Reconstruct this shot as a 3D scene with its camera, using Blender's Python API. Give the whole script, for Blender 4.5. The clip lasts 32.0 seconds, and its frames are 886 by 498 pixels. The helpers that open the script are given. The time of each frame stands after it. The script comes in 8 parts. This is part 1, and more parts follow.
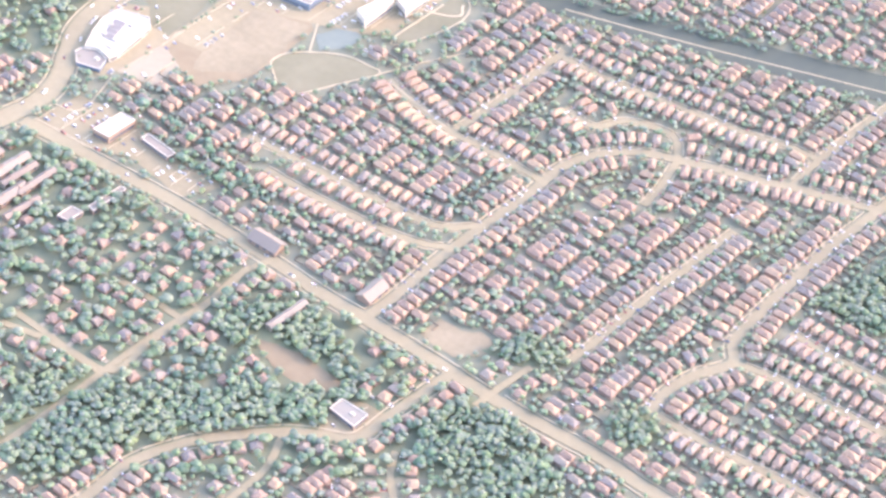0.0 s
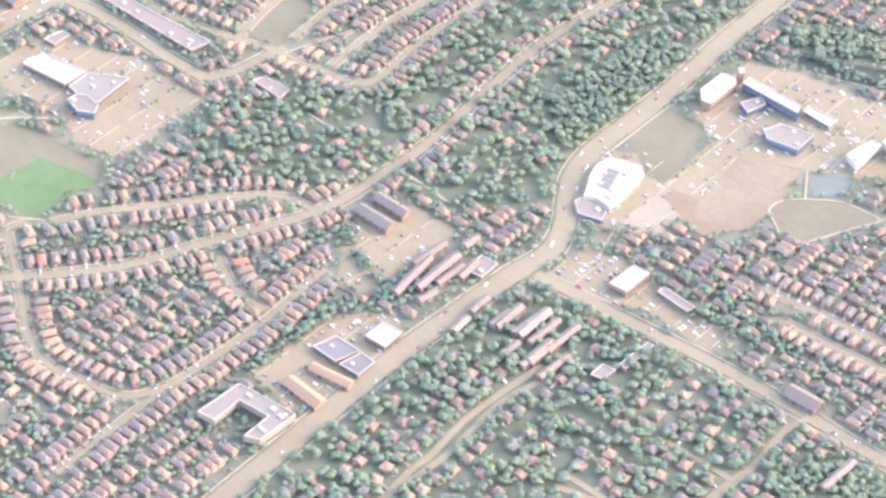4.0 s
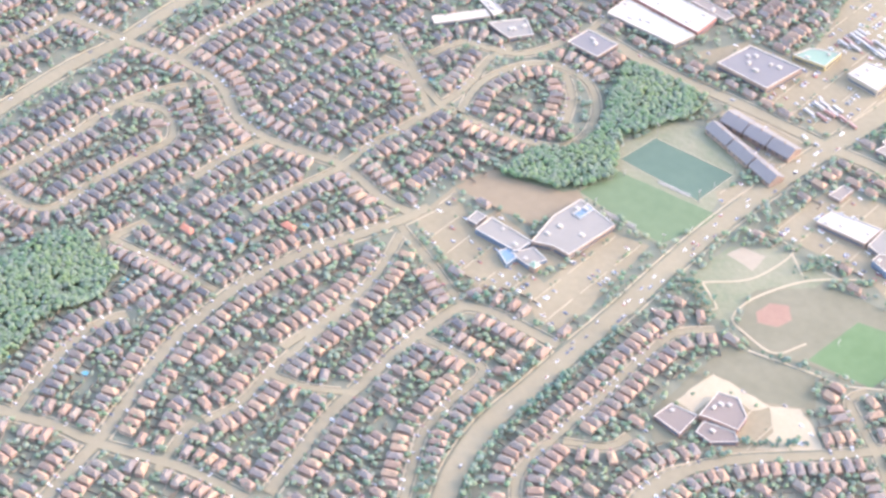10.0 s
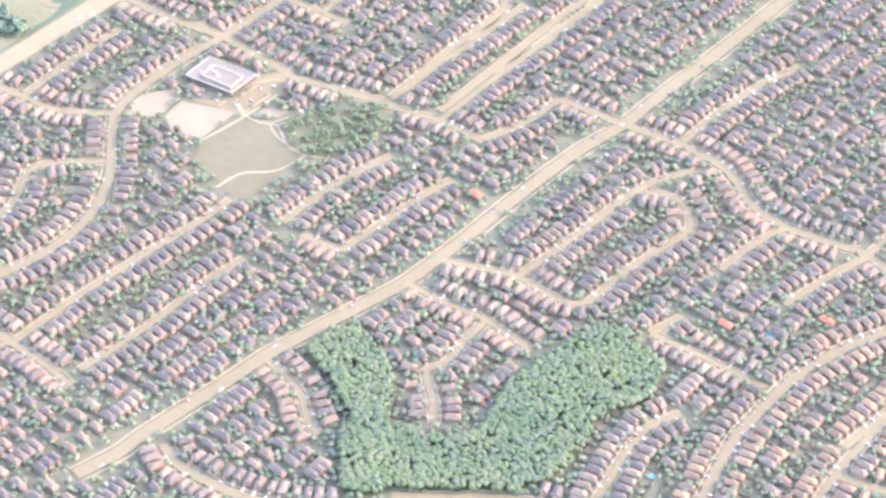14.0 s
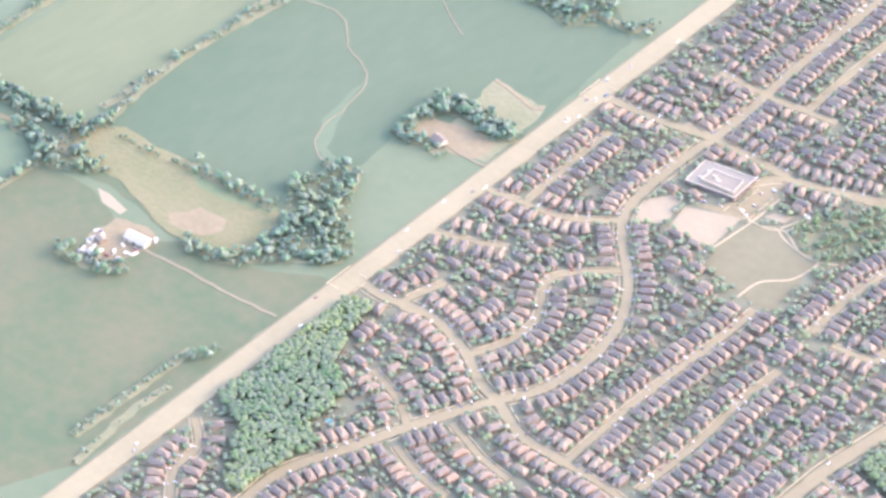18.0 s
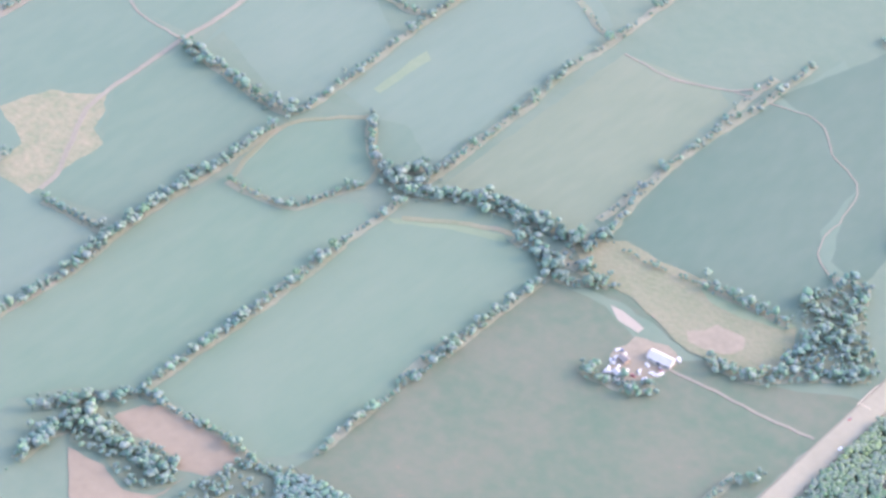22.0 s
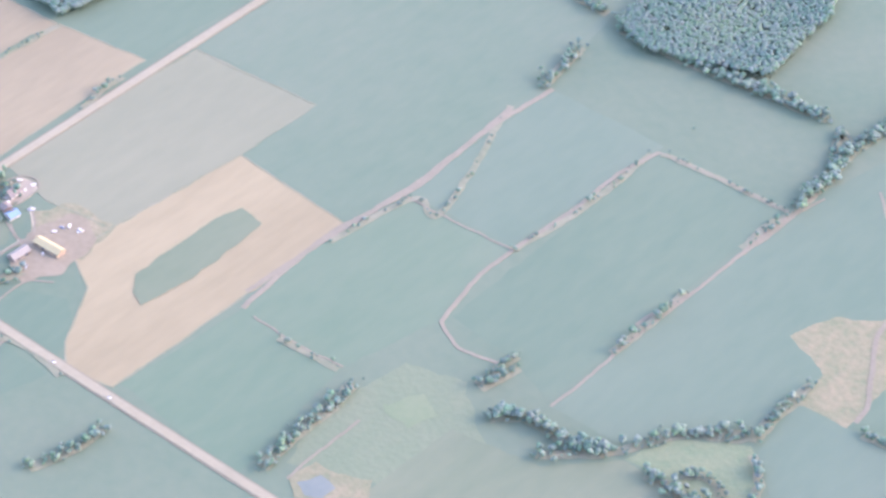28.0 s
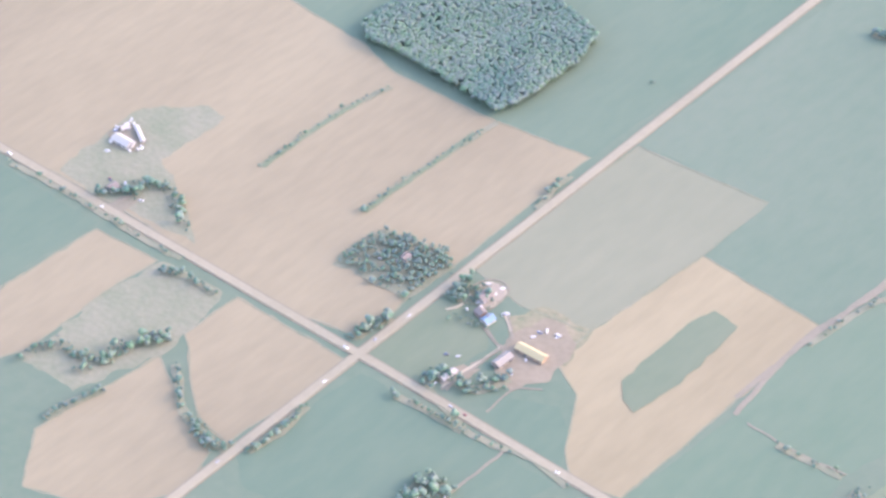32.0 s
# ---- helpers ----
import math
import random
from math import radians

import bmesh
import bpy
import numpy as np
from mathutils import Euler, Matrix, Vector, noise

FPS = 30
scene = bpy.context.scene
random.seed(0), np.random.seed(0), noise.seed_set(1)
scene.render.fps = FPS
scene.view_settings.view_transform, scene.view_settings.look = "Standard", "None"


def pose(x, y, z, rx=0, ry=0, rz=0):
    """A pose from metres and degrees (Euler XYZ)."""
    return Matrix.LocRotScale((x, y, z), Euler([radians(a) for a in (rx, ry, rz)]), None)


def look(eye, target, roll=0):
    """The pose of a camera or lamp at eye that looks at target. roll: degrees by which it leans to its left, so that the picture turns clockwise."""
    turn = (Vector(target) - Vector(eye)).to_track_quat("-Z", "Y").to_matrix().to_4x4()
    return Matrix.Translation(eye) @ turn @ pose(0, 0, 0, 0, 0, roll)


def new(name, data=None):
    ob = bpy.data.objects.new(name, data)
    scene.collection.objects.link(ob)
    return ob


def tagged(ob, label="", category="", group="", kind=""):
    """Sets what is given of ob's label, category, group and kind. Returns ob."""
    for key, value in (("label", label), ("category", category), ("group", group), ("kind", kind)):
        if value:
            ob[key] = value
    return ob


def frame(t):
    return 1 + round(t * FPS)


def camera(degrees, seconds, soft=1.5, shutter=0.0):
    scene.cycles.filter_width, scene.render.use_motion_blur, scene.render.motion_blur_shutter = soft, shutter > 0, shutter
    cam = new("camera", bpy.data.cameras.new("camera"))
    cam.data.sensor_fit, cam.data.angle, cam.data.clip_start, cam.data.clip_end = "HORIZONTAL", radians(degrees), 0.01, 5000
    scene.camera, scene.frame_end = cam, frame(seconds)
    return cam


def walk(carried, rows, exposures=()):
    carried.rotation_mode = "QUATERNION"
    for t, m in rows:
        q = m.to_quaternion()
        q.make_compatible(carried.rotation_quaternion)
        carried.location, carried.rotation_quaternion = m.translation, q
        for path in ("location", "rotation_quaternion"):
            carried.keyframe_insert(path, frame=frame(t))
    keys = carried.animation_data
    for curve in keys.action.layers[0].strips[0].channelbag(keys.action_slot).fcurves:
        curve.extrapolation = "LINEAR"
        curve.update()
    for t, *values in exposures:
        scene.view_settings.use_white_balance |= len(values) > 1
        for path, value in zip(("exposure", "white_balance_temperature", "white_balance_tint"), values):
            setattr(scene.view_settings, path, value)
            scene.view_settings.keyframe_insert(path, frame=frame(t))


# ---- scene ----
cam = camera(16.757, 32.0, soft=3.0)
PATH = [
    (0, pose(759.000, -184.000, 524.400, 47.3959, -4.9075, 39.5679)),
    (0.5, pose(743.925, -192.514, 524.706, 47.5317, -4.7387, 39.4527)),
    (1, pose(728.832, -201.007, 525.013, 47.6815, -4.7370, 39.4233)),
    (1.5, pose(713.721, -209.482, 525.323, 47.8388, -4.6148, 39.2644)),
    (2, pose(698.594, -217.939, 525.639, 47.9875, -4.6087, 39.2501)),
    (2.5, pose(683.450, -226.380, 525.961, 48.1281, -4.5516, 39.2167)),
    (3, pose(668.291, -234.807, 526.291, 48.2373, -4.5713, 39.2505)),
    (3.5, pose(653.115, -243.220, 526.631, 48.3297, -4.4981, 39.2072)),
    (5.5, pose(592.268, -276.770, 528.122, 48.6868, -4.3777, 39.2777)),
    (6, pose(577.021, -285.138, 528.535, 48.7194, -4.3078, 39.3496)),
    (6.5, pose(561.762, -293.502, 528.968, 48.7465, -4.1882, 39.3846)),
    (7, pose(546.491, -301.862, 529.422, 48.7346, -4.0941, 39.4591)),
    (7.5, pose(531.208, -310.221, 529.899, 48.7285, -4.0058, 39.5365)),
    (8, pose(515.913, -318.579, 530.400, 48.7176, -3.8999, 39.5851)),
    (8.5, pose(500.607, -326.937, 530.927, 48.6946, -3.7562, 39.6213)),
    (9, pose(485.291, -335.298, 531.482, 48.6824, -3.6567, 39.6491)),
    (9.5, pose(469.965, -343.662, 532.066, 48.6634, -3.5642, 39.6841)),
    (10, pose(454.629, -352.032, 532.681, 48.6377, -3.4531, 39.6989)),
    (10.5, pose(439.284, -360.408, 533.328, 48.6024, -3.3825, 39.7599)),
    (11, pose(423.930, -368.792, 534.009, 48.5611, -3.2806, 39.7990)),
    (11.5, pose(408.568, -377.185, 534.726, 48.4981, -3.3074, 39.7852)),
    (12, pose(393.198, -385.588, 535.480, 48.4604, -3.2303, 39.8066)),
    (12.5, pose(377.821, -394.004, 536.274, 48.4317, -3.2013, 39.8396)),
    (13, pose(362.437, -402.433, 537.107, 48.4182, -3.1088, 39.8442)),
    (13.5, pose(347.046, -410.877, 537.983, 48.4003, -3.0551, 39.8562)),
    (14, pose(331.650, -419.338, 538.903, 48.3976, -2.9963, 39.8850)),
    (14.5, pose(316.248, -427.816, 539.868, 48.3862, -2.8902, 39.8314)),
    (16.5, pose(254.594, -461.933, 544.216, 48.3962, -2.7161, 39.8260)),
    (17, pose(239.171, -470.520, 545.432, 48.4127, -2.6656, 39.8440)),
    (17.5, pose(223.746, -479.134, 546.704, 48.4327, -2.5840, 39.8558)),
    (18, pose(208.318, -487.775, 548.032, 48.4462, -2.5181, 39.8649)),
    (18.5, pose(192.888, -496.445, 549.419, 48.4568, -2.4844, 39.8978)),
    (19, pose(177.457, -505.145, 550.865, 48.4800, -2.4575, 39.9035)),
    (19.5, pose(162.025, -513.877, 552.374, 48.5012, -2.4325, 39.9422)),
    (20, pose(146.592, -522.642, 553.945, 48.5074, -2.3847, 39.9496)),
    (20.5, pose(131.160, -531.442, 555.581, 48.5268, -2.3455, 39.9508)),
    (21, pose(115.728, -540.277, 557.284, 48.5432, -2.2743, 39.9161)),
    (21.5, pose(100.296, -549.150, 559.055, 48.5679, -2.2380, 39.9232)),
    (22, pose(84.866, -558.061, 560.896, 48.5739, -2.1819, 39.9040)),
    (22.5, pose(69.438, -567.013, 562.807, 48.5734, -2.1525, 39.8896)),
    (23, pose(54.012, -576.006, 564.792, 48.5744, -2.1115, 39.8682)),
    (23.5, pose(38.589, -585.042, 566.851, 48.5655, -2.0845, 39.8574)),
    (24, pose(23.169, -594.123, 568.987, 48.5443, -2.0507, 39.8305)),
    (24.5, pose(7.753, -603.249, 571.200, 48.5164, -1.9463, 39.7784)),
    (25, pose(-7.660, -612.422, 573.493, 48.5049, -1.8452, 39.7341)),
    (25.5, pose(-23.068, -621.644, 575.866, 48.5696, -1.6897, 39.7946)),
    (26, pose(-38.471, -630.916, 578.322, 48.7733, -1.1965, 40.1039)),
    (26.5, pose(-53.868, -640.239, 580.863, 49.1899, -0.9170, 40.2454)),
    (28.5, pose(-115.395, -678.074, 591.900, 49.8686, -0.5296, 40.3600)),
    (29, pose(-130.758, -687.675, 594.886, 49.8598, -0.4120, 40.3241)),
    (29.5, pose(-146.114, -697.335, 597.966, 49.8536, -0.3889, 40.3335)),
    (30, pose(-161.460, -707.057, 601.141, 49.8269, -0.3056, 40.2685)),
    (30.5, pose(-176.798, -716.842, 604.414, 49.8048, -0.2929, 40.2690)),
    (31, pose(-192.126, -726.691, 607.786, 49.7891, -0.2658, 40.2508)),
    (31.5, pose(-207.444, -736.604, 611.258, 49.7602, -0.2137, 40.2032)),
    (32, pose(-222.752, -746.585, 614.832, 49.7339, -0.1924, 40.1737)),
]
walk(cam, PATH, [(0, 3.30, 7950, 29), (3, 3.18, 7950, 28), (6, 3.13, 8050, 25), (9, 3.06, 8000, 24), (11, 3.06, 7750, 24), (14, 3.32, 8250, 26), (18, 3.19, 8100, 27), (21, 3.02, 7250, 32), (24, 2.91, 6650, 33), (27, 2.89, 6700, 36), (29, 2.88, 7080, 35), (32, 2.82, 7150, 33)])

# ---- light: hazy low summer sun and a bright sky ----
SUN_AZ, SUN_EL = radians(42), radians(27)      # clockwise from +Y; above the horizon
world = bpy.data.worlds.new("sky")
scene.world = world
world.use_nodes = True
wn = world.node_tree.nodes
sky = wn.new("ShaderNodeTexSky")
sky.sky_type, sky.sun_disc = "NISHITA", False
sky.sun_elevation, sky.sun_rotation = SUN_EL, SUN_AZ
sky.air_density, sky.dust_density = 1.0, 1.0
wn["Background"].inputs["Strength"].default_value = 0.15
world.node_tree.links.new(sky.outputs["Color"], wn["Background"].inputs["Color"])
sun = new("sun", bpy.data.lights.new("sun", "SUN"))
sun.data.energy, sun.data.angle, sun.data.color = 0.24, radians(4), (1.0, 0.74, 0.50)
to_sun = Vector((math.sin(SUN_AZ) * math.cos(SUN_EL), math.cos(SUN_AZ) * math.cos(SUN_EL), math.sin(SUN_EL)))
sun.matrix_world = look(to_sun * 500, (0, 0, 0))

# ---- materials ----
# Haze is put into the base colours: darks raised, whites lowered.
def surface(name, a, b, big=40.0, small=2.0, rough=0.9, bump=0.0, random=0.0, island=False, third=None, stretch=None, hues=0.0):
    """Two colours mixed by a broad and a fine noise in world metres; random shifts the value from piece to piece."""
    m = bpy.data.materials.new(name)
    m.use_nodes = True
    n, l = m.node_tree.nodes, m.node_tree.links
    out = n["Principled BSDF"]
    geo = n.new("ShaderNodeNewGeometry")
    where = geo.outputs["Position"]
    if stretch:
        mp = n.new("ShaderNodeMapping")
        mp.inputs["Rotation"].default_value = (0, 0, radians(stretch[0]))
        mp.inputs["Scale"].default_value = (1, stretch[1], 1)
        l.new(where, mp.inputs["Vector"])
        where = mp.outputs["Vector"]
    mix = []
    for size, detail in ((big, 4), (small, 3)):
        t = n.new("ShaderNodeTexNoise")
        t.inputs["Scale"].default_value, t.inputs["Detail"].default_value = 1 / size, detail
        l.new(where, t.inputs["Vector"])
        mix.append(t.outputs["Fac"])
    s = n.new("ShaderNodeMath")
    s.operation = "MULTIPLY_ADD"
    l.new(mix[0], s.inputs[0])
    s.inputs[1].default_value = 0.62
    h = n.new("ShaderNodeMath")
    h.operation = "MULTIPLY"
    l.new(mix[1], h.inputs[0])
    h.inputs[1].default_value = 0.38
    l.new(h.outputs[0], s.inputs[2])
    ramp = n.new("ShaderNodeValToRGB")
    e = ramp.color_ramp.elements
    e[0].position, e[1].position = 0.36, 0.64
    e[0].color, e[1].color = (*a, 1), (*b, 1)
    if third:
        e.new(0.67).color = (*third, 1)
    l.new(s.outputs[0], ramp.inputs["Fac"])
    colour = ramp.outputs["Color"]
    if random:
        if island:
            r = geo.outputs["Random Per Island"]
        else:
            r = n.new("ShaderNodeObjectInfo").outputs["Random"]
        hsv = n.new("ShaderNodeHueSaturation")
        mr = n.new("ShaderNodeMapRange")
        mr.inputs["To Min"].default_value, mr.inputs["To Max"].default_value = 1 - random, 1 + random
        l.new(r, mr.inputs["Value"])
        l.new(mr.outputs[0], hsv.inputs["Value"])
        if hues:
            w = n.new("ShaderNodeMath")
            w.operation = "PINGPONG"
            l.new(r, w.inputs[0])
            w.inputs[1].default_value = 0.137
            for socket, lo, hi in (("Hue", 0.5 - hues, 0.5 + hues), ("Saturation", 1.4, 0.6)):
                mh = n.new("ShaderNodeMapRange")
                mh.inputs["From Max"].default_value = 0.137
                mh.inputs["To Min"].default_value, mh.inputs["To Max"].default_value = lo, hi
                l.new(w.outputs[0], mh.inputs["Value"])
                l.new(mh.outputs[0], hsv.inputs[socket])
        l.new(colour, hsv.inputs["Color"])
        colour = hsv.outputs["Color"]
    l.new(colour, out.inputs["Base Color"])
    out.inputs["Roughness"].default_value = rough
    out.inputs["Specular IOR Level"].default_value = 0.4
    if bump:
        b_ = n.new("ShaderNodeBump")
        b_.inputs["Strength"].default_value, b_.inputs["Distance"].default_value = bump, small * 0.3
        l.new(mix[1], b_.inputs["Height"])
        l.new(b_.outputs["Normal"], out.inputs["Normal"])
    return m

M = {
    "ground": surface("suburban lawns", (0.126, 0.144, 0.111), (0.176, 0.178, 0.132), 22, 3, third=(0.207, 0.190, 0.142)),
    "asphalt": surface("worn asphalt", (0.211, 0.183, 0.123), (0.252, 0.221, 0.147), 25, 1.5),
    "arterial": surface("bleached arterial asphalt", (0.205, 0.180, 0.122), (0.242, 0.213, 0.146), 30, 2),
    "rural": surface("pale highway asphalt", (0.229, 0.208, 0.143), (0.263, 0.238, 0.167), 30, 2),
    "concrete": surface("sidewalk concrete", (0.312, 0.268, 0.189), (0.364, 0.312, 0.226), 12, 1),
    "drive": surface("asphalt and concrete driveways", (0.228, 0.201, 0.155), (0.307, 0.270, 0.210), 5, 1),
    "gravel": surface("gravel", (0.159, 0.145, 0.102), (0.202, 0.183, 0.130), 14, 1),
    "lot": surface("parking lot asphalt", (0.194, 0.167, 0.112), (0.244, 0.209, 0.141), 22, 2),
    "tan": surface("ripe grain field", (0.198, 0.170, 0.108), (0.240, 0.206, 0.130), 45, 3, stretch=(0, 0.22)),
    "stubble": surface("straw stubble", (0.212, 0.180, 0.108), (0.254, 0.217, 0.132), 30, 3, stretch=(0, 0.2)),
    "tan_rough": surface("dry weeds", (0.142, 0.158, 0.092), (0.218, 0.192, 0.122), 8, 2, bump=0.5, third=(0.240, 0.208, 0.138)),
    "brown": surface("dry brown grass", (0.182, 0.145, 0.098), (0.219, 0.178, 0.122), 20, 3),
    "dirt": surface("bare earth", (0.178, 0.152, 0.105), (0.230, 0.196, 0.138), 16, 2),
    "sand": surface("pale sand", (0.248, 0.214, 0.162), (0.282, 0.245, 0.188), 20, 2),
    "olive": surface("olive hay field", (0.106, 0.142, 0.090), (0.138, 0.162, 0.106), 50, 4, stretch=(0, 0.3)),
    "pasture_big": surface("patchy pasture", (0.070, 0.112, 0.070), (0.118, 0.124, 0.084), 34, 4, third=(0.158, 0.128, 0.086)),
    "fallow": surface("pale fallow field", (0.156, 0.168, 0.112), (0.182, 0.188, 0.126), 40, 4, stretch=(0, 0.3)),
    "field_deep": surface("deep green crop", (0.066, 0.113, 0.078), (0.086, 0.125, 0.089), 50, 4, stretch=(0, 0.4)),
    "field_dark": surface("bean field", (0.086, 0.138, 0.094), (0.108, 0.152, 0.104), 55, 4, stretch=(0, 0.3)),
    "field_mid": surface("mixed crop field", (0.094, 0.144, 0.098), (0.122, 0.160, 0.112), 60, 4, stretch=(0, 0.4)),
    "field_a": surface("green crop field", (0.092, 0.146, 0.096), (0.116, 0.160, 0.108), 45, 4, stretch=(0, 0.3)),
    "field_b": surface("pale green crop", (0.098, 0.147, 0.104), (0.120, 0.162, 0.116), 55, 4, stretch=(0, 0.3)),
    "field_c": surface("blue green crop", (0.093, 0.143, 0.100), (0.114, 0.157, 0.111), 55, 4, stretch=(0, 0.3)),
    "rough": surface("rough grass", (0.145, 0.165, 0.105), (0.205, 0.20, 0.14), 14, 2, bump=0.4),
    "weeds": surface("tall weeds gone to seed", (0.132, 0.148, 0.084), (0.180, 0.170, 0.107), 11, 1.6, bump=0.5, third=(0.198, 0.168, 0.116)),
    # village grass, its green darkened to carry the shade under the trees
    "lawn": surface("village lawns", (0.100, 0.130, 0.092), (0.140, 0.155, 0.108), 14, 2.5, third=(0.185, 0.172, 0.125)),
    "light": surface("light rank grass", (0.118, 0.158, 0.098), (0.142, 0.172, 0.110), 14, 2, bump=0.4),
    "yellow": surface("yellow green mown strip", (0.124, 0.170, 0.098), (0.150, 0.186, 0.112), 12, 2),
    "wet": surface("marsh grass", (0.118, 0.168, 0.098), (0.165, 0.192, 0.115), 9, 2, bump=0.5),
    "park": surface("dry park lawn", (0.134, 0.131, 0.088), (0.165, 0.157, 0.111), 16, 3),
    "pitch": surface("watered pitch grass", (0.079, 0.142, 0.064), (0.097, 0.161, 0.079), 16, 3),
    "turf": surface("artificial turf", (0.065, 0.114, 0.086), (0.079, 0.130, 0.098), 20, 3),
    "turf2": surface("mown turf", (0.090, 0.140, 0.077), (0.111, 0.160, 0.091), 18, 3),
    "clay": surface("red clay infield", (0.230, 0.141, 0.107), (0.260, 0.165, 0.126), 8, 1),
    "floor": surface("woodland floor", (0.11, 0.14, 0.09), (0.15, 0.17, 0.11), 10, 2),
    "canal": surface("reedy canal", (0.048, 0.064, 0.058), (0.064, 0.080, 0.067), 20, 3, stretch=(0, 0.3)),
    "farmland": surface("green farmland", (0.092, 0.140, 0.094), (0.118, 0.154, 0.106), 40, 4),
    "pond": surface("shallow pond", (0.112, 0.140, 0.122), (0.142, 0.166, 0.142), 12, 2, rough=0.3),
}
PATCH = {"field_olive": "olive", "olive_big": "pasture_big", "grass_rough": "rough", "grass_light": "light", "grass_dry": "park", "meadow": "pasture_big",
         "wet_green": "wet", "yellow_strip": "yellow", "yellow_rim": "yellow", "field_ring": "field_a", "pasture": "brown", "wood": "floor",
         "woodland_light": "rough", "diamond": "clay", "wood_open": "floor", "gravelyard": "gravel", "pond26": "pond", "light_spot": "yellow", "village_lawn": "lawn"}


def roofing(name, cols, island):
    """Shingles in one of a district's colours from house to house, weathered in blotches and streaks."""
    m = surface(name, (.86, .86, .86), (1.1, 1.1, 1.1), 1.6, .25, rough=.85)
    nd, l = m.node_tree.nodes, m.node_tree.links
    r = nd["Geometry"].outputs["Random Per Island"] if island else nd.new("ShaderNodeObjectInfo").outputs["Random"]
    pick = nd.new("ShaderNodeValToRGB")
    pick.color_ramp.interpolation = "CONSTANT"
    e = pick.color_ramp.elements
    while len(e) < len(cols):
        e.new(.5)
    for k, c in enumerate(cols):
        e[k].position, e[k].color = k / len(cols), (*c, 1)
    l.new(r, pick.inputs["Fac"])
    mul = nd.new("ShaderNodeMix")
    mul.data_type, mul.blend_type = "RGBA", "MULTIPLY"
    mul.inputs["Factor"].default_value = 1
    out = nd["Principled BSDF"].inputs["Base Color"]
    l.new(out.links[0].from_socket, mul.inputs["A"])
    l.new(pick.outputs["Color"], mul.inputs["B"])
    l.new(mul.outputs["Result"], out)
    return m


WARM = [(0.270, 0.183, 0.141), (0.228, 0.168, 0.138), (0.197, 0.164, 0.146), (0.294, 0.207, 0.154), (0.246, 0.172, 0.141), (0.210, 0.180, 0.158), (0.313, 0.216, 0.155), (0.222, 0.157, 0.129), (0.181, 0.160, 0.154)]
COOL = [(0.181, 0.155, 0.146), (0.139, 0.129, 0.130), (0.214, 0.168, 0.141), (0.126, 0.119, 0.123), (0.189, 0.159, 0.148), (0.160, 0.138, 0.128), (0.235, 0.196, 0.167), (0.143, 0.131, 0.128), (0.202, 0.157, 0.136)]
BRICK = [(0.305, 0.215, 0.169), (0.280, 0.208, 0.176), (0.332, 0.260, 0.208), (0.260, 0.189, 0.159), (0.312, 0.240, 0.195), (0.293, 0.195, 0.156)]
ROOFS = {(k, j): roofing("%s roof shingles%s" % (k, " of the rows" * j), c, bool(j)) for k, c in (("warm", WARM), ("cool", COOL)) for j in (0, 1)}
wall_m = roofing("brick walls", BRICK, False)
wall_j = roofing("brick walls of the rows", BRICK, True)


def district(x):
    return "warm" if x > 120 else "cool"


# ---- helpers of this scene ----
rng = np.random.default_rng(7)


def mesh_object(name, verts, faces, mats, parent=None, idx=None):
    me = bpy.data.meshes.new(name)
    me.from_pydata([tuple(v) for v in verts], [], faces)
    for m in mats:
        me.materials.append(m)
    if idx is not None:
        me.polygons.foreach_set("material_index", idx)
    ob = new(name, me)
    if parent:
        ob.parent = parent
    return ob


def spline(pts, step=2.0):
    """A smooth line through the points, sampled every step metres."""
    p = np.array(pts, float)
    if len(p) == 2:
        d = np.linalg.norm(p[1] - p[0])
        s = np.linspace(0, 1, max(2, int(d / step)))[:, None]
        return p[0] + s * (p[1] - p[0])
    q = np.vstack([2 * p[0] - p[1], p, 2 * p[-1] - p[-2]])
    out = []
    for a, b, c, d in zip(q, q[1:], q[2:], q[3:]):
        k = max(2, int(np.linalg.norm(c - b) / step))
        t = np.linspace(0, 1, k, endpoint=False)[:, None]
        out.append(0.5 * (2 * b + (c - a) * t + (2 * a - 5 * b + 4 * c - d) * t ** 2 + (3 * b - a - 3 * c + d) * t ** 3))
    out.append(p[-1:])
    return np.vstack(out)


def normals(line):
    d = np.gradient(line, axis=0)
    d /= np.linalg.norm(d, axis=1)[:, None] + 1e-9
    return np.stack([-d[:, 1], d[:, 0]], 1)


def ribbon(name, line, width, z, mat, off=0.0, parent=None, thick=0.05):
    nn = normals(line)
    a, b = line + nn * (off + width / 2), line + nn * (off - width / 2)
    v, f = [], []
    for p, q in zip(a, b):
        v += [(p[0], p[1], z - thick), (p[0], p[1], z), (q[0], q[1], z), (q[0], q[1], z - thick)]
    for i in range(len(line) - 1):
        k = 4 * i
        f += [(k + j, k + 4 + j, k + 5 + j, k + 1 + j) for j in range(3)]
    return mesh_object(name, v, f, [mat], parent)


def inside(poly, pts):
    p = np.asarray(pts, float).reshape(-1, 2)
    hit = np.zeros(len(p), bool)
    for (x1, y1), (x2, y2) in zip(poly, poly[1:] + poly[:1]):
        c = (y1 > p[:, 1]) != (y2 > p[:, 1])
        xs = x1 + (p[:, 1] - y1) * (x2 - x1) / (y2 - y1 + 1e-12)
        hit ^= c & (p[:, 0] < xs)
    return hit


import functools
from mathutils import kdtree


def plain(name, col, rough=0.6, metal=0.0):
    return surface(name, tuple(c * .94 for c in col), tuple(min(1, c * 1.05) for c in col), 9, .8, rough=rough)


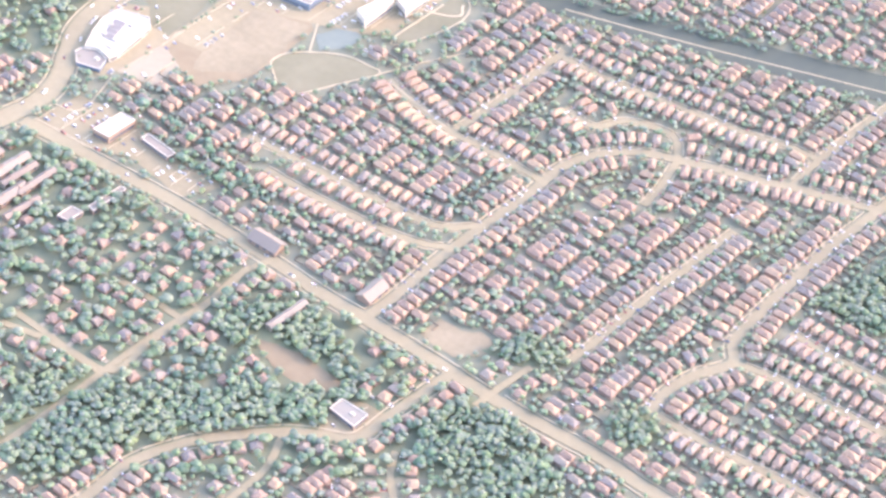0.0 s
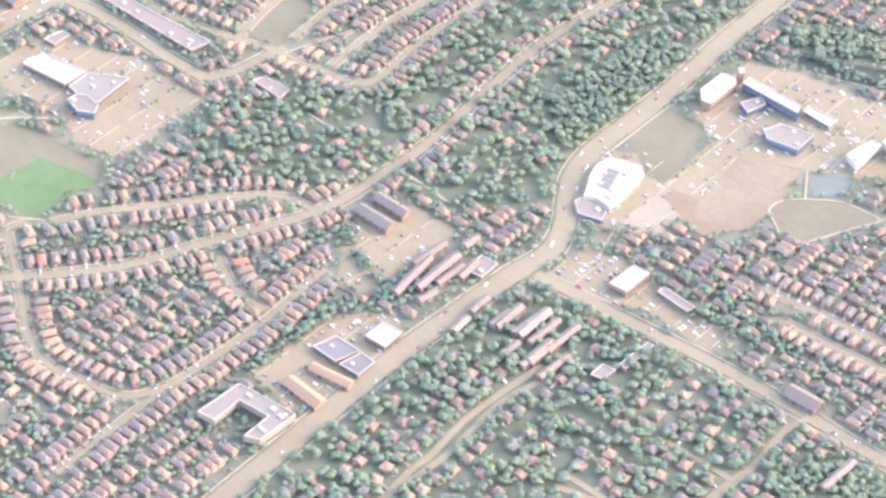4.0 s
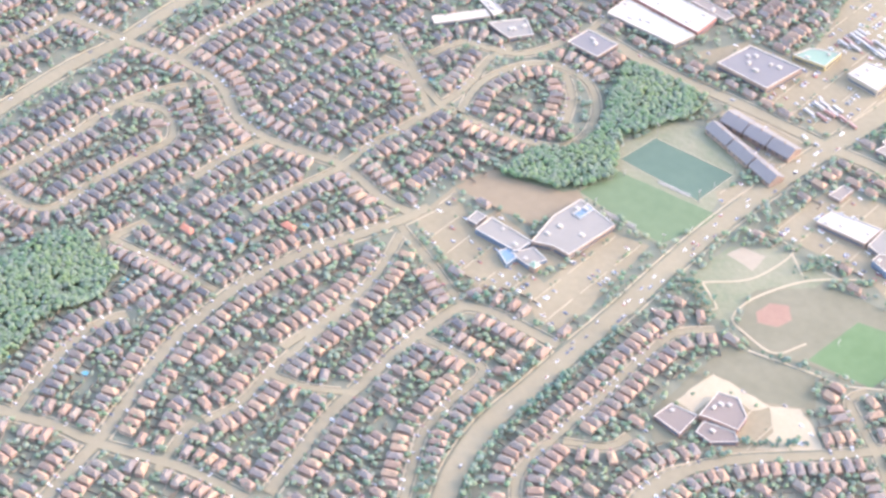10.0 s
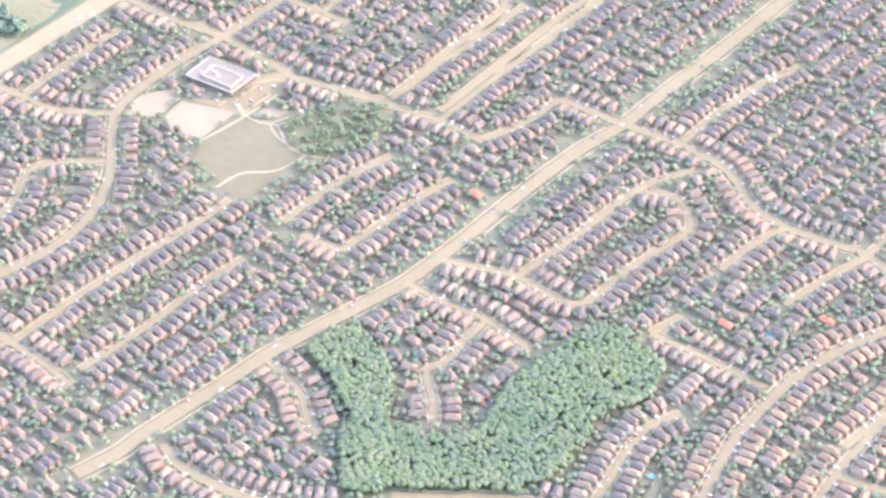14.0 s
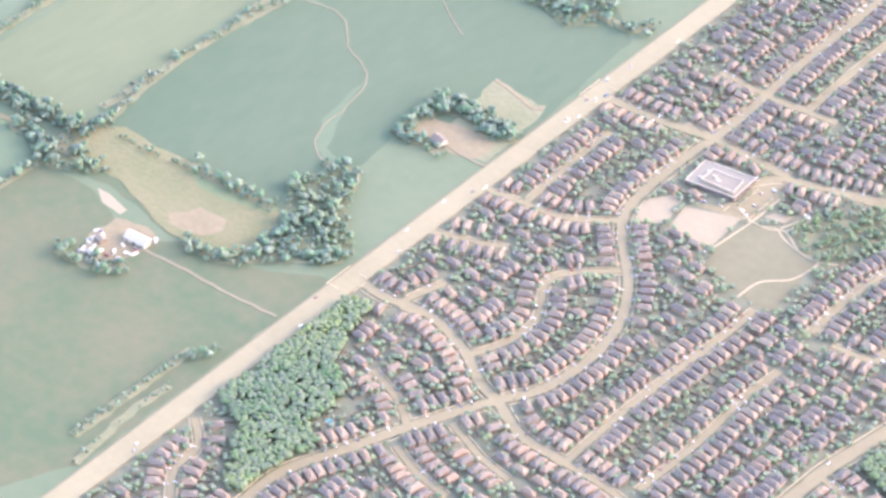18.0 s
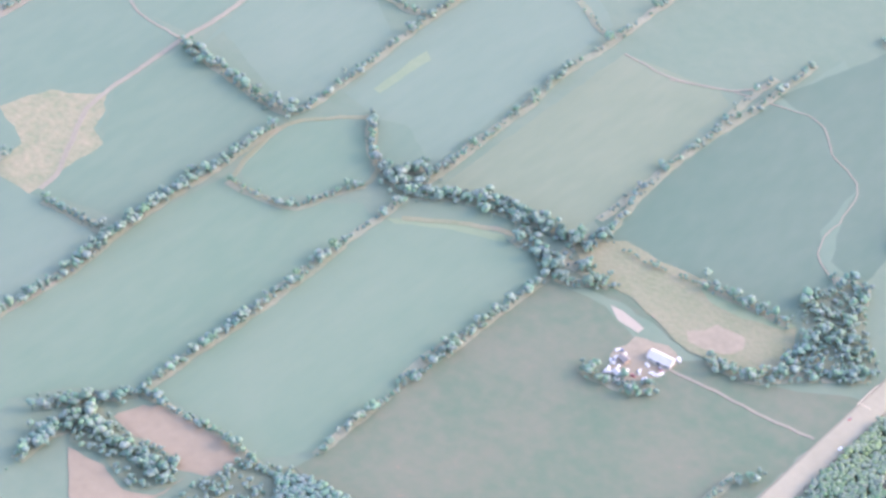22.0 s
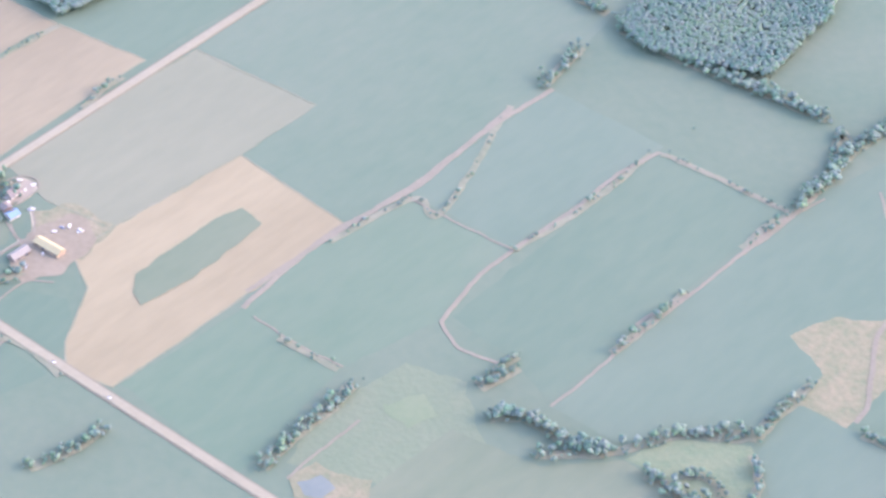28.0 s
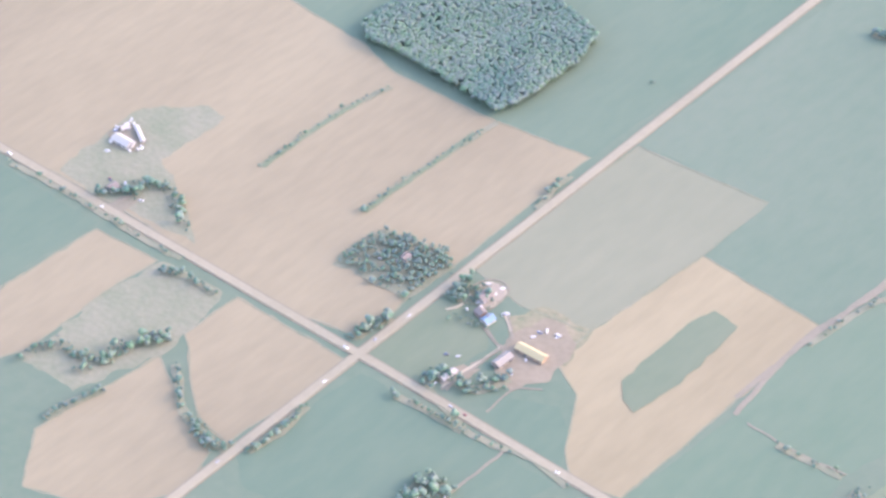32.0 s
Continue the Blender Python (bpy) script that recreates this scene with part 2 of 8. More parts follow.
def mixed(name, cols, island):
    """A colour picked per object or per piece out of a list."""
    m = bpy.data.materials.new(name)
    m.use_nodes = True
    nd, l = m.node_tree.nodes, m.node_tree.links
    r = nd.new("ShaderNodeNewGeometry").outputs["Random Per Island"] if island else nd.new("ShaderNodeObjectInfo").outputs["Random"]
    ramp = nd.new("ShaderNodeValToRGB")
    ramp.color_ramp.interpolation = "CONSTANT"
    e = ramp.color_ramp.elements
    while len(e) < len(cols):
        e.new(.5)
    for k, c in enumerate(cols):
        e[k].position = k / len(cols)
        e[k].color = (*c, 1)
    l.new(r, ramp.inputs["Fac"])
    l.new(ramp.outputs["Color"], nd["Principled BSDF"].inputs["Base Color"])
    nd["Principled BSDF"].inputs["Roughness"].default_value = .35
    return m


def leaves(name, a, b, island):
    """Leaf colour that varies broadly from stand to stand, finely from spray to spray, and from crown to crown."""
    m = surface(name, a, b, 18, .7, rough=.9, bump=.2, random=.14, island=island, hues=.02)
    m.node_tree.nodes["Principled BSDF"].inputs["Specular IOR Level"].default_value = .12
    return m


CARS = [(.8, .8, .8), (.6, .61, .63), (.78, .78, .76), (.14, .14, .15), (.25, .26, .28), (.36, .37, .39), (.33, .09, .08), (.11, .15, .25), (.56, .54, .5)]
M.update({
    "door": mixed("painted garage doors", [(.52, .50, .46), (.26, .22, .19), (.40, .37, .33), (.20, .16, .14), (.58, .56, .53), (.30, .27, .24)], False), "fence": plain("weathered fence boards", (.22, .18, .145)), "bark": plain("tree bark", (.16, .13, .10)),
    "door_j": mixed("garage doors of the rows", [(.52, .50, .46), (.26, .22, .19), (.40, .37, .33), (.20, .16, .14), (.58, .56, .53), (.30, .27, .24)], True),
    "clay_roof": plain("orange red roof tiles", (.40, .15, .10)), "water": plain("pool water", (.09, .33, .38), .12),
    "car": mixed("car paint", CARS, False), "car_j": mixed("parked car paint", CARS, True),
    "gravel_track": surface("dry track", (.17, .155, .115), (.215, .19, .14), 10, 1.2, bump=.3),
})
B = {k: plain(*v) for k, v in {
    "white": ("white roof membrane", (.36, .34, .31)), "cream": ("cream stucco", (.25, .22, .185)), "brick": ("brown brick", (.215, .155, .128)), "redbrick": ("red brick", (.245, .14, .115)),
    # glazed fronts; part of their dark blue is shade put into the colour
    "glass": ("blue curtain wall", (.11, .15, .21), .25), "grey": ("grey roof", (.205, .183, .160)), "darkgrey": ("dark grey roof", (.155, .148, .150)), "tan": ("tan roof gravel", (.20, .172, .15)),
    "tanwall": ("tan stucco", (.27, .20, .15)), "clay": ("clay coloured roof", (.30, .195, .13)), "shingle": ("brown grey shingles", (.165, .142, .128)), "greyroof": ("pale grey roof", (.205, .192, .172)),
    "brownroof": ("brown roof", (.175, .142, .124)), "blue": ("blue panels", (.10, .19, .27)), "blueroof": ("blue roof", (.12, .21, .29)), "yellowwall": ("yellow panels", (.34, .27, .13)),
    "greenroof": ("green metal roof", (.17, .26, .205)), "redwall": ("red panels", (.27, .115, .10)), "yellowroof": ("yellow metal roof", (.36, .30, .165)), "edge": ("pale roof edge", (.42, .39, .35)),
    "pane": ("window glass", (.08, .10, .13), .25)}.items()}
leaf_m = leaves("garden leaves", (.112, .168, .135), (.165, .208, .140), True)
leaf_v = leaves("old garden leaves", (.095, .145, .118), (.142, .182, .122), True)
# Field leaves lean blue: the haze before them is put into the colour.
leaf_o = leaves("hedgerow leaves", (.085, .142, .122), (.132, .182, .128), False)
leaf_f = leaves("field tree leaves", (.088, .150, .130), (.134, .190, .138), True)
leaf_light = leaves("woodland leaves", (.086, .142, .106), (.130, .178, .108), True)
SEEN = [(562.1, 293.4), (358.9, 176.6), (69.9, -6.3), (-128.3, -102.6), (-374, -213.7), (-538.2, -242.5), (-702.9, -382.5), (-919, -181.5), (-790, -71.6), (-544.9, -10.8), (-288.7, 89.1), (-86, 180.4), (143.6, 306.2), (352.5, 378.7), (452.5, 482.2)]

# ---- ground ----
bm = bmesh.new()
bmesh.ops.create_grid(bm, x_segments=8, y_segments=8, size=6000)
me = bpy.data.meshes.new("ground")
bm.to_mesh(me)
me.materials.append(M["ground"])
tagged(new("ground", me), "dry grassy ground between houses and fields", "ground", kind="structure")

ROADS, POLYS, HEDGES, TRACKS, BUILDINGS, POOLS = [], [], [], [], [], []
WIDTH = {"main": 6.5, "art": 5.8, "art2": 3.7, "col": 2.9, "res": 2.1, "old": 1.9, "rural": 2.9}
ROADMAT = {"main": "rural", "art": "arterial", "art2": "arterial", "col": "arterial", "res": "asphalt", "old": "asphalt", "rural": "rural"}


def road(kind, *pts):
    ROADS.append((kind, spline(pts)))


def patch(kind, *pts):
    POLYS.append((kind, list(pts)))


def hedge(density, size, *pts):
    HEDGES.append((density, size, spline(pts, 1.0)))


def track(kind, width, *pts):
    TRACKS.append((kind, width, spline(pts, 1.5)))


def building(form, label, category, wall, roof, height, *pts):
    BUILDINGS.append((form, label, category, wall, roof, height, [Vector(p) for p in pts]))


road('art', (312.1, 123.4), (311.6, 143.9), (311.1, 165), (310.6, 186.9), (310.7, 204.4), (311.5, 221.6), (312.7, 241.1), (314.2, 253.5), (311.7, 263.9), (305.6, 274.1), (300, 283.6), (297.2, 296.1), (296.9, 313.3), (296.8, 334.6), (295.1, 358.9), (294.2, 377.1), (294.1, 400.5))
road('art2', (317, 245.3), (347.6, 248.1), (371.8, 250.4), (398.6, 251.3), (416.2, 251), (431.6, 251.8), (445.1, 252.3), (459.6, 252.6), (472.2, 252.6), (487.2, 253.8), (503.6, 255.3), (519.2, 255), (535, 256.3))
road('col', (431.6, 251.8), (431.9, 263.6), (431, 280.4), (431.1, 298.8), (431.9, 316.8), (431.3, 332.3), (434.2, 342.3), (439, 349.8), (446.3, 355.5), (452.1, 358), (463.3, 363.4), (473.5, 367.5), (480.3, 371.1), (490.6, 375), (501.9, 380))
road('res', (452.1, 358), (455, 346.3), (456.5, 336.7))
road('res', (480.1, 371.5), (479.6, 385.8), (479.8, 399.3), (480.7, 417.3), (481.4, 437.2))
road('res', (478.4, 276.6), (478.7, 292.5), (478.5, 309.7), (479.3, 328.4), (479.7, 345.7))
road('col', (503.1, 276.6), (502.3, 284.8), (503.9, 294.6), (508.2, 304.5), (503.9, 311.6), (502.4, 328.9), (501.8, 347.8), (501.9, 366.4), (503, 383.3), (503.8, 405.2))
road('res', (503.1, 276.6), (516.6, 277.1), (529.1, 278.7), (542.9, 280.5), (551.1, 280.7), (565.2, 281.7))
road('res', (374.8, 328.7), (388, 325), (401.3, 323.4), (412.3, 324.5), (425.6, 324.9), (432.2, 325))
road('res', (363.5, 283.5), (385.4, 286), (403.3, 288.1), (422, 291.3), (431.5, 300.7))
road('res', (375.9, 276.5), (392.8, 277.6), (410.5, 279.8), (423.1, 283.1), (430.7, 287.7))
road('res', (401.7, 370.3), (421.6, 372.9), (438.6, 376.4), (455.4, 379.8), (471, 384.7), (479.6, 385.8))
road('res', (416.5, 353.9), (427.1, 352.8), (432.3, 361.4), (444.7, 365.5), (452.1, 358))
road('res', (507.1, 304.8), (518.8, 307.9), (531.6, 309.4), (550.3, 311.3))
road('res', (512.6, 324.5), (524.6, 324.8), (540.4, 326.3))
road('res', (401.3, 323.4), (402.2, 339.4), (401.9, 359.8), (401.3, 373.4))
road('old', (400.4, 251.5), (398.5, 240.7), (399.7, 228.9), (398.9, 219.4), (398.1, 206), (398.1, 192.2), (398.4, 176.4), (398.1, 157.9), (398.4, 142.9))
road('old', (367.9, 187.4), (381.7, 191.2), (398.1, 192.2))
road('old', (376.2, 218.6), (387.3, 219.4), (398.9, 219.4))
road('col', (459.6, 252.6), (459.5, 248.3), (458.3, 232.3), (457.4, 218.7), (449.5, 213.1), (443.1, 208.1), (432.7, 195.4), (427.8, 186.7), (423.9, 175.3), (424.2, 161.7), (423.6, 147.5))
road('old', (448.8, 181.8), (448.2, 196.3), (443.7, 207.4))
road('old', (478.7, 208.2), (470.7, 215.6), (466.9, 222.2))
road('old', (471, 247.4), (471.4, 255.9), (472.5, 268))
road('old', (340.4, 152.8), (338.9, 167.2), (339.1, 175.4), (337.6, 190.3), (338.3, 205.1), (339.7, 219.3))
road('old', (339.7, 122.1), (338.3, 138.6), (340, 156.1), (341.9, 174.2), (341.5, 184.8), (340.3, 200.7), (342.9, 214.9))
road('old', (366.6, 192.5), (377.8, 192.4), (388.9, 192.3), (399.6, 194.6), (399.2, 210.2), (399.9, 227.2), (398.2, 245.3))
road('col', (188, 88.9), (188.8, 103.8), (190.8, 113.8), (197.8, 124.9), (212.5, 140.6), (221.9, 151.7), (231.2, 163.1), (239.3, 176), (245.7, 191.2), (252.2, 206.7), (258.8, 222.4), (261.1, 234.2), (261.7, 246), (262.4, 268.1), (259.4, 296.1), (257.5, 326.4), (259.9, 354.9), (262.4, 369), (265.9, 388.1))
road('col', (217.1, 52.8), (208.6, 67.8), (196.3, 79.9), (187.5, 93.5), (187.1, 105.9), (190.1, 113))
road('res', (207.6, 167.4), (205.8, 161.7), (212.8, 156.3), (220.9, 150.7), (231.6, 142.1), (240, 136), (248.5, 133), (260.2, 134.6), (271.6, 138.6), (276.5, 150.1), (277.6, 166.4), (277.8, 182.1), (276.6, 200), (275.7, 208.1))
road('res', (276.4, 145.9), (276.6, 132.7), (276.9, 119.8), (277.2, 107.2))
road('res', (238.1, 85.6), (226.5, 87.7), (216.5, 91.5), (207.7, 100.8), (210.9, 107.5), (217.7, 114.6), (225.5, 120.6))
road('res', (238.1, 109.3), (245.4, 113.6), (253.2, 114.4), (255.5, 104.7), (255.7, 94.6))
road('res', (252.5, 192.3), (262.8, 186.7), (275.1, 185.4))
road('res', (258.6, 223.9), (249.1, 222.5), (239.3, 212.9), (228.5, 197.7), (217.8, 182.6), (211.8, 171.5))
road('res', (156.5, 266.3), (167.9, 259), (183.5, 261.7), (193.6, 264.5), (206.8, 268.6), (219.5, 270.5), (231, 273.7), (234.5, 278.3), (232.1, 299.1), (232.3, 332.5), (233.3, 360.5), (232.6, 379.7))
road('res', (205.1, 275.9), (203.2, 299.7), (204, 323.4), (204.2, 343.1))
road('res', (193.6, 264.5), (189.2, 285.7), (188.6, 307.9), (188.2, 325.1))
road('res', (163.1, 271.1), (163.3, 286.4), (164, 298.8))
road('res', (221, 273.7), (219.4, 297.3), (220.9, 317.3), (221.6, 344.9))
road('art', (170.1, 35.7), (161.9, 48), (153, 61.3), (146.9, 74.7), (143.3, 90.9), (143, 108.2), (142.5, 124), (142.2, 146.8), (141.1, 171.3), (140.8, 195.8), (142, 219.2), (144.1, 242.5), (146.6, 263.2), (147.6, 286.6), (146.6, 316.7), (147.1, 345.6))
road('art2', (61.2, 239.7), (79.7, 238.6), (96.2, 239.6), (113.6, 241.7), (129.5, 242.7), (145.2, 243.6), (161.9, 245.7), (182.4, 244.8), (199.9, 244.8))
road('col', (199.9, 244.8), (203.4, 253.4), (205.4, 267.2), (206.3, 271.5))
road('res', (164.9, 159.4), (158.1, 151.2), (157.4, 138.3), (158.1, 119.6), (158.5, 99.7), (159.5, 83.9), (166.1, 73.7), (176.8, 62.1), (185.5, 52.7))
road('res', (172, 112.6), (170.5, 105.6), (160.9, 99.2))
road('res', (86.8, 76.5), (87.9, 95.9), (86, 114.7), (80.1, 131.7))
road('col', (81.6, -6.8), (78.9, 6), (76.2, 19.2), (73.9, 27.8), (70, 40.6), (64.6, 59.5), (63.3, 74.3), (63, 90.4), (66.3, 107.3), (72.3, 123.9), (76.4, 135.7), (78.4, 145.6))
road('res', (77.9, 133.9), (94.4, 127.7), (111, 120.8))
road('col', (138.4, 126), (129.9, 125.3), (119.5, 124.3), (111, 120.8), (109.6, 110.6), (109.1, 97), (110.5, 81.3), (111.6, 68.5), (115.5, 50.6), (119, 35.5))
road('res', (110.7, 104.3), (121, 105.4), (130.2, 105.4), (131.1, 92.3), (133.3, 77.8), (137.8, 68.7), (144.5, 56.7))
road('res', (89.4, 100.4), (89.6, 81.6), (90.7, 66.9), (92.7, 53.5), (90.4, 43.2))
road('res', (90.7, 66.9), (101.3, 69.9), (112, 77.1))
road('col', (13.1, -14.1), (19.9, -9.1), (26.3, -3.6), (34.2, 2.4), (43.9, 6.5), (54.1, 12), (65, 16.8), (76.2, 19.2), (88.6, 24.1), (99.9, 28.1), (116.2, 30.4))
road('res', (54.1, 12), (49.6, 27), (46, 43.4), (46.9, 53), (49.2, 58.1))
road('res', (88.3, 41.3), (92, 28.7), (93.8, 22.5))
road('art2', (-48.8, -61.9), (-46.4, -48.9), (-46.3, -41.2), (-45.5, -30.1), (-43.9, -11.6), (-42.9, 3.9), (-40, 20), (-37.7, 32.8), (-35.1, 47.6), (-34.7, 65.4), (-35, 84.5), (-35.4, 104.1), (-35, 123.4), (-32.9, 141.1), (-33.2, 159.6), (-32.9, 180.6), (-33.1, 200.1), (-33.5, 223.2), (-33, 245.9))
road('col', (-53.3, 137.8), (-44.1, 139.4), (-32.9, 141.1), (-15.6, 145.3), (0.7, 145.2), (14.3, 137.9), (27, 136.7), (38.5, 139.4), (50, 142.2), (67.1, 139.3), (76, 139.9))
road('res', (-124, 82.7), (-116.8, 91.5), (-101.7, 96.8), (-84.8, 102.3), (-71.1, 106.4), (-59.1, 107.3))
road('res', (-72, 107.3), (-72.9, 128.1), (-73, 148.4), (-73.1, 169.3), (-73.9, 186.2))
road('res', (-58.3, 106.4), (-54, 121), (-53.3, 137.8))
road('res', (-74.9, 43.4), (-75.3, 59.5), (-74, 74.1), (-71.4, 85.2))
road('res', (-55.7, 45.5), (-55.1, 60.5), (-54.5, 75.9), (-52.8, 89.3))
road('res', (-88.2, 106.1), (-88.6, 126), (-88.3, 150.8), (-88.3, 166.3))
road('res', (-34, 61.2), (-24.5, 65.4), (-14.5, 70.1), (-2.7, 70.3), (5.3, 74.8), (5.5, 89), (6.7, 104.5), (7.6, 118.3), (-2.1, 125.6), (-13.6, 119.8))
road('res', (-14.5, 70.1), (-13.5, 85.4), (-13.1, 101.9), (-12.8, 118.8), (-9.8, 130.2), (-5.4, 138.8))
road('res', (24.1, 109.8), (24.5, 124.5), (27, 136.7))
road('res', (44.7, 110.4), (47.1, 125.1), (50.2, 141.8))
road('res', (-35.1, 47.6), (-20.3, 49.2), (-10.1, 51.2), (6.5, 50.2))
road('res', (-10.1, 51.2), (-8.6, 40.5), (-7.2, 30.1), (-9, 25.5), (-0.9, 18.6), (4.7, 12.5))
road('res', (-41.7, 0.6), (-29.1, -2), (-18.4, -9), (-14, -10.5))
road('res', (25.1, 76.7), (27.6, 88.1))
road('res', (25.1, 76.7), (40.4, 79.1), (59.5, 80.9))
road('res', (50.2, 141.8), (50.1, 155.3), (52.2, 177.2), (52.1, 194.2), (49.2, 207.2), (50.1, 216.9))
road('res', (-15.6, 145.3), (-16.1, 164.4), (-14.6, 184), (-11, 198.6))
road('res', (25.9, 186.7), (37.4, 187.2), (52.2, 177.2))
road('col', (-40.3, -39.2), (-33.3, -42.1), (-20.5, -41), (-7.3, -36.7), (5.9, -28.4), (16.5, -17.3), (26.4, -3.3), (36.1, 4.8), (47.8, 10.5), (56.8, 12.8))
road('res', (-55.7, 45.5), (-68.3, 43.2))
road('col', (-145.3, -115.1), (-145.7, -102.3), (-145.3, -90.1), (-139.4, -75.2), (-133.4, -60.1), (-126.8, -45.2), (-121.2, -33.5), (-115.1, -22.2), (-112.9, -5.7), (-115.5, 11.2), (-123.9, 26.5), (-138, 42), (-143, 53.8), (-144, 76.5), (-142.5, 102.2), (-144.2, 133.2), (-144.3, 163.3), (-144.7, 182.4), (-144.9, 208.3))
road('col', (-177.4, -22.8), (-168.9, -23.2), (-155.1, -20.6), (-140, -24.7), (-128.5, -31.6), (-120.9, -33.8), (-109, -39.2), (-93.9, -39.7))
road('res', (-93.9, -39.7), (-85.1, -39.3), (-71.7, -40.3))
road('res', (-137.5, -25.3), (-133.2, -14), (-133.1, -2), (-140.3, 11.4), (-137.6, 18.5), (-128, 28.9))
road('res', (-179.2, 30.3), (-164.9, 32.9), (-153, 35.7), (-141.2, 44.9))
road('res', (-164.9, 32.9), (-166.2, 52.5), (-166.8, 74.4))
road('res', (-132.6, -56.5), (-140.2, -50.9), (-152.7, -46.6))
road('res', (-155.1, -20.6), (-163.6, -22.4), (-160.4, -7.2))
road('res', (-177.3, 5.7), (-163.9, 11.7), (-156.7, 15.1))
road('res', (-93.9, -39.7), (-94.3, -20.2), (-93.5, 3.3), (-91.6, 28.7), (-91.7, 40.7))
road('res', (-74.2, -34.7), (-73.1, -12), (-73.6, 11.4), (-72.6, 25.4))
road('col', (-178.9, 86.2), (-162.6, 87.8), (-146.7, 91.2))
road('res', (-146.7, 91.2), (-131.9, 92.9), (-115.7, 92.5), (-103.4, 97.2), (-89.9, 102.3))
road('res', (-124.6, -47.9), (-111.4, -52.4), (-101.1, -53.8))
road('res', (-130.1, -63.9), (-119.3, -67.7), (-108.9, -68.9))
road('res', (-158.9, -117), (-166, -107.6), (-167.3, -97.9), (-174.9, -91))
road('res', (-88.9, 104.7), (-90.9, 132.4), (-92.2, 160.2), (-98.6, 163.5), (-118.2, 162))
road('res', (-74.7, 109.5), (-75.9, 139.5), (-77.2, 170.7), (-77.6, 192.7))
road('res', (-129.8, 121.2), (-130.6, 150.3), (-130.2, 169.9))
road('res', (-153.1, 92), (-137, 92.8), (-117.1, 93.8))
road('res', (-159.8, 118.9), (-139.2, 119.7), (-120.5, 122.6))
road('res', (58.9, 182.3), (54.4, 196.1), (56.2, 209), (63.2, 218.5), (74.9, 219.8), (84.6, 212.7), (90.1, 201.9), (89.6, 191.9), (80.1, 185.8), (69.5, 183.6), (58.9, 182.3), (50, 182.6), (32.5, 191.3), (19.9, 198))
road('res', (69.1, 217.8), (77, 210.8), (82.8, 200.1))
road('res', (61.8, 249), (60.8, 234.3), (54.2, 216.4), (38.8, 208.9), (35.4, 197.9))
road('main', (-180, -360), (-180, 0), (-180, 470))
road('rural', (-1000, -246.5), (-833, -245.5), (-677, -245), (-585, -245.8), (-480, -246.2), (-200, -246.5))
road('rural', (-677, -420), (-677, -245), (-677, 60))
patch('farmland', (-184, -900), (-184, 1200), (-2600, 1200), (-2600, -900))
patch('field_mid', (-577.6, -141.8), (-608.7, -84.4), (-628.9, -4), (-628, 31.9), (-586.6, 15.2), (-573.1, -50), (-571.8, -105))
patch('tan', (-830, -244.2), (-861.8, -245), (-925.1, -186.8), (-904.7, -122.2), (-815.9, -121.8), (-781.8, -124.6), (-761.3, -130.5), (-720.5, -128.7), (-682.4, -124), (-682.5, -149.1), (-681.3, -195.9), (-682.4, -216.3), (-681, -239.2), (-709.1, -244.2), (-733.4, -243.9), (-784.6, -242.5))
patch('field_dark', (-781.8, -124.6), (-815.9, -121.8), (-805.9, -47.6), (-763.5, -1.8), (-678.6, -1.6), (-682.4, -124), (-720.5, -128.7), (-761.3, -130.5))
patch('fallow', (-678.1, -191.4), (-674, -109), (-624.3, -105.2), (-624.9, -139.7), (-630, -192.4), (-654, -195.7))
patch('stubble', (-624.9, -139.7), (-576.7, -143.7), (-578.6, -242.2), (-594.3, -245.9), (-602.9, -237.7), (-615.4, -216.5), (-629.2, -208.6), (-629.4, -190.3))
patch('tan', (-723.5, -272), (-723.3, -249.4), (-676.7, -249.7), (-681, -299.4), (-694.8, -297), (-710.4, -284.3))
patch('tan', (-728.3, -331.8), (-722.9, -284.9), (-708.5, -292.5), (-682.3, -305.3), (-676, -321.3), (-689.7, -342.1), (-713.7, -350.4))
patch('tan', (-782.3, -294.3), (-780.1, -254.6), (-754.3, -252.7), (-756.3, -275.7), (-754.8, -308.7), (-763.5, -326.1))
patch('field_dark', (-827.6, -251.5), (-782.1, -252.6), (-784.3, -292.5), (-789.8, -311.2), (-846.5, -271.5))
patch('field_dark', (-670.9, -250.7), (-623.6, -249.1), (-596.6, -250.9), (-610.9, -304.3), (-665.1, -309.1), (-675, -302.2))
patch('grass_rough', (-756.3, -275.7), (-753, -251.6), (-726.9, -250.7), (-723.5, -272), (-721.6, -283.8), (-731.7, -312.2), (-752.4, -313.3))
patch('grass_rough', (-811.4, -241.6), (-813.7, -200), (-796.5, -185.3), (-787.9, -186.1), (-788.9, -214.7), (-750.6, -238.7), (-785, -242.1))
patch('olive', (-676.9, -242.5), (-674.4, -209.5), (-657.3, -205.4), (-648.8, -218.5), (-653, -245.3))
patch('field_dark', (-634.7, -233), (-616.2, -223.7), (-606.1, -231), (-599.7, -244.3), (-629.7, -241.6))
patch('field_mid', (-674.9, -107.8), (-671.1, 29.7), (-627.4, 13.4), (-616.9, -48.5), (-609.8, -81.5), (-577.5, -142.6), (-623.7, -139.8), (-624.3, -105.2))
patch('field_a', (-577.7, -239.6), (-574.2, -192.8), (-578.3, -149.9), (-570.6, -121.6), (-531.7, -119.9), (-527.2, -160.3), (-534.5, -192.6), (-527.1, -244.5), (-540.3, -244.1))
patch('field_b', (-572.3, -119.5), (-572.1, -48.5), (-527, -48.3), (-532.5, -118.9))
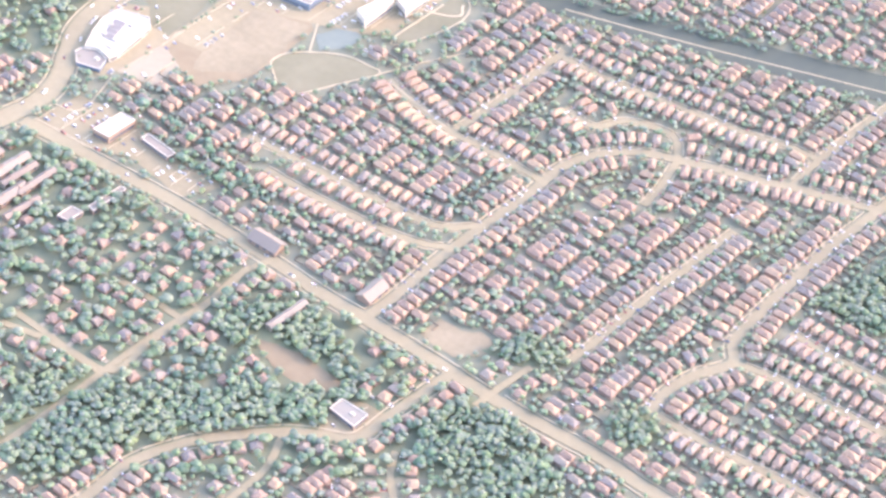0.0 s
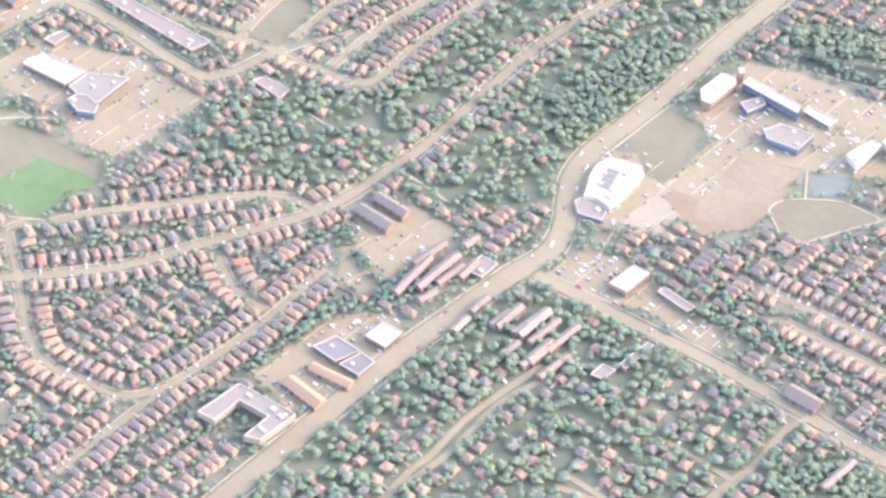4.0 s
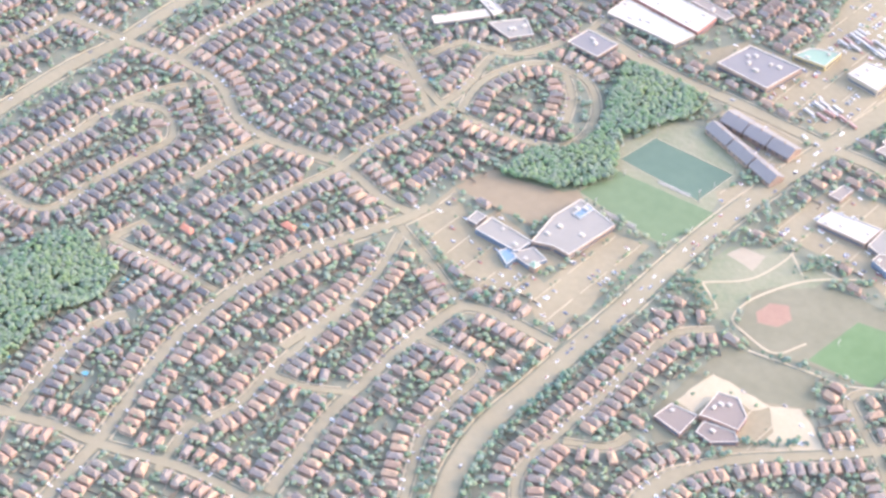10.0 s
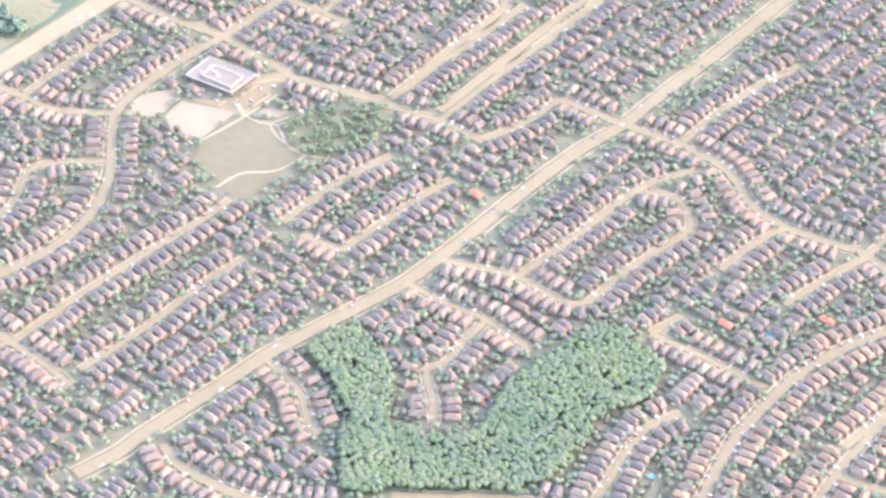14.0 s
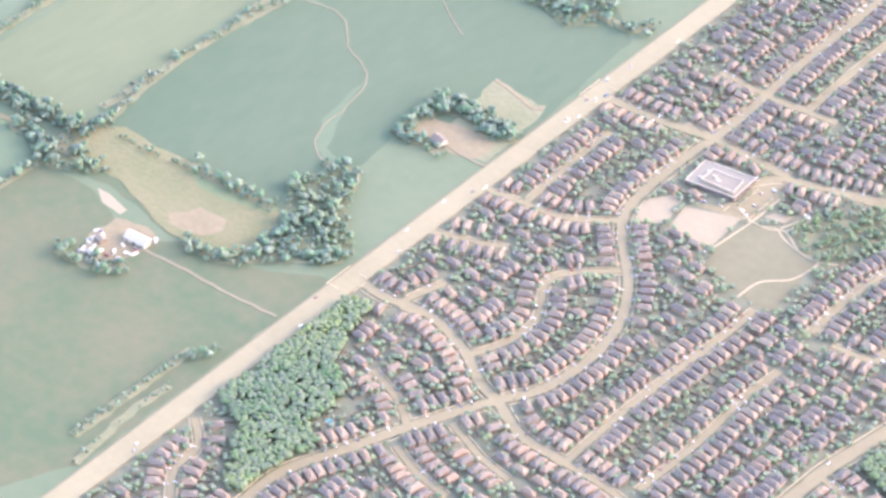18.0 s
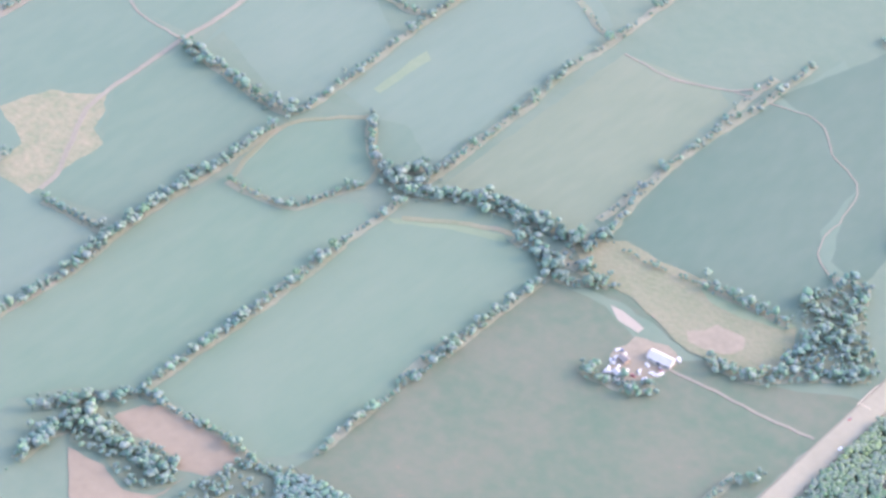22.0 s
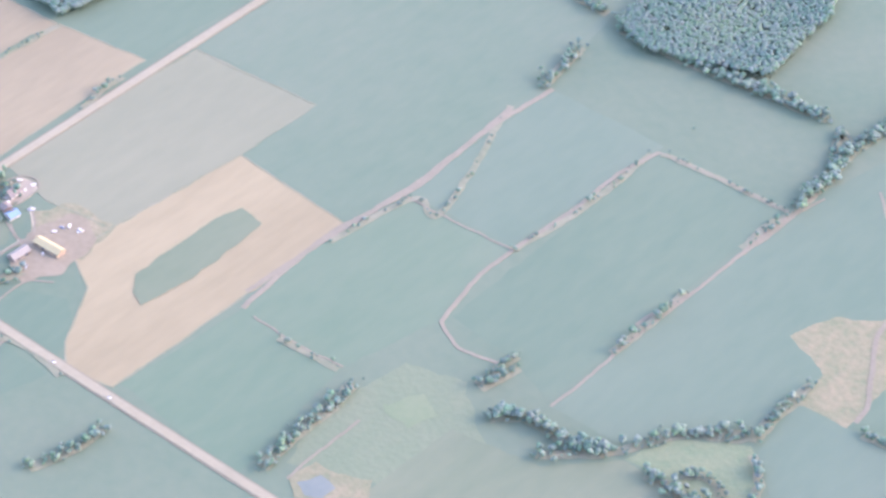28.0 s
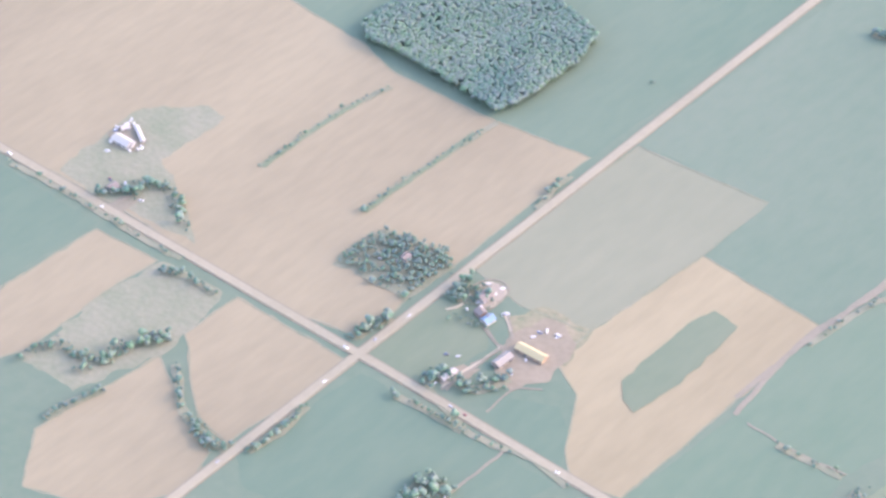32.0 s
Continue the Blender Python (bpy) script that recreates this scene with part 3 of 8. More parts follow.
patch('field_dark', (-525, -155.1), (-526.1, -49.4), (-479.6, -48), (-479.9, -164.2), (-504.4, -156.9))
patch('field_c', (-478, -164.1), (-478.8, -49.1), (-467.7, -2.4), (-411.7, -89.3), (-424.1, -134.4), (-440, -145.1), (-460.5, -165.8))
patch('grass_light', (-519.7, -233.2), (-526.2, -213.8), (-522.9, -178.4), (-503.8, -174.6), (-480.3, -192.2), (-491.9, -220.9))
patch('field_olive', (-496, -236.5), (-494, -191.8), (-465.6, -187.1), (-449.4, -169.6), (-428.9, -171.5), (-407.5, -182.1), (-379.8, -186.8), (-443.1, -244.5))
patch('field_dark', (-513.2, -260.5), (-461.4, -257.8), (-449.5, -279.9), (-482.5, -308.7))
patch('tan', (-464.8, -260.8), (-468.9, -250.4), (-448.7, -249.4), (-446.4, -266.5))
patch('tan_rough', (-444.8, -95.8), (-439, -80.4), (-426.7, -70.2), (-416.1, -84), (-409.4, -88.1), (-410, -117), (-426.8, -118.1), (-427, -103.5))
patch('field_c', (-478.9, -165.7), (-478.1, -108.1), (-476.4, -47.1), (-471.2, -25.4), (-454.2, -33), (-429.3, -35.9), (-427.3, -69.4), (-440.2, -81.5), (-444.8, -95.8), (-427.6, -104.1), (-427.8, -120.6), (-427.9, -138.3), (-442.7, -148.1), (-455.2, -165.4))
patch('field_b', (-423, -141.7), (-425.4, -118.5), (-409.7, -117.4), (-400.2, -113.8), (-385.4, -114.8), (-379.4, -127.9), (-379.5, -160.5), (-401.7, -162.5))
patch('field_dark', (-409.7, -117.4), (-409.7, -88.3), (-425.1, -68.2), (-424.5, -39.5), (-405.8, -40.6), (-381.1, -46.3), (-383.1, -74.6), (-380.8, -107.6), (-401, -112.9))
patch('field_c', (-469, -19.6), (-462.6, 37.8), (-448.5, 75.3), (-425.5, 54.5), (-428.7, -32.4), (-450.4, -35.2))
patch('wet_green', (-450.1, -168.8), (-442.8, -152.9), (-425.7, -141), (-414.7, -152.9), (-414.2, -164.5), (-419.8, -172.4), (-440.8, -169.8))
patch('field_b', (-420.7, -38.9), (-428.5, 8.2), (-417.8, 34.3), (-400.7, 21.9), (-381.1, 8.8), (-378, -27.3), (-381.1, -39.2), (-407, -30), (-421.2, -24.2))
patch('field_b', (-373.9, -21.7), (-377, 20.3), (-372.5, 84.4), (-334.5, 59.4), (-332.8, -30.1), (-342.9, -35.9), (-358, -25.2))
patch('yellow_strip', (-368.7, -15.2), (-369.1, 10.4), (-365.3, 8.3), (-366, -15.3))
patch('field_ring', (-373.2, -68.7), (-376.9, -44.2), (-365, -29.8), (-352.6, -34.4), (-342.2, -47.2), (-349.5, -64), (-357.1, -72.5), (-367.1, -73.3))
patch('field_a', (-377.3, -166.6), (-379.8, -114.5), (-373.4, -72.3), (-356.3, -73.5), (-336.3, -57), (-329.3, -60.5), (-329.8, -153), (-345.4, -167.1), (-353.5, -180.1), (-343.8, -204.7), (-368.4, -182.1))
patch('field_a', (-326.8, -151.8), (-326.9, -58.3), (-314.2, -48.4), (-298.6, -42.4), (-287.1, -41.7), (-279.1, -47.1), (-278.1, -137.5), (-289.8, -153.5), (-302, -150.6))
patch('yellow_rim', (-327.1, -56.8), (-319.8, -51.8), (-310.6, -45.2), (-298.1, -40.4), (-294.8, -42.2), (-310.3, -48.2), (-323.8, -57.1))
patch('brown', (-328.2, -165.8), (-325.5, -157.7), (-314.9, -153.9), (-299.9, -153), (-289.1, -154.2), (-293.4, -164.9), (-305.9, -170.7))
patch('olive', (-324.9, -34.8), (-323.6, 50.3), (-291.7, 55.4), (-285.3, 52), (-281.6, -13.9), (-284.5, -26.4), (-298.5, -29.2), (-314.3, -35.2))
patch('field_c', (-278.3, -15.8), (-275.2, 57.6), (-272, 93.9), (-230.6, 59.6), (-205.1, -11.1), (-230.1, -18.4), (-259.6, -19.9))
patch('meadow', (-277.7, -44.1), (-277.5, -30.4), (-265.3, -22.5), (-242.5, -21.5), (-215.3, -19.2), (-209, -22.9), (-204.3, -34.3), (-209.2, -40.4), (-222.1, -44.4), (-231.2, -43.5), (-252.7, -40.8))
patch('olive_big', (-280.4, -119.5), (-278.2, -77.2), (-276.6, -46.4), (-258.1, -44.2), (-241.9, -50.1), (-232.7, -51.1), (-223.6, -42.7), (-208.5, -41.3), (-186.7, -29), (-180.8, -26.6), (-184.3, -55.3), (-184.8, -122.6), (-204.1, -161.1), (-252.9, -163.1))
patch('field_deep', (-282.6, -17.9), (-275.7, 61.9), (-257.3, 63.8), (-235, 45.9), (-231.7, 22.5), (-224.8, 11.7), (-216.9, 7.2), (-218.4, -5.8), (-216, -13.4), (-244.1, -19.7), (-275.9, -20.4))
patch('field_deep', (-276.3, 65.2), (-261, 115.2), (-228.8, 145.5), (-188.4, 113.1), (-185.8, 80.9), (-183.9, 56.4), (-186.1, 40.7), (-198.7, 35.8), (-211.3, 31), (-209.8, 13.7), (-214.1, 11.4), (-222.4, 13.9), (-230.1, 30.9), (-235, 45.9), (-255.6, 61.7))
patch('grass_rough', (-206.8, 70.3), (-188, 70.1), (-184.8, 52.2), (-184.6, 38.7), (-199.9, 34.7), (-210.9, 33.1), (-212.1, 42.4), (-202.6, 46))
patch('dirt', (-209.5, 37.8), (-208.6, 44.5), (-199.4, 47.2), (-187.6, 47.9), (-187.8, 37.5), (-196, 35))
patch('dirt', (-245.7, -55.2), (-243.5, -48.4), (-235.4, -45.8), (-229.8, -48.5), (-229.6, -54.5), (-232.5, -60.3), (-236.3, -65.3), (-241.1, -63.5), (-245, -59.3))
patch('sand', (-257.4, -43.1), (-253, -42.7), (-244.7, -44.4), (-244.8, -47), (-252, -46.6))
patch('grass_rough', (-711.1, -218.8), (-711.5, -198.9), (-706, -194.2), (-688.1, -190), (-681.2, -195.1), (-682, -210), (-681.7, -216.9), (-701.3, -217.6))
patch('woodland_light', (-702.8, -204.4), (-703.7, -194.1), (-688.1, -190), (-681.5, -196), (-682.5, -209.4), (-693.7, -212.9))
patch('gravelyard', (-670.1, -201.7), (-669.4, -195), (-665, -191.6), (-660.7, -193.3), (-658.7, -200.7), (-663.3, -204.7))
patch('tan_rough', (-653.2, -203), (-647.4, -191.1), (-635.6, -191.5), (-629.2, -191.1), (-627.6, -198.3), (-626.5, -207.6), (-633, -213.1), (-642.4, -212.7))
patch('tan', (-622.1, 28.7), (-605.8, 25.8), (-590.9, 24.6), (-579.3, 23.8), (-549.6, 24), (-572.1, 80.7), (-630.6, 58.1))
patch('park', (-115, 54.2), (-112.4, 70.3), (-104.1, 73), (-90.6, 67.1), (-87, 44.2), (-93.1, 41.7), (-112.3, 46.7))
patch('lot', (-131.1, 64.8), (-123.3, 70.5), (-121.4, 82.8), (-116, 91.4), (-113.3, 83.4), (-113.6, 69.2))
patch('lot', (92.8, 144.9), (92.1, 157.4), (106.5, 154.8), (108.5, 171.6), (118.7, 176.4), (119.4, 170.5), (120.2, 155.1), (115.5, 144.2), (108.9, 137.9))
patch('woodland_light', (-104.6, 75.9), (-99.8, 87.4), (-87.4, 102.7), (-80.5, 96.9), (-80, 88.9), (-83.7, 73.6), (-89.4, 68.2), (-97.7, 70.5))
patch('wood', (-37.2, 10.7), (-33.5, 26.1), (-17.9, 20), (-9.7, 13.3), (-4.8, 3.7), (8.8, 8), (15.8, 17.3), (9.9, 37.3), (11.5, 53.5), (12.4, 66.3), (20.8, 72.6), (36.1, 67.7), (39.6, 56.4), (34.2, 40.1), (38.6, 30.2), (38.8, 16.8), (34.8, 6.3), (23.1, -3.8), (11.8, -16.3), (3.3, -21.6), (-10.3, -7.1), (-10, -1.2), (-24.2, 5.5))
patch('wood', (20.1, -19.2), (18.9, -13.7), (27.4, -4.5), (38.2, 0.2), (42, -2), (39.2, -9.3), (24, -23.4))
patch('wood', (-177.4, -32), (-168.5, -28.4), (-166.4, -40), (-162.5, -51.2), (-151.9, -58.7), (-151.2, -74.9), (-145, -77.5), (-146.8, -92.7), (-146.5, -103.6), (-152.5, -103.3), (-165.4, -85.1), (-176.8, -81.5), (-180.7, -62))
patch('grass_rough', (-30.9, -56), (-19.1, -50.2), (-0.5, -35.7), (20.1, -19.2), (30.5, -32.6), (-13.2, -73))
patch('lot', (78.6, 137.7), (77.9, 157.1), (93.9, 145.9), (108.9, 137.9), (115.5, 144.2), (120.6, 142.8), (120.6, 171.6), (132.1, 174.5), (135.5, 141.5), (135, 130.3), (127.2, 130.4), (120.3, 136.2), (109.1, 128.6))
patch('grass_rough', (100.9, 175.9), (100.8, 203.4), (104.8, 221.6), (113.4, 226.3), (132.3, 220), (136.7, 193.7), (135, 175.7), (117.2, 178.2))
patch('turf', (103.9, 198.4), (105.6, 212.7), (131.3, 214.9), (130.8, 198.7))
patch('turf2', (104.3, 179.2), (104.8, 193.4), (139.3, 197.9), (133.9, 177.2))
patch('brown', (77.9, 157.1), (81, 170.3), (94, 174.4), (104.3, 179.2), (108.5, 176.5), (103.4, 158.4))
patch('wood', (78.9, 233.1), (91.8, 238.1), (104.9, 239.9), (107.9, 228.2), (99.2, 205.4), (107.9, 189.6), (100.9, 175.9), (83.7, 169.5), (85.2, 184.8), (91.3, 204.9))
patch('lot', (111.5, 228.8), (112.7, 241.9), (137.1, 240.4), (140.9, 235.3), (141.4, 218.5), (132.3, 220))
patch('lot', (89.8, 251.3), (98.5, 267.5), (117.1, 270.4), (106, 314.6), (138.4, 346.6), (147, 315.2), (146.7, 265.9), (140.2, 247.1), (122.3, 249.5))
patch('lot', (152, 201.8), (154.4, 227.6), (179.6, 238.4), (206.4, 237.8), (207.8, 202.8), (193.3, 199.8), (184.7, 204.1), (175, 204.4))
patch('lot', (131.5, 205.5), (136.1, 215.1), (139.5, 213.2), (136.4, 201.8))
patch('park', (169, 164.2), (162.7, 179.9), (173.5, 193.5), (186.5, 196.4), (205.8, 197.8), (209, 193.2), (208.1, 168.7), (188.8, 165.1), (175.8, 160.2))
patch('pitch', (189.3, 167), (190.9, 188.2), (209.4, 193.1), (207.5, 169.5))
patch('diamond', (168.2, 172.7), (169.7, 178.2), (173.4, 180.8), (177.4, 176.8), (175.7, 171.5), (171.5, 169.7))
patch('park', (170.4, 124.2), (170.8, 156.9), (193.6, 163.7), (201.2, 153.4), (199, 151.3), (189.2, 145), (173.2, 144.3), (173.8, 124.6), (183.3, 119.5), (178.1, 114.6))
patch('lot', (173.3, 129.9), (173.5, 144.6), (190.3, 146), (199, 151.3), (210.4, 142.8), (200.9, 131.9), (192.1, 122.2), (191.7, 127.4), (186.1, 127.7))
patch('grass_rough', (147.8, 171.9), (148.4, 188.6), (157.4, 197.2), (176.6, 199.6), (174.9, 191.6), (162.7, 179.9), (166.5, 165), (159.7, 161.5))
patch('sand', (149.3, 186.2), (150.9, 191.7), (157.8, 192.8), (158.5, 185.5))
patch('park', (191.2, 267.5), (189.5, 288), (196.2, 292.7), (200.6, 289.7), (201.9, 280), (206.6, 270.1))
patch('lot', (270.9, 220.6), (267.4, 232.8), (276, 244.2), (292.4, 244.5), (292.1, 232), (289.3, 208.4), (281.4, 206.7))
patch('lot', (288.6, 165.3), (287.8, 198.2), (290.3, 202.1), (302.9, 207), (306.6, 202), (307.3, 172.2), (305.7, 162.7))
patch('lot', (306.8, 304.3), (308.1, 309), (317.7, 308.2), (322.3, 303.5), (324.6, 293), (328.9, 295.6), (331, 293), (331.6, 279.9), (319.8, 277.4), (320.1, 273.8), (311.9, 270.6), (304.3, 276.3), (297.7, 286.7), (297.9, 298.9))
patch('sand', (320.3, 277.9), (320.7, 293.8), (328.9, 294.9), (330.6, 292.7), (331.2, 280.4))
patch('park', (298.4, 324.2), (304.2, 328.2), (315.1, 325.8), (316.5, 317.4), (319.6, 308.3), (319.7, 298.6), (313.2, 298.6), (306.8, 304.3), (298.5, 308.3), (296.7, 317.1))
patch('lot', (320.5, 311), (319, 323.4), (322.8, 328.9), (324.7, 323.1), (320.3, 297.9))
patch('brown', (320.5, 321.4), (324.5, 325.3), (343.5, 331.7), (345.9, 329.3), (347.9, 314.3), (347.6, 300.1), (339.8, 288.3), (333, 290.4), (322.9, 294.6))
patch('park', (349.3, 308.7), (346.9, 311), (347.5, 316.6), (352.9, 322.6), (360.1, 327.7), (367.3, 328.8), (371.6, 328.4), (367, 318), (361.4, 305.2), (353.9, 305.3))
patch('pond', (347.4, 328.6), (350.4, 336.6), (357.1, 338.1), (358.3, 330.8), (353.3, 324.2))
patch('lot', (304.4, 332), (305.2, 360.5), (318.9, 366.8), (361, 375.9), (362.7, 372.2), (362.4, 361.2), (362.6, 344.1), (358.3, 339.2), (345.1, 332.3), (324.7, 323.1), (314.8, 326.2))
patch('park', (366.8, 341.4), (363.9, 343.3), (364.2, 364.8), (362.3, 372.8), (369.5, 370.1), (372.5, 362.8), (370.6, 351.4))
patch('dirt', (444.6, 257.4), (445.4, 265.3), (459.1, 268.9), (462.6, 266.7), (457.1, 255.6))
patch('pasture', (414.6, 227.3), (419.3, 232.5), (428.8, 233.5), (443.3, 231.1), (441.7, 226.2), (435.8, 222.4), (426.3, 222.7))
patch('lot', (446.3, 212.6), (443.3, 224.4), (451.5, 229.7), (458.6, 229.9), (458, 220))
patch('wood', (389.4, 157.1), (390.9, 187.8), (409, 194.7), (423.7, 209.1), (435.5, 220.7), (446.7, 229), (448.3, 214.5), (432.7, 199.3), (417.9, 179.6), (412.9, 154.4))
patch('wood', (404.2, 226.1), (407.5, 235.1), (422.4, 244), (441, 239.8), (445.4, 230.4), (429.7, 231.5), (414.3, 227.6), (416.4, 221.2))
patch('wood', (466, 231.8), (467.6, 249.4), (478.2, 251.7), (492.5, 247.1), (504.5, 240.7), (496.1, 225), (479.9, 219.4))
patch('wood', (459.6, 263.7), (465.2, 274.9), (474.9, 278.7), (479.6, 275), (470.4, 266))
patch('wood', (496.4, 266.9), (503.3, 276.3), (511.1, 270.5), (506.4, 260.6))
patch('wood', (511.9, 338.3), (516, 363.5), (526.1, 370.4), (531.4, 340.1))
patch('lot', (317.7, 240.4), (320.4, 263.1), (333.8, 266.6), (359.7, 263.3), (369.5, 263.7), (367.8, 252.5), (347.6, 254.5))
patch('lot', (343.9, 260.4), (359.7, 263.3), (373.1, 264.1), (368.8, 253.6))
patch('woodland_light', (-709.4, -216.3), (-710.2, -195.1), (-698.3, -192.4), (-683, -193.8), (-682.6, -214.8))
patch('dirt', (-646.8, -210.1), (-646.1, -202.7), (-633.9, -195.8), (-627.8, -200.7), (-626.2, -219.2), (-632.4, -227.8), (-641.3, -222.2))
patch('dirt', (-654, -236.3), (-649.9, -227.9), (-644.4, -226.5), (-645.8, -240.8))
patch('gravelyard', (-667.9, -202.3), (-668.8, -194.2), (-663.1, -192.9), (-659.5, -198.6), (-661.7, -205.7))
patch('gravelyard', (-812.6, -217.1), (-811.2, -207.9), (-799.4, -211.9), (-798, -218.6), (-806.5, -221.8))
patch('gravelyard', (-785.1, -245.8), (-785.6, -235), (-779.7, -234.5), (-779.3, -243.9))
patch('dirt', (-614.5, -294.5), (-618.4, -276.7), (-616, -274.6), (-610.1, -281.8), (-608.1, -292))
patch('tan_rough', (-516.4, -236.3), (-512.6, -226.9), (-497.1, -222.4), (-493.4, -228.2), (-499.5, -239.6), (-505.8, -242.1))
patch('pond26', (-512.4, -235.9), (-509.3, -230.1), (-503.1, -230.7), (-502.8, -236.5), (-507.1, -238.8))
patch('light_spot', (-515.2, -197.7), (-508.9, -185.7), (-499.7, -190.5), (-503.6, -200.2))
patch('canal', (312.2, 374.8), (358.9, 395.5), (369.3, 399.9), (373.4, 393.7), (363.3, 388.8), (317.2, 369.2))
patch('wood_open', (304.0, 380.4), (322.5, 399.0), (332.4, 389.1), (325.6, 383.0), (311.8, 376.7))
patch('wood', (276.3, 303.4), (278.2, 327), (276.4, 340.1), (278.5, 353.6), (287.3, 347.3), (290.7, 321.3), (292, 301.4), (289.5, 291.9))
patch('canal', (350.3, 373.8), (352.3, 380.5), (386.2, 392.9), (415, 404.9), (440.4, 416.1), (489.8, 437), (547.8, 461.9), (553.1, 451.6), (495.7, 426.8), (446.9, 406.1), (420.8, 396.4), (391.5, 385.5))
patch('concrete', (172.8, 131.1), (174.1, 145.6), (192.4, 146), (189.6, 141.5), (182.4, 141.5), (179.5, 141.1), (178.9, 130.9))
patch('concrete', (192.1, 145.7), (198.1, 150.9), (210.6, 142.6), (198.3, 129.9), (197.9, 139.2))
patch('weeds', (-281.6, -29.7), (-270.2, -18.2), (-257.4, -19), (-241, -16.9), (-229.7, -16.2), (-213.6, -15.6), (-208.7, -25.1), (-203.9, -34.3), (-213.2, -41.2), (-224.9, -43.4), (-235, -42.9), (-243, -40.2), (-253.5, -36.9), (-263.5, -36.9), (-272.4, -36))
patch('yellow', (-245.2, -19.2), (-230, -15.8), (-213.9, -15.3), (-215.8, -19.2), (-226.7, -22.9), (-237.9, -23.7))
patch('dirt', (-234.9, -36.6), (-230.7, -30.6), (-221.6, -28.5), (-218.5, -34), (-225.7, -39.9), (-231.6, -39.7))
patch('wood_open', (-220.1, -2.6), (-213.6, 8.7), (-207, 10.3), (-199, -3.9), (-186.4, -15.3), (-188.9, -25.1), (-199.5, -28.7), (-206, -26.2), (-213.8, -12.7))
patch('brown', (-328.1, -164.7), (-322.7, -155.4), (-299.8, -153.3), (-293.1, -157.1), (-301.4, -167.4), (-311.8, -168.4))
patch('brown', (-328.8, -182.4), (-317.9, -180.9), (-307.5, -183.9), (-300.2, -180), (-298.7, -169.1), (-299.9, -188.4), (-311.6, -198.9))
patch('wood_open', (-340.3, -171.4), (-332.9, -166.2), (-324.3, -168.4), (-304.7, -166.2), (-298.6, -174.4), (-305.9, -182.4), (-321.4, -178.5), (-330.3, -181))
patch('wood_open', (-295.2, -172.7), (-292.6, -156.6), (-280.8, -148.7), (-263, -155.1), (-295.6, -186.6))
patch('olive', (-603.9, -209.3), (-597.4, -212.1), (-594.8, -193), (-595.4, -171.9), (-596.4, -159.8), (-606.5, -158.9), (-608.9, -169.2), (-609.3, -192.2), (-608.6, -202.6))
patch('gravelyard', (-234.4, 114.1), (-232, 122.9), (-217.2, 122.4), (-212.6, 117.2), (-219.6, 113.7))
patch('wood_open', (-269.4, 110.8), (-262.3, 117.4), (-251.1, 116.8), (-239.7, 114.2), (-244.6, 104.6), (-256.1, 107.4), (-266.8, 107.3))
patch('wood_open', (-237.4, 112.4), (-220.2, 114.7), (-209.2, 113.6), (-200, 112.1), (-207.5, 105.1), (-219.6, 107.7), (-232.1, 104.7))
patch('wood', (-281.2, -155.2), (-274.3, -149.7), (-257.7, -147.8), (-239.2, -146), (-227.6, -148.8), (-257.1, -178.3))
patch('olive_big', (-279.5, -90), (-277.6, -136), (-280.3, -148.3), (-263, -155.1), (-240, -130), (-255, -85))
patch('sand', (-129.3, 52.0), (-131.3, 62.6), (-116.4, 69.1), (-115.7, 53.6))
patch('sand', (-138.1, 47.8), (-140.3, 52.3), (-140.6, 58.6), (-136.4, 64.9), (-132.4, 63.0), (-131.0, 52.4))
patch('lot', (-121.9, 70.7), (-122.1, 84.8), (-120.1, 92.5), (-115.8, 88.3), (-115.5, 70.6))
patch('sand', (-112.2, 74.1), (-110.8, 77.6), (-105.9, 79.8), (-106.1, 75.4))
track('path', .8, (-116.3, 70.6), (-110.9, 70.3), (-107.2, 72.5), (-102.4, 70.1), (-96.9, 68.7), (-91.3, 68.4), (-84.2, 71.8))
track('path', .7, (-106.1, 73.1), (-104.7, 76.7), (-102.9, 81.0), (-98.6, 85.9))
track('path', 1.4, (-648.2, -240.1), (-648.1, -232.1), (-646.7, -223.5), (-646.1, -215.8), (-644.4, -210.4), (-642.9, -206.3))
track('path', 1.1, (-654.2, -211.8), (-648.8, -213.8), (-644.9, -215.6))
track('path', 1.0, (-654.5, -202.4), (-650.2, -205.6), (-646.4, -208.6))
track('path', 1.1, (-670.1, -212.2), (-667.9, -207.9), (-669.0, -200.8), (-668.7, -194.4), (-665.4, -193.0), (-661.2, -193.7), (-659.7, -198.1), (-660.0, -202.6))
patch('sand', (-662.4, -205.6), (-665.8, -199.1), (-666.6, -193.4), (-662.9, -192.3), (-660.0, -196.2), (-660.6, -202.4))
patch('dirt', (-646.3, -210.9), (-643.9, -195.1), (-635.2, -194.6), (-627.5, -205.1), (-626.3, -215.7), (-632.4, -224.3), (-641.7, -223.9))
hedge(0.45, .55, (-761.5, -197.5), (-761.6, -181.5), (-761.4, -159.3), (-757.6, -137.7))
hedge(0.55, .6, (-721.3, -193.4), (-720.6, -171.9), (-719.3, -150.7), (-717.6, -129.3))
hedge(1.8, .9, (334.8, 271.7), (348.7, 271.9), (366.2, 270.1), (384.0, 267.5))
track('path', .8, (320.2, 369.3), (333.6, 374.5), (348.9, 381.0), (364.6, 386.8), (375.1, 391.1))
patch('dirt', (330.8, 300.6), (328.1, 324.2), (344.1, 331.0), (346.8, 315.0), (347.0, 302.9), (334.2, 293.6))
patch('lot', (319.7, 298.3), (318.8, 321.8), (328.1, 324.2), (330.8, 300.6))
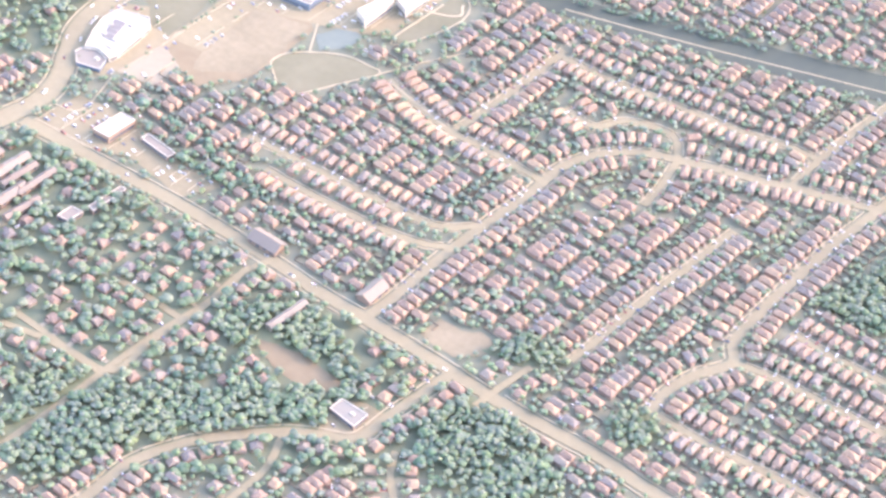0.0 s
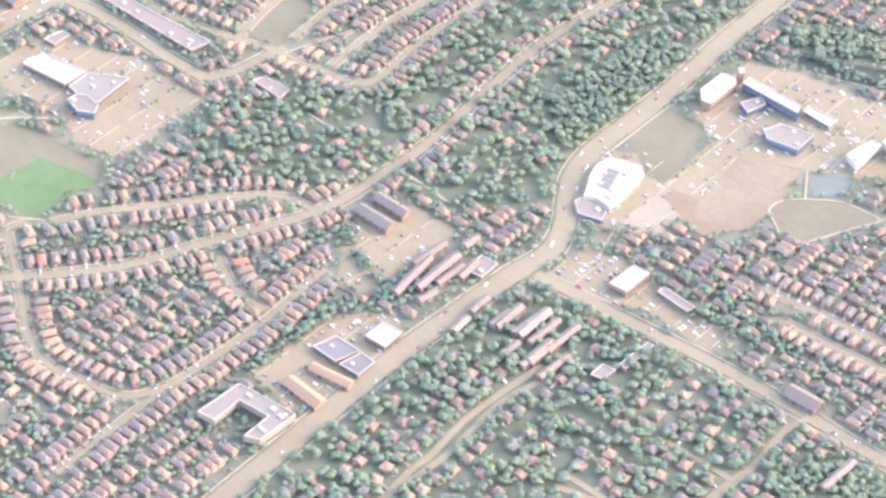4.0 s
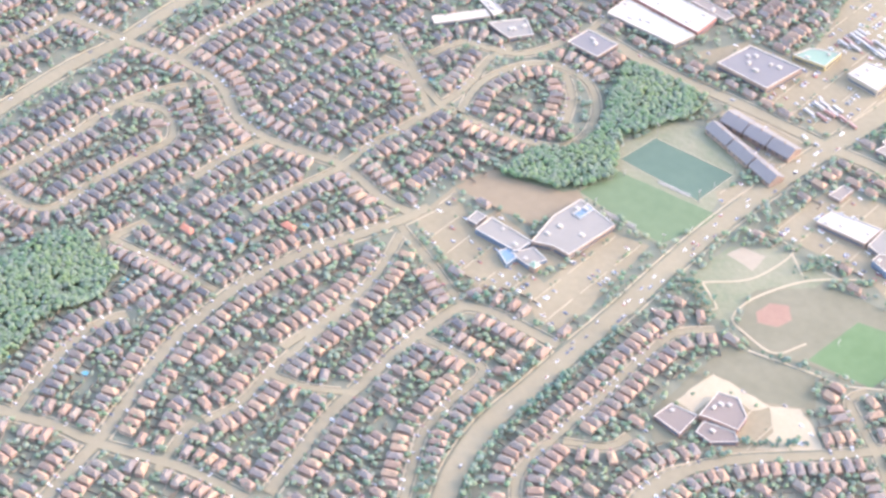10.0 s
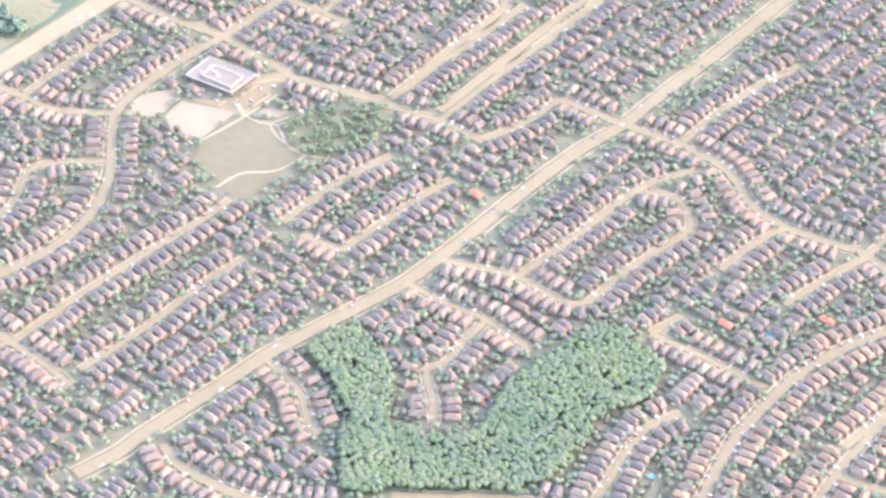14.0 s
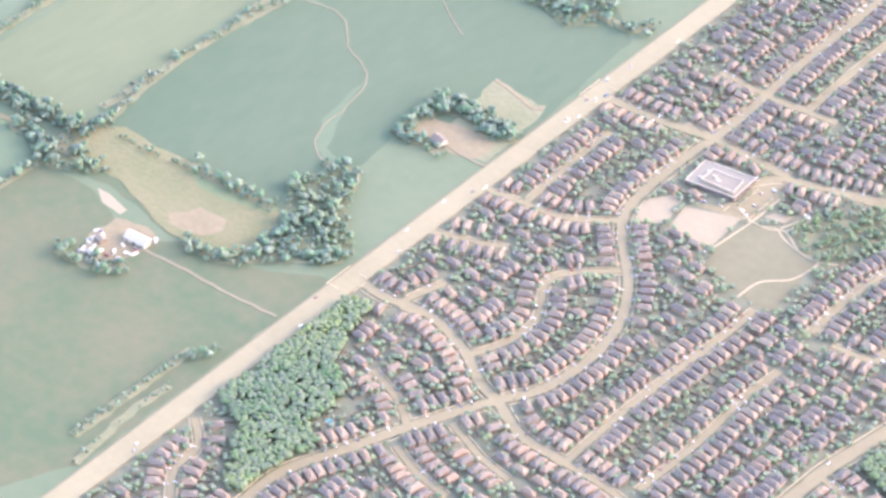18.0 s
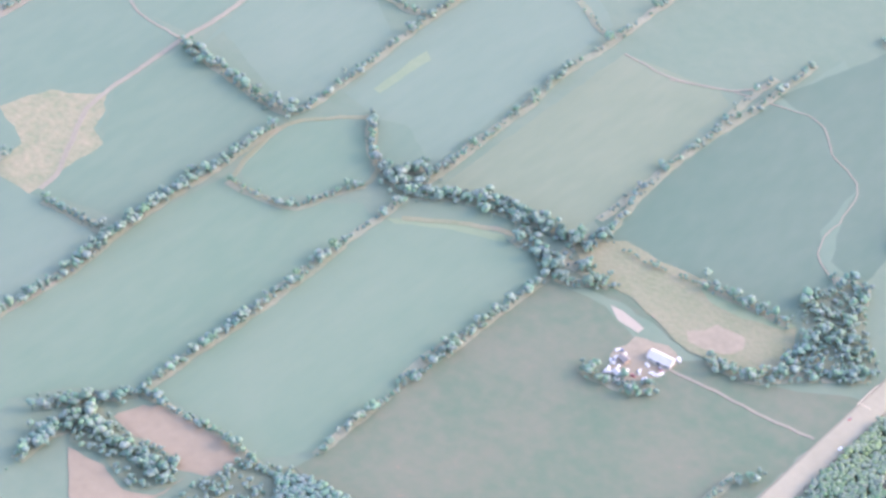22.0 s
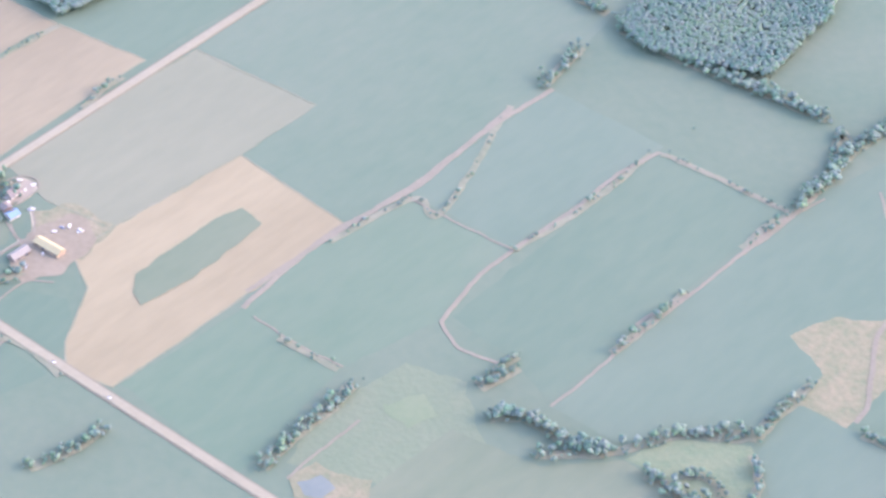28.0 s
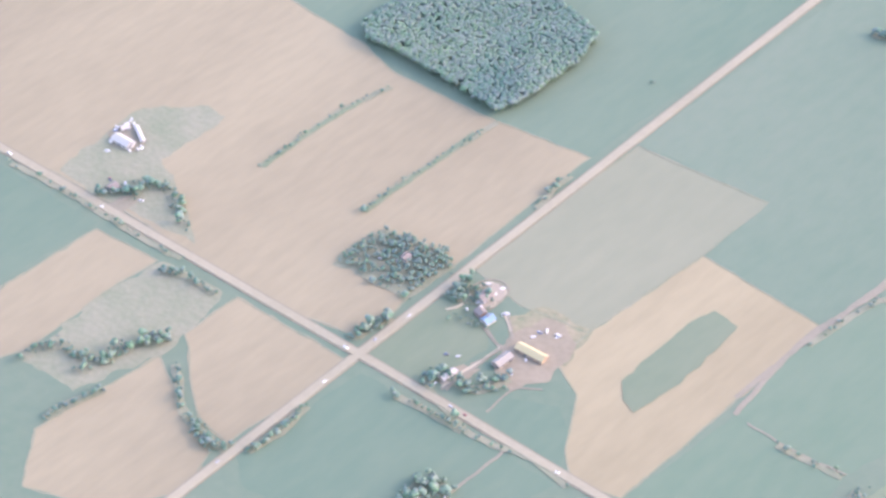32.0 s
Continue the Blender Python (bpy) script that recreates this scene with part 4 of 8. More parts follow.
track('rim', 2.2, (-371.7, -74.2), (-374.9, -62.5), (-376.4, -45.3), (-368.7, -33.9), (-360.4, -26.9), (-350.9, -33.3), (-341.4, -46.3), (-344.3, -55.9), (-348.6, -68.0), (-354.5, -73.4), (-364.6, -74.5), (-371.1, -74.3))
patch('field_dark', (-357.6, -25.0), (-349.7, -21.4), (-334.2, -30.3), (-335.6, -38.6), (-341.9, -40.9), (-350.3, -34.5))
track('rim', 2.6, (-324.0, -54.2), (-313.5, -46.6), (-302.1, -40.2), (-290.4, -36.7))
hedge(1.6, .9, (-337.9, -45.9), (-336.8, -39.7), (-333.7, -33.3), (-328.8, -34.0))
hedge(1.0, 1.0, (-279, -141.1), (-279.4, -121.9), (-278.4, -103.9), (-278.5, -71.3), (-277.9, -46), (-280.3, -32.2))
hedge(0.9, 1.0, (-329.5, -155.6), (-329, -128.9), (-329.3, -105), (-329.6, -80.2), (-328.9, -58.5), (-329, -40.2))
hedge(0.8, 0.9, (-329, -40.2), (-328.8, -29.9), (-329.1, -2.4), (-331.1, 28.4), (-329.8, 55.9), (-330, 99.1), (-330.6, 119))
hedge(0.9, 1.0, (-378.6, -219.5), (-378.1, -207.9), (-377.4, -181.5), (-379, -156.1), (-377.1, -135.8), (-378.1, -121))
hedge(1.3, 1.1, (-378.1, -121), (-379.4, -112.5), (-379, -89.2), (-378.2, -68.1), (-378.5, -47.5))
hedge(0.9, 1.0, (-377.8, -38), (-377.1, -28.4), (-377.9, -3.4), (-378.8, 22.5), (-378.3, 50.5), (-379.5, 69.7))
hedge(0.8, 0.8, (-281.4, -17), (-281.4, -0.3), (-281.3, 16.8), (-280.1, 35.4), (-277.5, 61), (-276.9, 85.6))
hedge(1.6, 1.0, (-426.3, -36.5), (-415.8, -38.1), (-398, -40.2), (-383.6, -41.5), (-377.8, -38))
hedge(1.2, 1.0, (-360.9, -24.3), (-351, -36.4), (-339.3, -42.9), (-331.4, -42.4))
hedge(2.2, 1.1, (-340.9, -41), (-329.8, -44.4), (-316.2, -35.4), (-303.6, -30.5), (-288.1, -29.6), (-275.5, -27.9))
hedge(1.6, 1.1, (-295.6, -33.1), (-280.8, -42.3), (-271.9, -43.7), (-264.8, -37.3))
hedge(1.0, 0.8, (-371.5, -75.6), (-359.5, -74.7), (-349.9, -71), (-345.9, -60.7), (-341.8, -50.3))
hedge(1.2, 0.9, (-404.5, -117.3), (-391.8, -115.6), (-379.8, -114.5))
hedge(2.6, 1.1, (-424.2, -172.3), (-406.2, -174.6), (-388.6, -176.8), (-377.2, -175.4))
hedge(2.2, 1.1, (-412.5, -183.3), (-395.4, -182.9), (-382.8, -180.4))
hedge(0.9, 0.8, (-440.3, -148.2), (-428.8, -139.4), (-428.3, -117.2), (-427, -109.2))
hedge(1.2, 0.9, (-328.3, -154.6), (-314.9, -153.9), (-299.9, -153), (-289.1, -154.2), (-274.3, -155.8))
hedge(1.6, 1.0, (-345.4, -175.7), (-336.9, -165.2), (-329.5, -155.6))
hedge(2.5, 1.1, (-335.5, -194.5), (-336, -181.3), (-329.8, -172.9), (-315.1, -173.5), (-302.1, -172.7))
hedge(2.5, 1.1, (-337.9, -185.7), (-334.8, -171.8), (-323.7, -172.9))
hedge(0.5, 0.7, (-478.8, -73.3), (-479.2, -58.3), (-476.8, -48.2), (-477.7, -37.2))
hedge(1.0, 0.9, (-414.2, 21.5), (-402.6, 24.1), (-387.5, 22.3), (-379.3, 25.9))
hedge(0.5, 0.6, (-363, 68.6), (-349.1, 61.6), (-335.4, 54.7), (-328.6, 57.1))
hedge(0.6, 0.8, (-273.3, -22.7), (-254.5, -21.7), (-237.4, -18.7), (-220.5, -15.9))
hedge(1.0, 0.9, (-479, -136.2), (-479.1, -126.2), (-478.7, -113.9), (-479.2, -100.4))
hedge(0.7, 0.8, (-478.1, -72.6), (-477.7, -59.4), (-476.4, -47.1))
hedge(2.4, 1.1, (-477.3, -46), (-478.3, -27.9), (-480.1, -14), (-479.3, 2.6), (-477.1, 20.7), (-475.8, 34.2))
hedge(1.2, 0.8, (-482.3, -19.8), (-488.8, -5.8), (-480.6, -10.5))
hedge(2.6, 1.2, (-488.9, -180.9), (-482.9, -175.6), (-473.6, -173.8), (-464, -174.8), (-456.5, -171.2))
hedge(1.4, 0.9, (-470, -184.7), (-460.5, -176.3), (-452.9, -168.1), (-449.2, -160.2), (-441.9, -149), (-432.3, -140.5), (-426, -138.1))
hedge(1.2, 0.9, (-426, -138.1), (-427.2, -126.5), (-426.2, -117.5))
hedge(1.2, 0.9, (-498.4, -173.2), (-496.9, -165.3), (-495.8, -159.4))
hedge(2.4, 1.1, (-440.8, -169.8), (-427.7, -170.4), (-420.1, -169.7), (-406.8, -175.8), (-395.5, -177.4), (-385.6, -177.3))
hedge(2.4, 1.1, (-417.7, -167.6), (-405, -168.3), (-392.4, -168.9), (-383.9, -167.2), (-380.5, -164.2))
hedge(2.0, 1.1, (-406.3, -181.1), (-392.5, -183.3), (-381.6, -182.2), (-375.9, -177.2))
hedge(1.2, 0.9, (-433.7, -163.5), (-426.3, -160), (-419.5, -163.2))
hedge(1.0, 0.9, (-422.7, -144.6), (-414.7, -152.9), (-411.3, -162))
hedge(1.0, 0.8, (-403.9, -117), (-394.2, -116.4), (-382.8, -115.6))
hedge(1.0, 1.0, (-380.5, -164.2), (-378.2, -144.7), (-379.8, -122.1), (-379.8, -103.7), (-381.7, -76.6))
hedge(1.0, 1.0, (-330, -142.5), (-328.4, -121.3), (-328, -94.7), (-328.9, -74.3))
hedge(0.4, 0.6, (-575.2, -153.3), (-569.9, -120.7), (-558.5, -120), (-576.9, -64.2))
hedge(0.5, 0.6, (-530.7, -119.3), (-527, -90.1), (-527.8, -54.4))
hedge(0.5, 0.7, (-557.2, -195.2), (-545.6, -195), (-535, -194))
hedge(0.8, 0.7, (-525.5, -232), (-525.1, -219.2), (-524.8, -206.2))
hedge(0.4, 0.7, (-525.1, -52.1), (-507.9, -50.4), (-492.3, -49.9), (-477.2, -48.9))
hedge(0.6, 0.6, (-526.4, -35.3), (-525.3, -35.2))
hedge(0.8, 0.9, (-280.2, -107.2), (-281.7, -93.1), (-279, -76.4), (-278, -46.1))
hedge(1.6, 1.0, (-323.7, -38.5), (-309.6, -34.3), (-293.6, -29.9), (-282.2, -27.9), (-275.9, -20.4))
hedge(1.6, 1.0, (-295.1, -39.9), (-282.9, -38.7), (-273.6, -36.9), (-261.9, -37.8))
hedge(0.7, 0.8, (-275.9, -20.4), (-279.2, -2.4), (-280.5, 16.2), (-280.4, 32.9), (-281.4, 45), (-282.5, 59.3), (-281.8, 71.7))
hedge(0.7, 0.8, (-330.3, -41.1), (-330.1, -22.8), (-329.7, -2), (-329, 11.9), (-331.9, 24.7))
hedge(2.4, 1.0, (-223.6, -42.7), (-212.2, -41.6), (-203.2, -33.3), (-194.1, -24.9), (-187.3, -18.7))
hedge(2.2, 1.0, (-207.3, -30.9), (-207.2, -21.4), (-204.5, -12.5), (-198.4, -10))
hedge(2.0, 1.0, (-218.4, -5.8), (-210.3, -8.1), (-204.5, -12.5))
hedge(1.6, 1.0, (-216.9, 7.2), (-208.7, 9.8), (-205.2, 3.1), (-202.2, -10.4), (-195.1, -16.5))
hedge(2.6, 1.1, (-212.1, 52.9), (-205.7, 55.4), (-196.9, 54.7), (-190.2, 54))
hedge(2.6, 1.1, (-210.9, 48.7), (-201.3, 52.4), (-191.1, 49.8), (-186.3, 54.2))
hedge(1.8, 0.9, (-212.1, 31.9), (-212.1, 37.1), (-210.5, 45.6), (-210.1, 53))
hedge(1.8, 0.9, (-209.4, 31.1), (-201.9, 34.6), (-196.4, 32.9))
hedge(1.6, 1.0, (-240.8, 106.2), (-230.2, 112.3), (-214.6, 111.4), (-205.3, 116.2), (-191.7, 117.6), (-188.3, 124.6))
hedge(2.2, 1.0, (-225.2, 128.8), (-213.3, 124.2), (-203.2, 122.1))
hedge(1.8, 1.0, (-188.3, -73.4), (-188.4, -67.7))
hedge(1.8, 0.9, (-248.1, -68.4), (-241.5, -68.6), (-231.7, -65.7), (-229.9, -61))
hedge(0.6, 0.7, (-185.8, -123.6), (-188.2, -104.2), (-187.9, -87.2))
hedge(1.5, 0.9, (-244.9, -18.8), (-227.3, -17.3), (-215.7, -16.3))
hedge(2.0, 0.9, (-683.6, -241.4), (-683.1, -234.2), (-681.2, -225.7))
hedge(2.0, 0.9, (-678.2, -202.2), (-671.1, -199.7), (-663.7, -200.4), (-670.4, -206.1))
hedge(1.8, 0.9, (-651.7, -244.2), (-652.7, -235.2), (-640.1, -234.3), (-635.5, -223.9))
hedge(0.9, 0.8, (-656.6, -251.6), (-644.1, -250.6), (-630.9, -250.6))
hedge(0.5, 0.7, (-824.8, -249.1), (-810, -248.1), (-791.9, -247.9), (-770.9, -248.6), (-748.9, -248.1))
hedge(1.6, 0.9, (-793.3, -241.5), (-786.3, -235.6), (-781.5, -235.3))
hedge(1.4, 0.9, (-787, -232.4), (-778.6, -225.2), (-759.1, -234.9))
hedge(1.8, 1.0, (-734.1, -297.8), (-731.7, -285.7), (-725.6, -277.2))
hedge(1.4, 0.8, (-754.2, -311.6), (-751.4, -302.4), (-736.7, -300), (-735.7, -305.8))
hedge(1.0, 0.8, (-697.4, -299.1), (-688.5, -301.1), (-678.5, -302))
hedge(1.2, 0.8, (-750.5, -256.6), (-741.9, -252.9), (-729.6, -253))
hedge(1.2, 0.8, (-729.2, -326.2), (-728.9, -319.6), (-725.2, -306.7))
track('grassline', 2.6, (-761.2, -196.9), (-761.5, -181.5), (-761.1, -165.2), (-759.6, -149.8))
track('grassline', 2.6, (-720.6, -192.8), (-720.5, -177.7), (-719.7, -161.6), (-719.9, -138.2))
hedge(0.8, 0.8, (-679.3, -155.9), (-681.9, -141), (-681.8, -135.2))
hedge(0.7, 0.8, (-707.4, -79.5), (-705.9, -79.9))
hedge(0.7, 0.7, (-692.6, -78.3), (-690.9, -78.9))
hedge(0.4, 0.8, (-555.3, -195), (-554.1, -195.3))
hedge(2.2, 1.0, (-626, -281.9), (-625.5, -272.4), (-618.8, -272.8))
hedge(1.2, 0.8, (-673.5, -297.8), (-672.4, -284.3), (-673.8, -272.7))
hedge(1.6, 1.0, (-572.6, -281), (-569.1, -269), (-568.3, -256.2))
hedge(2.0, 0.8, (-523.8, -238.7), (-525.7, -222.4), (-526.1, -207.3), (-527.4, -195.9))
hedge(1.6, 1.0, (-575.8, -49.7), (-577.3, -38.9), (-579.2, -24.2))
hedge(1.2, 0.8, (-500.3, -172.5), (-499.9, -162.6), (-499.1, -155.6))
hedge(3.0, 1.2, (-575.1, -8.1), (-560.9, -8.3), (-541, -7.3), (-520, -5.2), (-495.4, -3.4))
hedge(1.4, 0.9, (-627.5, -290.5), (-623.4, -280.9), (-618.8, -273.9))
hedge(0.5, 0.8, (-650.6, -243.4), (-636.8, -248.1), (-623.7, -249.8), (-608.7, -246.5), (-593.2, -248.9))
hedge(1.0, 0.6, (-193.5, -116.3), (-193.3, -93.8), (-192.8, -73.1))
hedge(0.8, 0.6, (-176.2, -21.7), (-176.6, -9.5), (-176.9, 12.6), (-178, 41.5), (-178.4, 76))
hedge(2.0, 0.8, (264.5, 224.9), (281.9, 217.1), (294.1, 210.9), (289.5, 197.7), (286.2, 183.1), (285.6, 165.7))
hedge(2.2, 0.9, (341.7, 264.7), (355.9, 263.1), (369.7, 264.4), (378.8, 264.3))
hedge(1.2, 0.7, (155.1, 66), (147.8, 84), (147, 97.4), (146.9, 114.8), (146.6, 141.7))
hedge(1.2, 0.7, (143.4, 63.1), (138.2, 77.6), (135.5, 95.1), (131.3, 105.8))
hedge(1.4, 0.7, (143.7, 170.5), (142.1, 156.1), (141.5, 143))
hedge(1.4, 0.7, (87.5, 130.1), (101.7, 127.8), (113.1, 126.2), (120, 129.7))
hedge(1.4, 0.8, (167.4, 194), (171.7, 201.2), (176.4, 202.6))
hedge(1.6, 0.8, (145.6, 169.8), (153.1, 167.6), (161.1, 159.8))
hedge(1.0, 0.7, (180, 159.6), (186.7, 163), (191.2, 164.4))
hedge(1.0, 0.7, (192.8, 128.4), (200.7, 134.6), (207, 140.5))
hedge(1.6, 0.8, (150.4, 250.8), (152.1, 263.8), (172.8, 262), (192.5, 263.4))
track('track', 1.6, (-481.6, -122.2), (-480.1, -109.9), (-477.8, -100.5), (-477.1, -77.5), (-475.9, -59.1), (-476.4, -36))
track('track', 2.2, (-408.5, -114.3), (-410.9, -104.8), (-423.7, -81.7), (-426.4, -69.1), (-426.8, -53.8), (-427.3, -35.5), (-426.8, -17.8), (-429.4, 9.3))
track('track', 1.2, (-462.2, -22.9), (-449.1, -34.5), (-433.9, -35.8), (-427.3, -35.5))
track('track', 1.0, (-377.1, -135.8), (-377.6, -148.7), (-378.3, -156.9))
track('track', 2.4, (-578.4, -186.5), (-577.4, -164.3), (-576, -144.1), (-573.9, -109.1), (-575.9, -65.3))
track('track', 2.0, (-525.7, -158.9), (-530.5, -137), (-530.7, -119.3), (-529, -95.7), (-529.1, -69.2), (-526.4, -52))
track('track', 1.6, (-525.7, -158.9), (-514.1, -163.9), (-504.5, -162.1), (-500.3, -161.7))
track('track', 1.4, (-478.5, -166), (-478.1, -147.1), (-478.7, -124.1), (-477.5, -97.1), (-477.2, -48.9))
track('track', 1.0, (-526.4, -52), (-507.9, -50.4), (-492.3, -49.9), (-477.2, -48.9), (-473.4, -36.9))
track('track', 1.0, (-572.8, -121.5), (-555.3, -120.9), (-530.7, -119.3))
track('track', 1.2, (-515.6, -237.1), (-516, -223.7), (-515.7, -206.2))
track('track', 2.4, (-574.2, -192.8), (-577.5, -150.9), (-572.8, -116.2), (-574.7, -80.2), (-572.1, -48.5))
track('track', 1.0, (-569.2, -193.4), (-550.9, -193.9), (-534.5, -192.6))
track('track', 1.2, (-647.9, -240.9), (-646.5, -226.6), (-646.2, -216.3), (-644.2, -210.6))
track('track', 1.0, (-656, -211.1), (-647.8, -214.3), (-644.8, -212.5))
track('track', 1.0, (-654.9, -201.6), (-649.4, -205.5), (-645.3, -210.5))
track('track', 1.6, (-785.8, -246.4), (-782.5, -234.3))
track('track', 1.0, (-631.3, -239.7), (-631.1, -226.7), (-624.6, -221.2))
track('track', 1.4, (-616.4, -246.7), (-617.1, -261.6), (-617.2, -275.6), (-615.3, -289.2), (-619.7, -296))
track('track', 1.4, (-229.8, -53.1), (-216, -51.3), (-200.3, -50.6), (-185.1, -48.6))
track('track', 0.7, (-276.9, 60.7), (-260.1, 63.1), (-248.6, 53.2), (-235, 45.9), (-230.1, 30.9), (-229.2, 19.5), (-224.8, 11.7), (-216.9, 7.2))
track('track', 0.6, (-244.4, 91.2), (-234.9, 84.7), (-227.4, 80.5))
track('dirtline', 2.0, (-206.6, 70.6), (-197.9, 69.6), (-190.4, 67.8), (-187.7, 69.6))
track('track', 1.2, (-200.3, 37.8), (-191.6, 37.3), (-183.9, 37.7))
track('track', 0.8, (-282.5, 59.3), (-292.8, 55.5), (-305.6, 49.3))
track('track', 1.0, (-323.6, 50.3), (-304.9, 50.6), (-289.1, 57.7), (-281.3, 66.7))
track('path', 0.9, (-116.4, 70), (-108.4, 70.6), (-104.1, 73), (-96.1, 68.6), (-89.9, 68.7), (-91.2, 58.2), (-97.2, 50.9), (-98.3, 41.7))
track('path', 0.8, (-104.1, 73), (-102, 80.2), (-99, 86.5))
track('path', 0.8, (-89.9, 68.7), (-84.1, 71.6))
track('path', 0.9, (-115, 54.2), (-113.6, 69.2), (-113.3, 83.4))
track('path', 1.0, (185.5, 171.6), (181.4, 162.9), (171.1, 163.9), (165.4, 166.5), (164.9, 175.8), (169.5, 188.7), (174.9, 196.3), (182.9, 203.5))
track('path', 1.0, (175.8, 159), (191.4, 163.1), (201.5, 165.2), (210.2, 171.2))
track('path', 0.9, (151.3, 172.4), (160.2, 182.9), (162.4, 198.6), (157.9, 201.1), (150.1, 200.3))
track('path', 0.9, (151.3, 172.4), (160.3, 166.4), (154.9, 164.4))
track('path', 0.9, (162.4, 198.6), (169.2, 193.4))
track('path', 0.9, (178.5, 199.2), (172.8, 198.6))
track('path', 0.9, (223.7, 278.4), (215.6, 284.8), (214.7, 291.2), (207, 267.2))
track('path', 1.2, (230.3, 253.5), (250.4, 253), (270.1, 252.6), (282.3, 251.6))
track('path', 0.8, (185.8, 264), (193.4, 257.1))
track('path', 0.9, (2.7, -37.9), (-2, -33.1))
track('path', 0.8, (15.5, -23.4), (12.2, -19.9))
track('path', 1.0, (344.7, 351.7), (369.3, 362.3), (368.3, 368.6))
track('path', 0.8, (353.9, 305.3), (349.3, 308.7), (346.9, 311), (347.5, 316.6), (352.9, 322.6), (360.1, 327.7), (367.3, 328.8), (371.6, 328.4), (367, 318), (361.4, 305.2))
track('path', 0.8, (361.8, 368.4), (362.3, 372.8), (369.5, 370.1), (372.5, 362.8), (370.6, 351.4), (366.8, 341.4), (363.9, 343.3), (364.2, 364.8))
track('path', 0.8, (345.1, 332.3), (351.5, 321.6))
track('path', 0.7, (371.6, 328.4), (376.6, 340.3), (382.3, 352))
track('path', 0.7, (375.5, 327.6), (386.4, 325.9), (398.5, 323.9))
track('path', 0.6, (359.1, 378.7), (364.2, 381.6), (376.6, 388.6))
track('path', 0.7, (79.8, 132), (111.7, 120.8))
track('path', 0.7, (318.5, 256), (325, 259.3), (321.2, 274.8))
hedge(1.6, 0.8, (301.9, 370.5), (318.1, 374.6), (335.7, 378), (355.4, 385.9))
hedge(1.2, 1.3, (-650, -6.8), (-638.2, -3.3), (-624.1, 0.2), (-604.9, -0.5))
hedge(1.6, 1.4, (-598.3, -3.3), (-591.3, -3.6), (-584.3, -3.8))
hedge(1.0, 0.7, (-716, -284.1), (-708.4, -290.9), (-701.7, -296.7), (-691.6, -300.9))
hedge(1.8, 0.8, (-693.3, -299.2), (-684.7, -303), (-677.6, -298.5))
track('track', 0.7, (-670, -207.6), (-670.9, -201.3), (-669.8, -194.6), (-665.8, -191.2), (-661.2, -192.2), (-659.8, -198.1), (-659.8, -203.4), (-663.3, -204.7))
track('track', 0.6, (-654, -202), (-649.9, -205.4), (-645.7, -209), (-645, -215), (-646.4, -221.2), (-648.3, -226.8))
track('track', 0.6, (-654.3, -210.9), (-649.2, -213.4), (-645, -215))
hedge(1.6, 0.8, (-678, -201.3), (-674.4, -200), (-674.2, -196.3))
hedge(1.8, 0.8, (-675.5, -208.1), (-671.3, -206.2), (-672, -201.5))
hedge(1.6, 0.8, (-665.1, -213.2), (-659.4, -211.8), (-656.5, -211.1))
hedge(1.5, 0.6, (-683, -237.2), (-681.3, -234), (-680.9, -226.7))
hedge(0.6, 0.6, (-702.2, -216.6), (-690.9, -215.9), (-682, -216.5))
hedge(0.8, 0.6, (-710.7, -216.7), (-710.8, -207.6), (-710.4, -198.8))
track('path', 0.6, (389.7, 388), (418.9, 399.1), (444.5, 409.7), (493.6, 430.5))
hedge(1.0, 0.7, (353.9, 379), (387.3, 391.4), (416.1, 403.2), (441.5, 414.4))
building('flat', 'white stone civic building with a glazed court', 'civic building', 'white', 'white', 2.0, (308.1, 277.7), (304.5, 285), (302.8, 290.4), (303.3, 296), (311.8, 299.3), (314.4, 297.1), (315.3, 293.2), (316.8, 282), (316.2, 278.8), (311.1, 279.7))
building('flat', 'dark glazed entrance pavilion of the civic building', 'pavilion', 'glass', 'grey', 1.3, (307.2, 275), (307.4, 277.2), (311, 279.5), (315.6, 278.7), (317.5, 273.9), (311, 271.5))
building('flat', 'brick college block with a pale roof', 'college building', 'brick', 'white', 3.2, (304.7, 336.9), (304.7, 347.8), (308.5, 348.6), (310.4, 346.9), (310.6, 333.7), (307.7, 333.3))
building('flat', 'long glazed college block with a pale roof', 'college building', 'glass', 'white', 3.4, (311.8, 347.9), (311.7, 351.4), (329.6, 351.2), (331, 347.6))
building('flat', 'low pale college wing beside the car park', 'college wing', 'white', 'white', 1.5, (330.4, 351.7), (330.1, 355), (339.7, 355.2), (339.8, 351.1))
building('flat', 'blue glazed college hall with a white canopy', 'college hall', 'glass', 'grey', 2.5, (327.5, 335.7), (329.7, 341.4), (339.2, 343.8), (339.5, 335.1), (330.5, 333.1))
building('flat', 'small blue glazed college pavilion', 'pavilion', 'glass', 'grey', 2.0, (315.4, 341.6), (318.3, 348.1), (321.3, 346.1), (319.5, 339.3))
building('flat', 'brick tower of the college', 'tower', 'brick', 'white', 4.2, (307.3, 351.5), (308.5, 352.7), (310, 351.3), (309.2, 349.7))
building('flat', 'white flat-roofed laboratory building', 'laboratory', 'white', 'white', 3.3, (350.9, 342.3), (352.6, 352.6), (355.4, 353), (355.7, 340.2))
building('flat', 'white flat-roofed laboratory building beside the path', 'laboratory', 'white', 'white', 3.3, (355.1, 354.1), (357.1, 363.1), (360.4, 362.8), (360.7, 352))
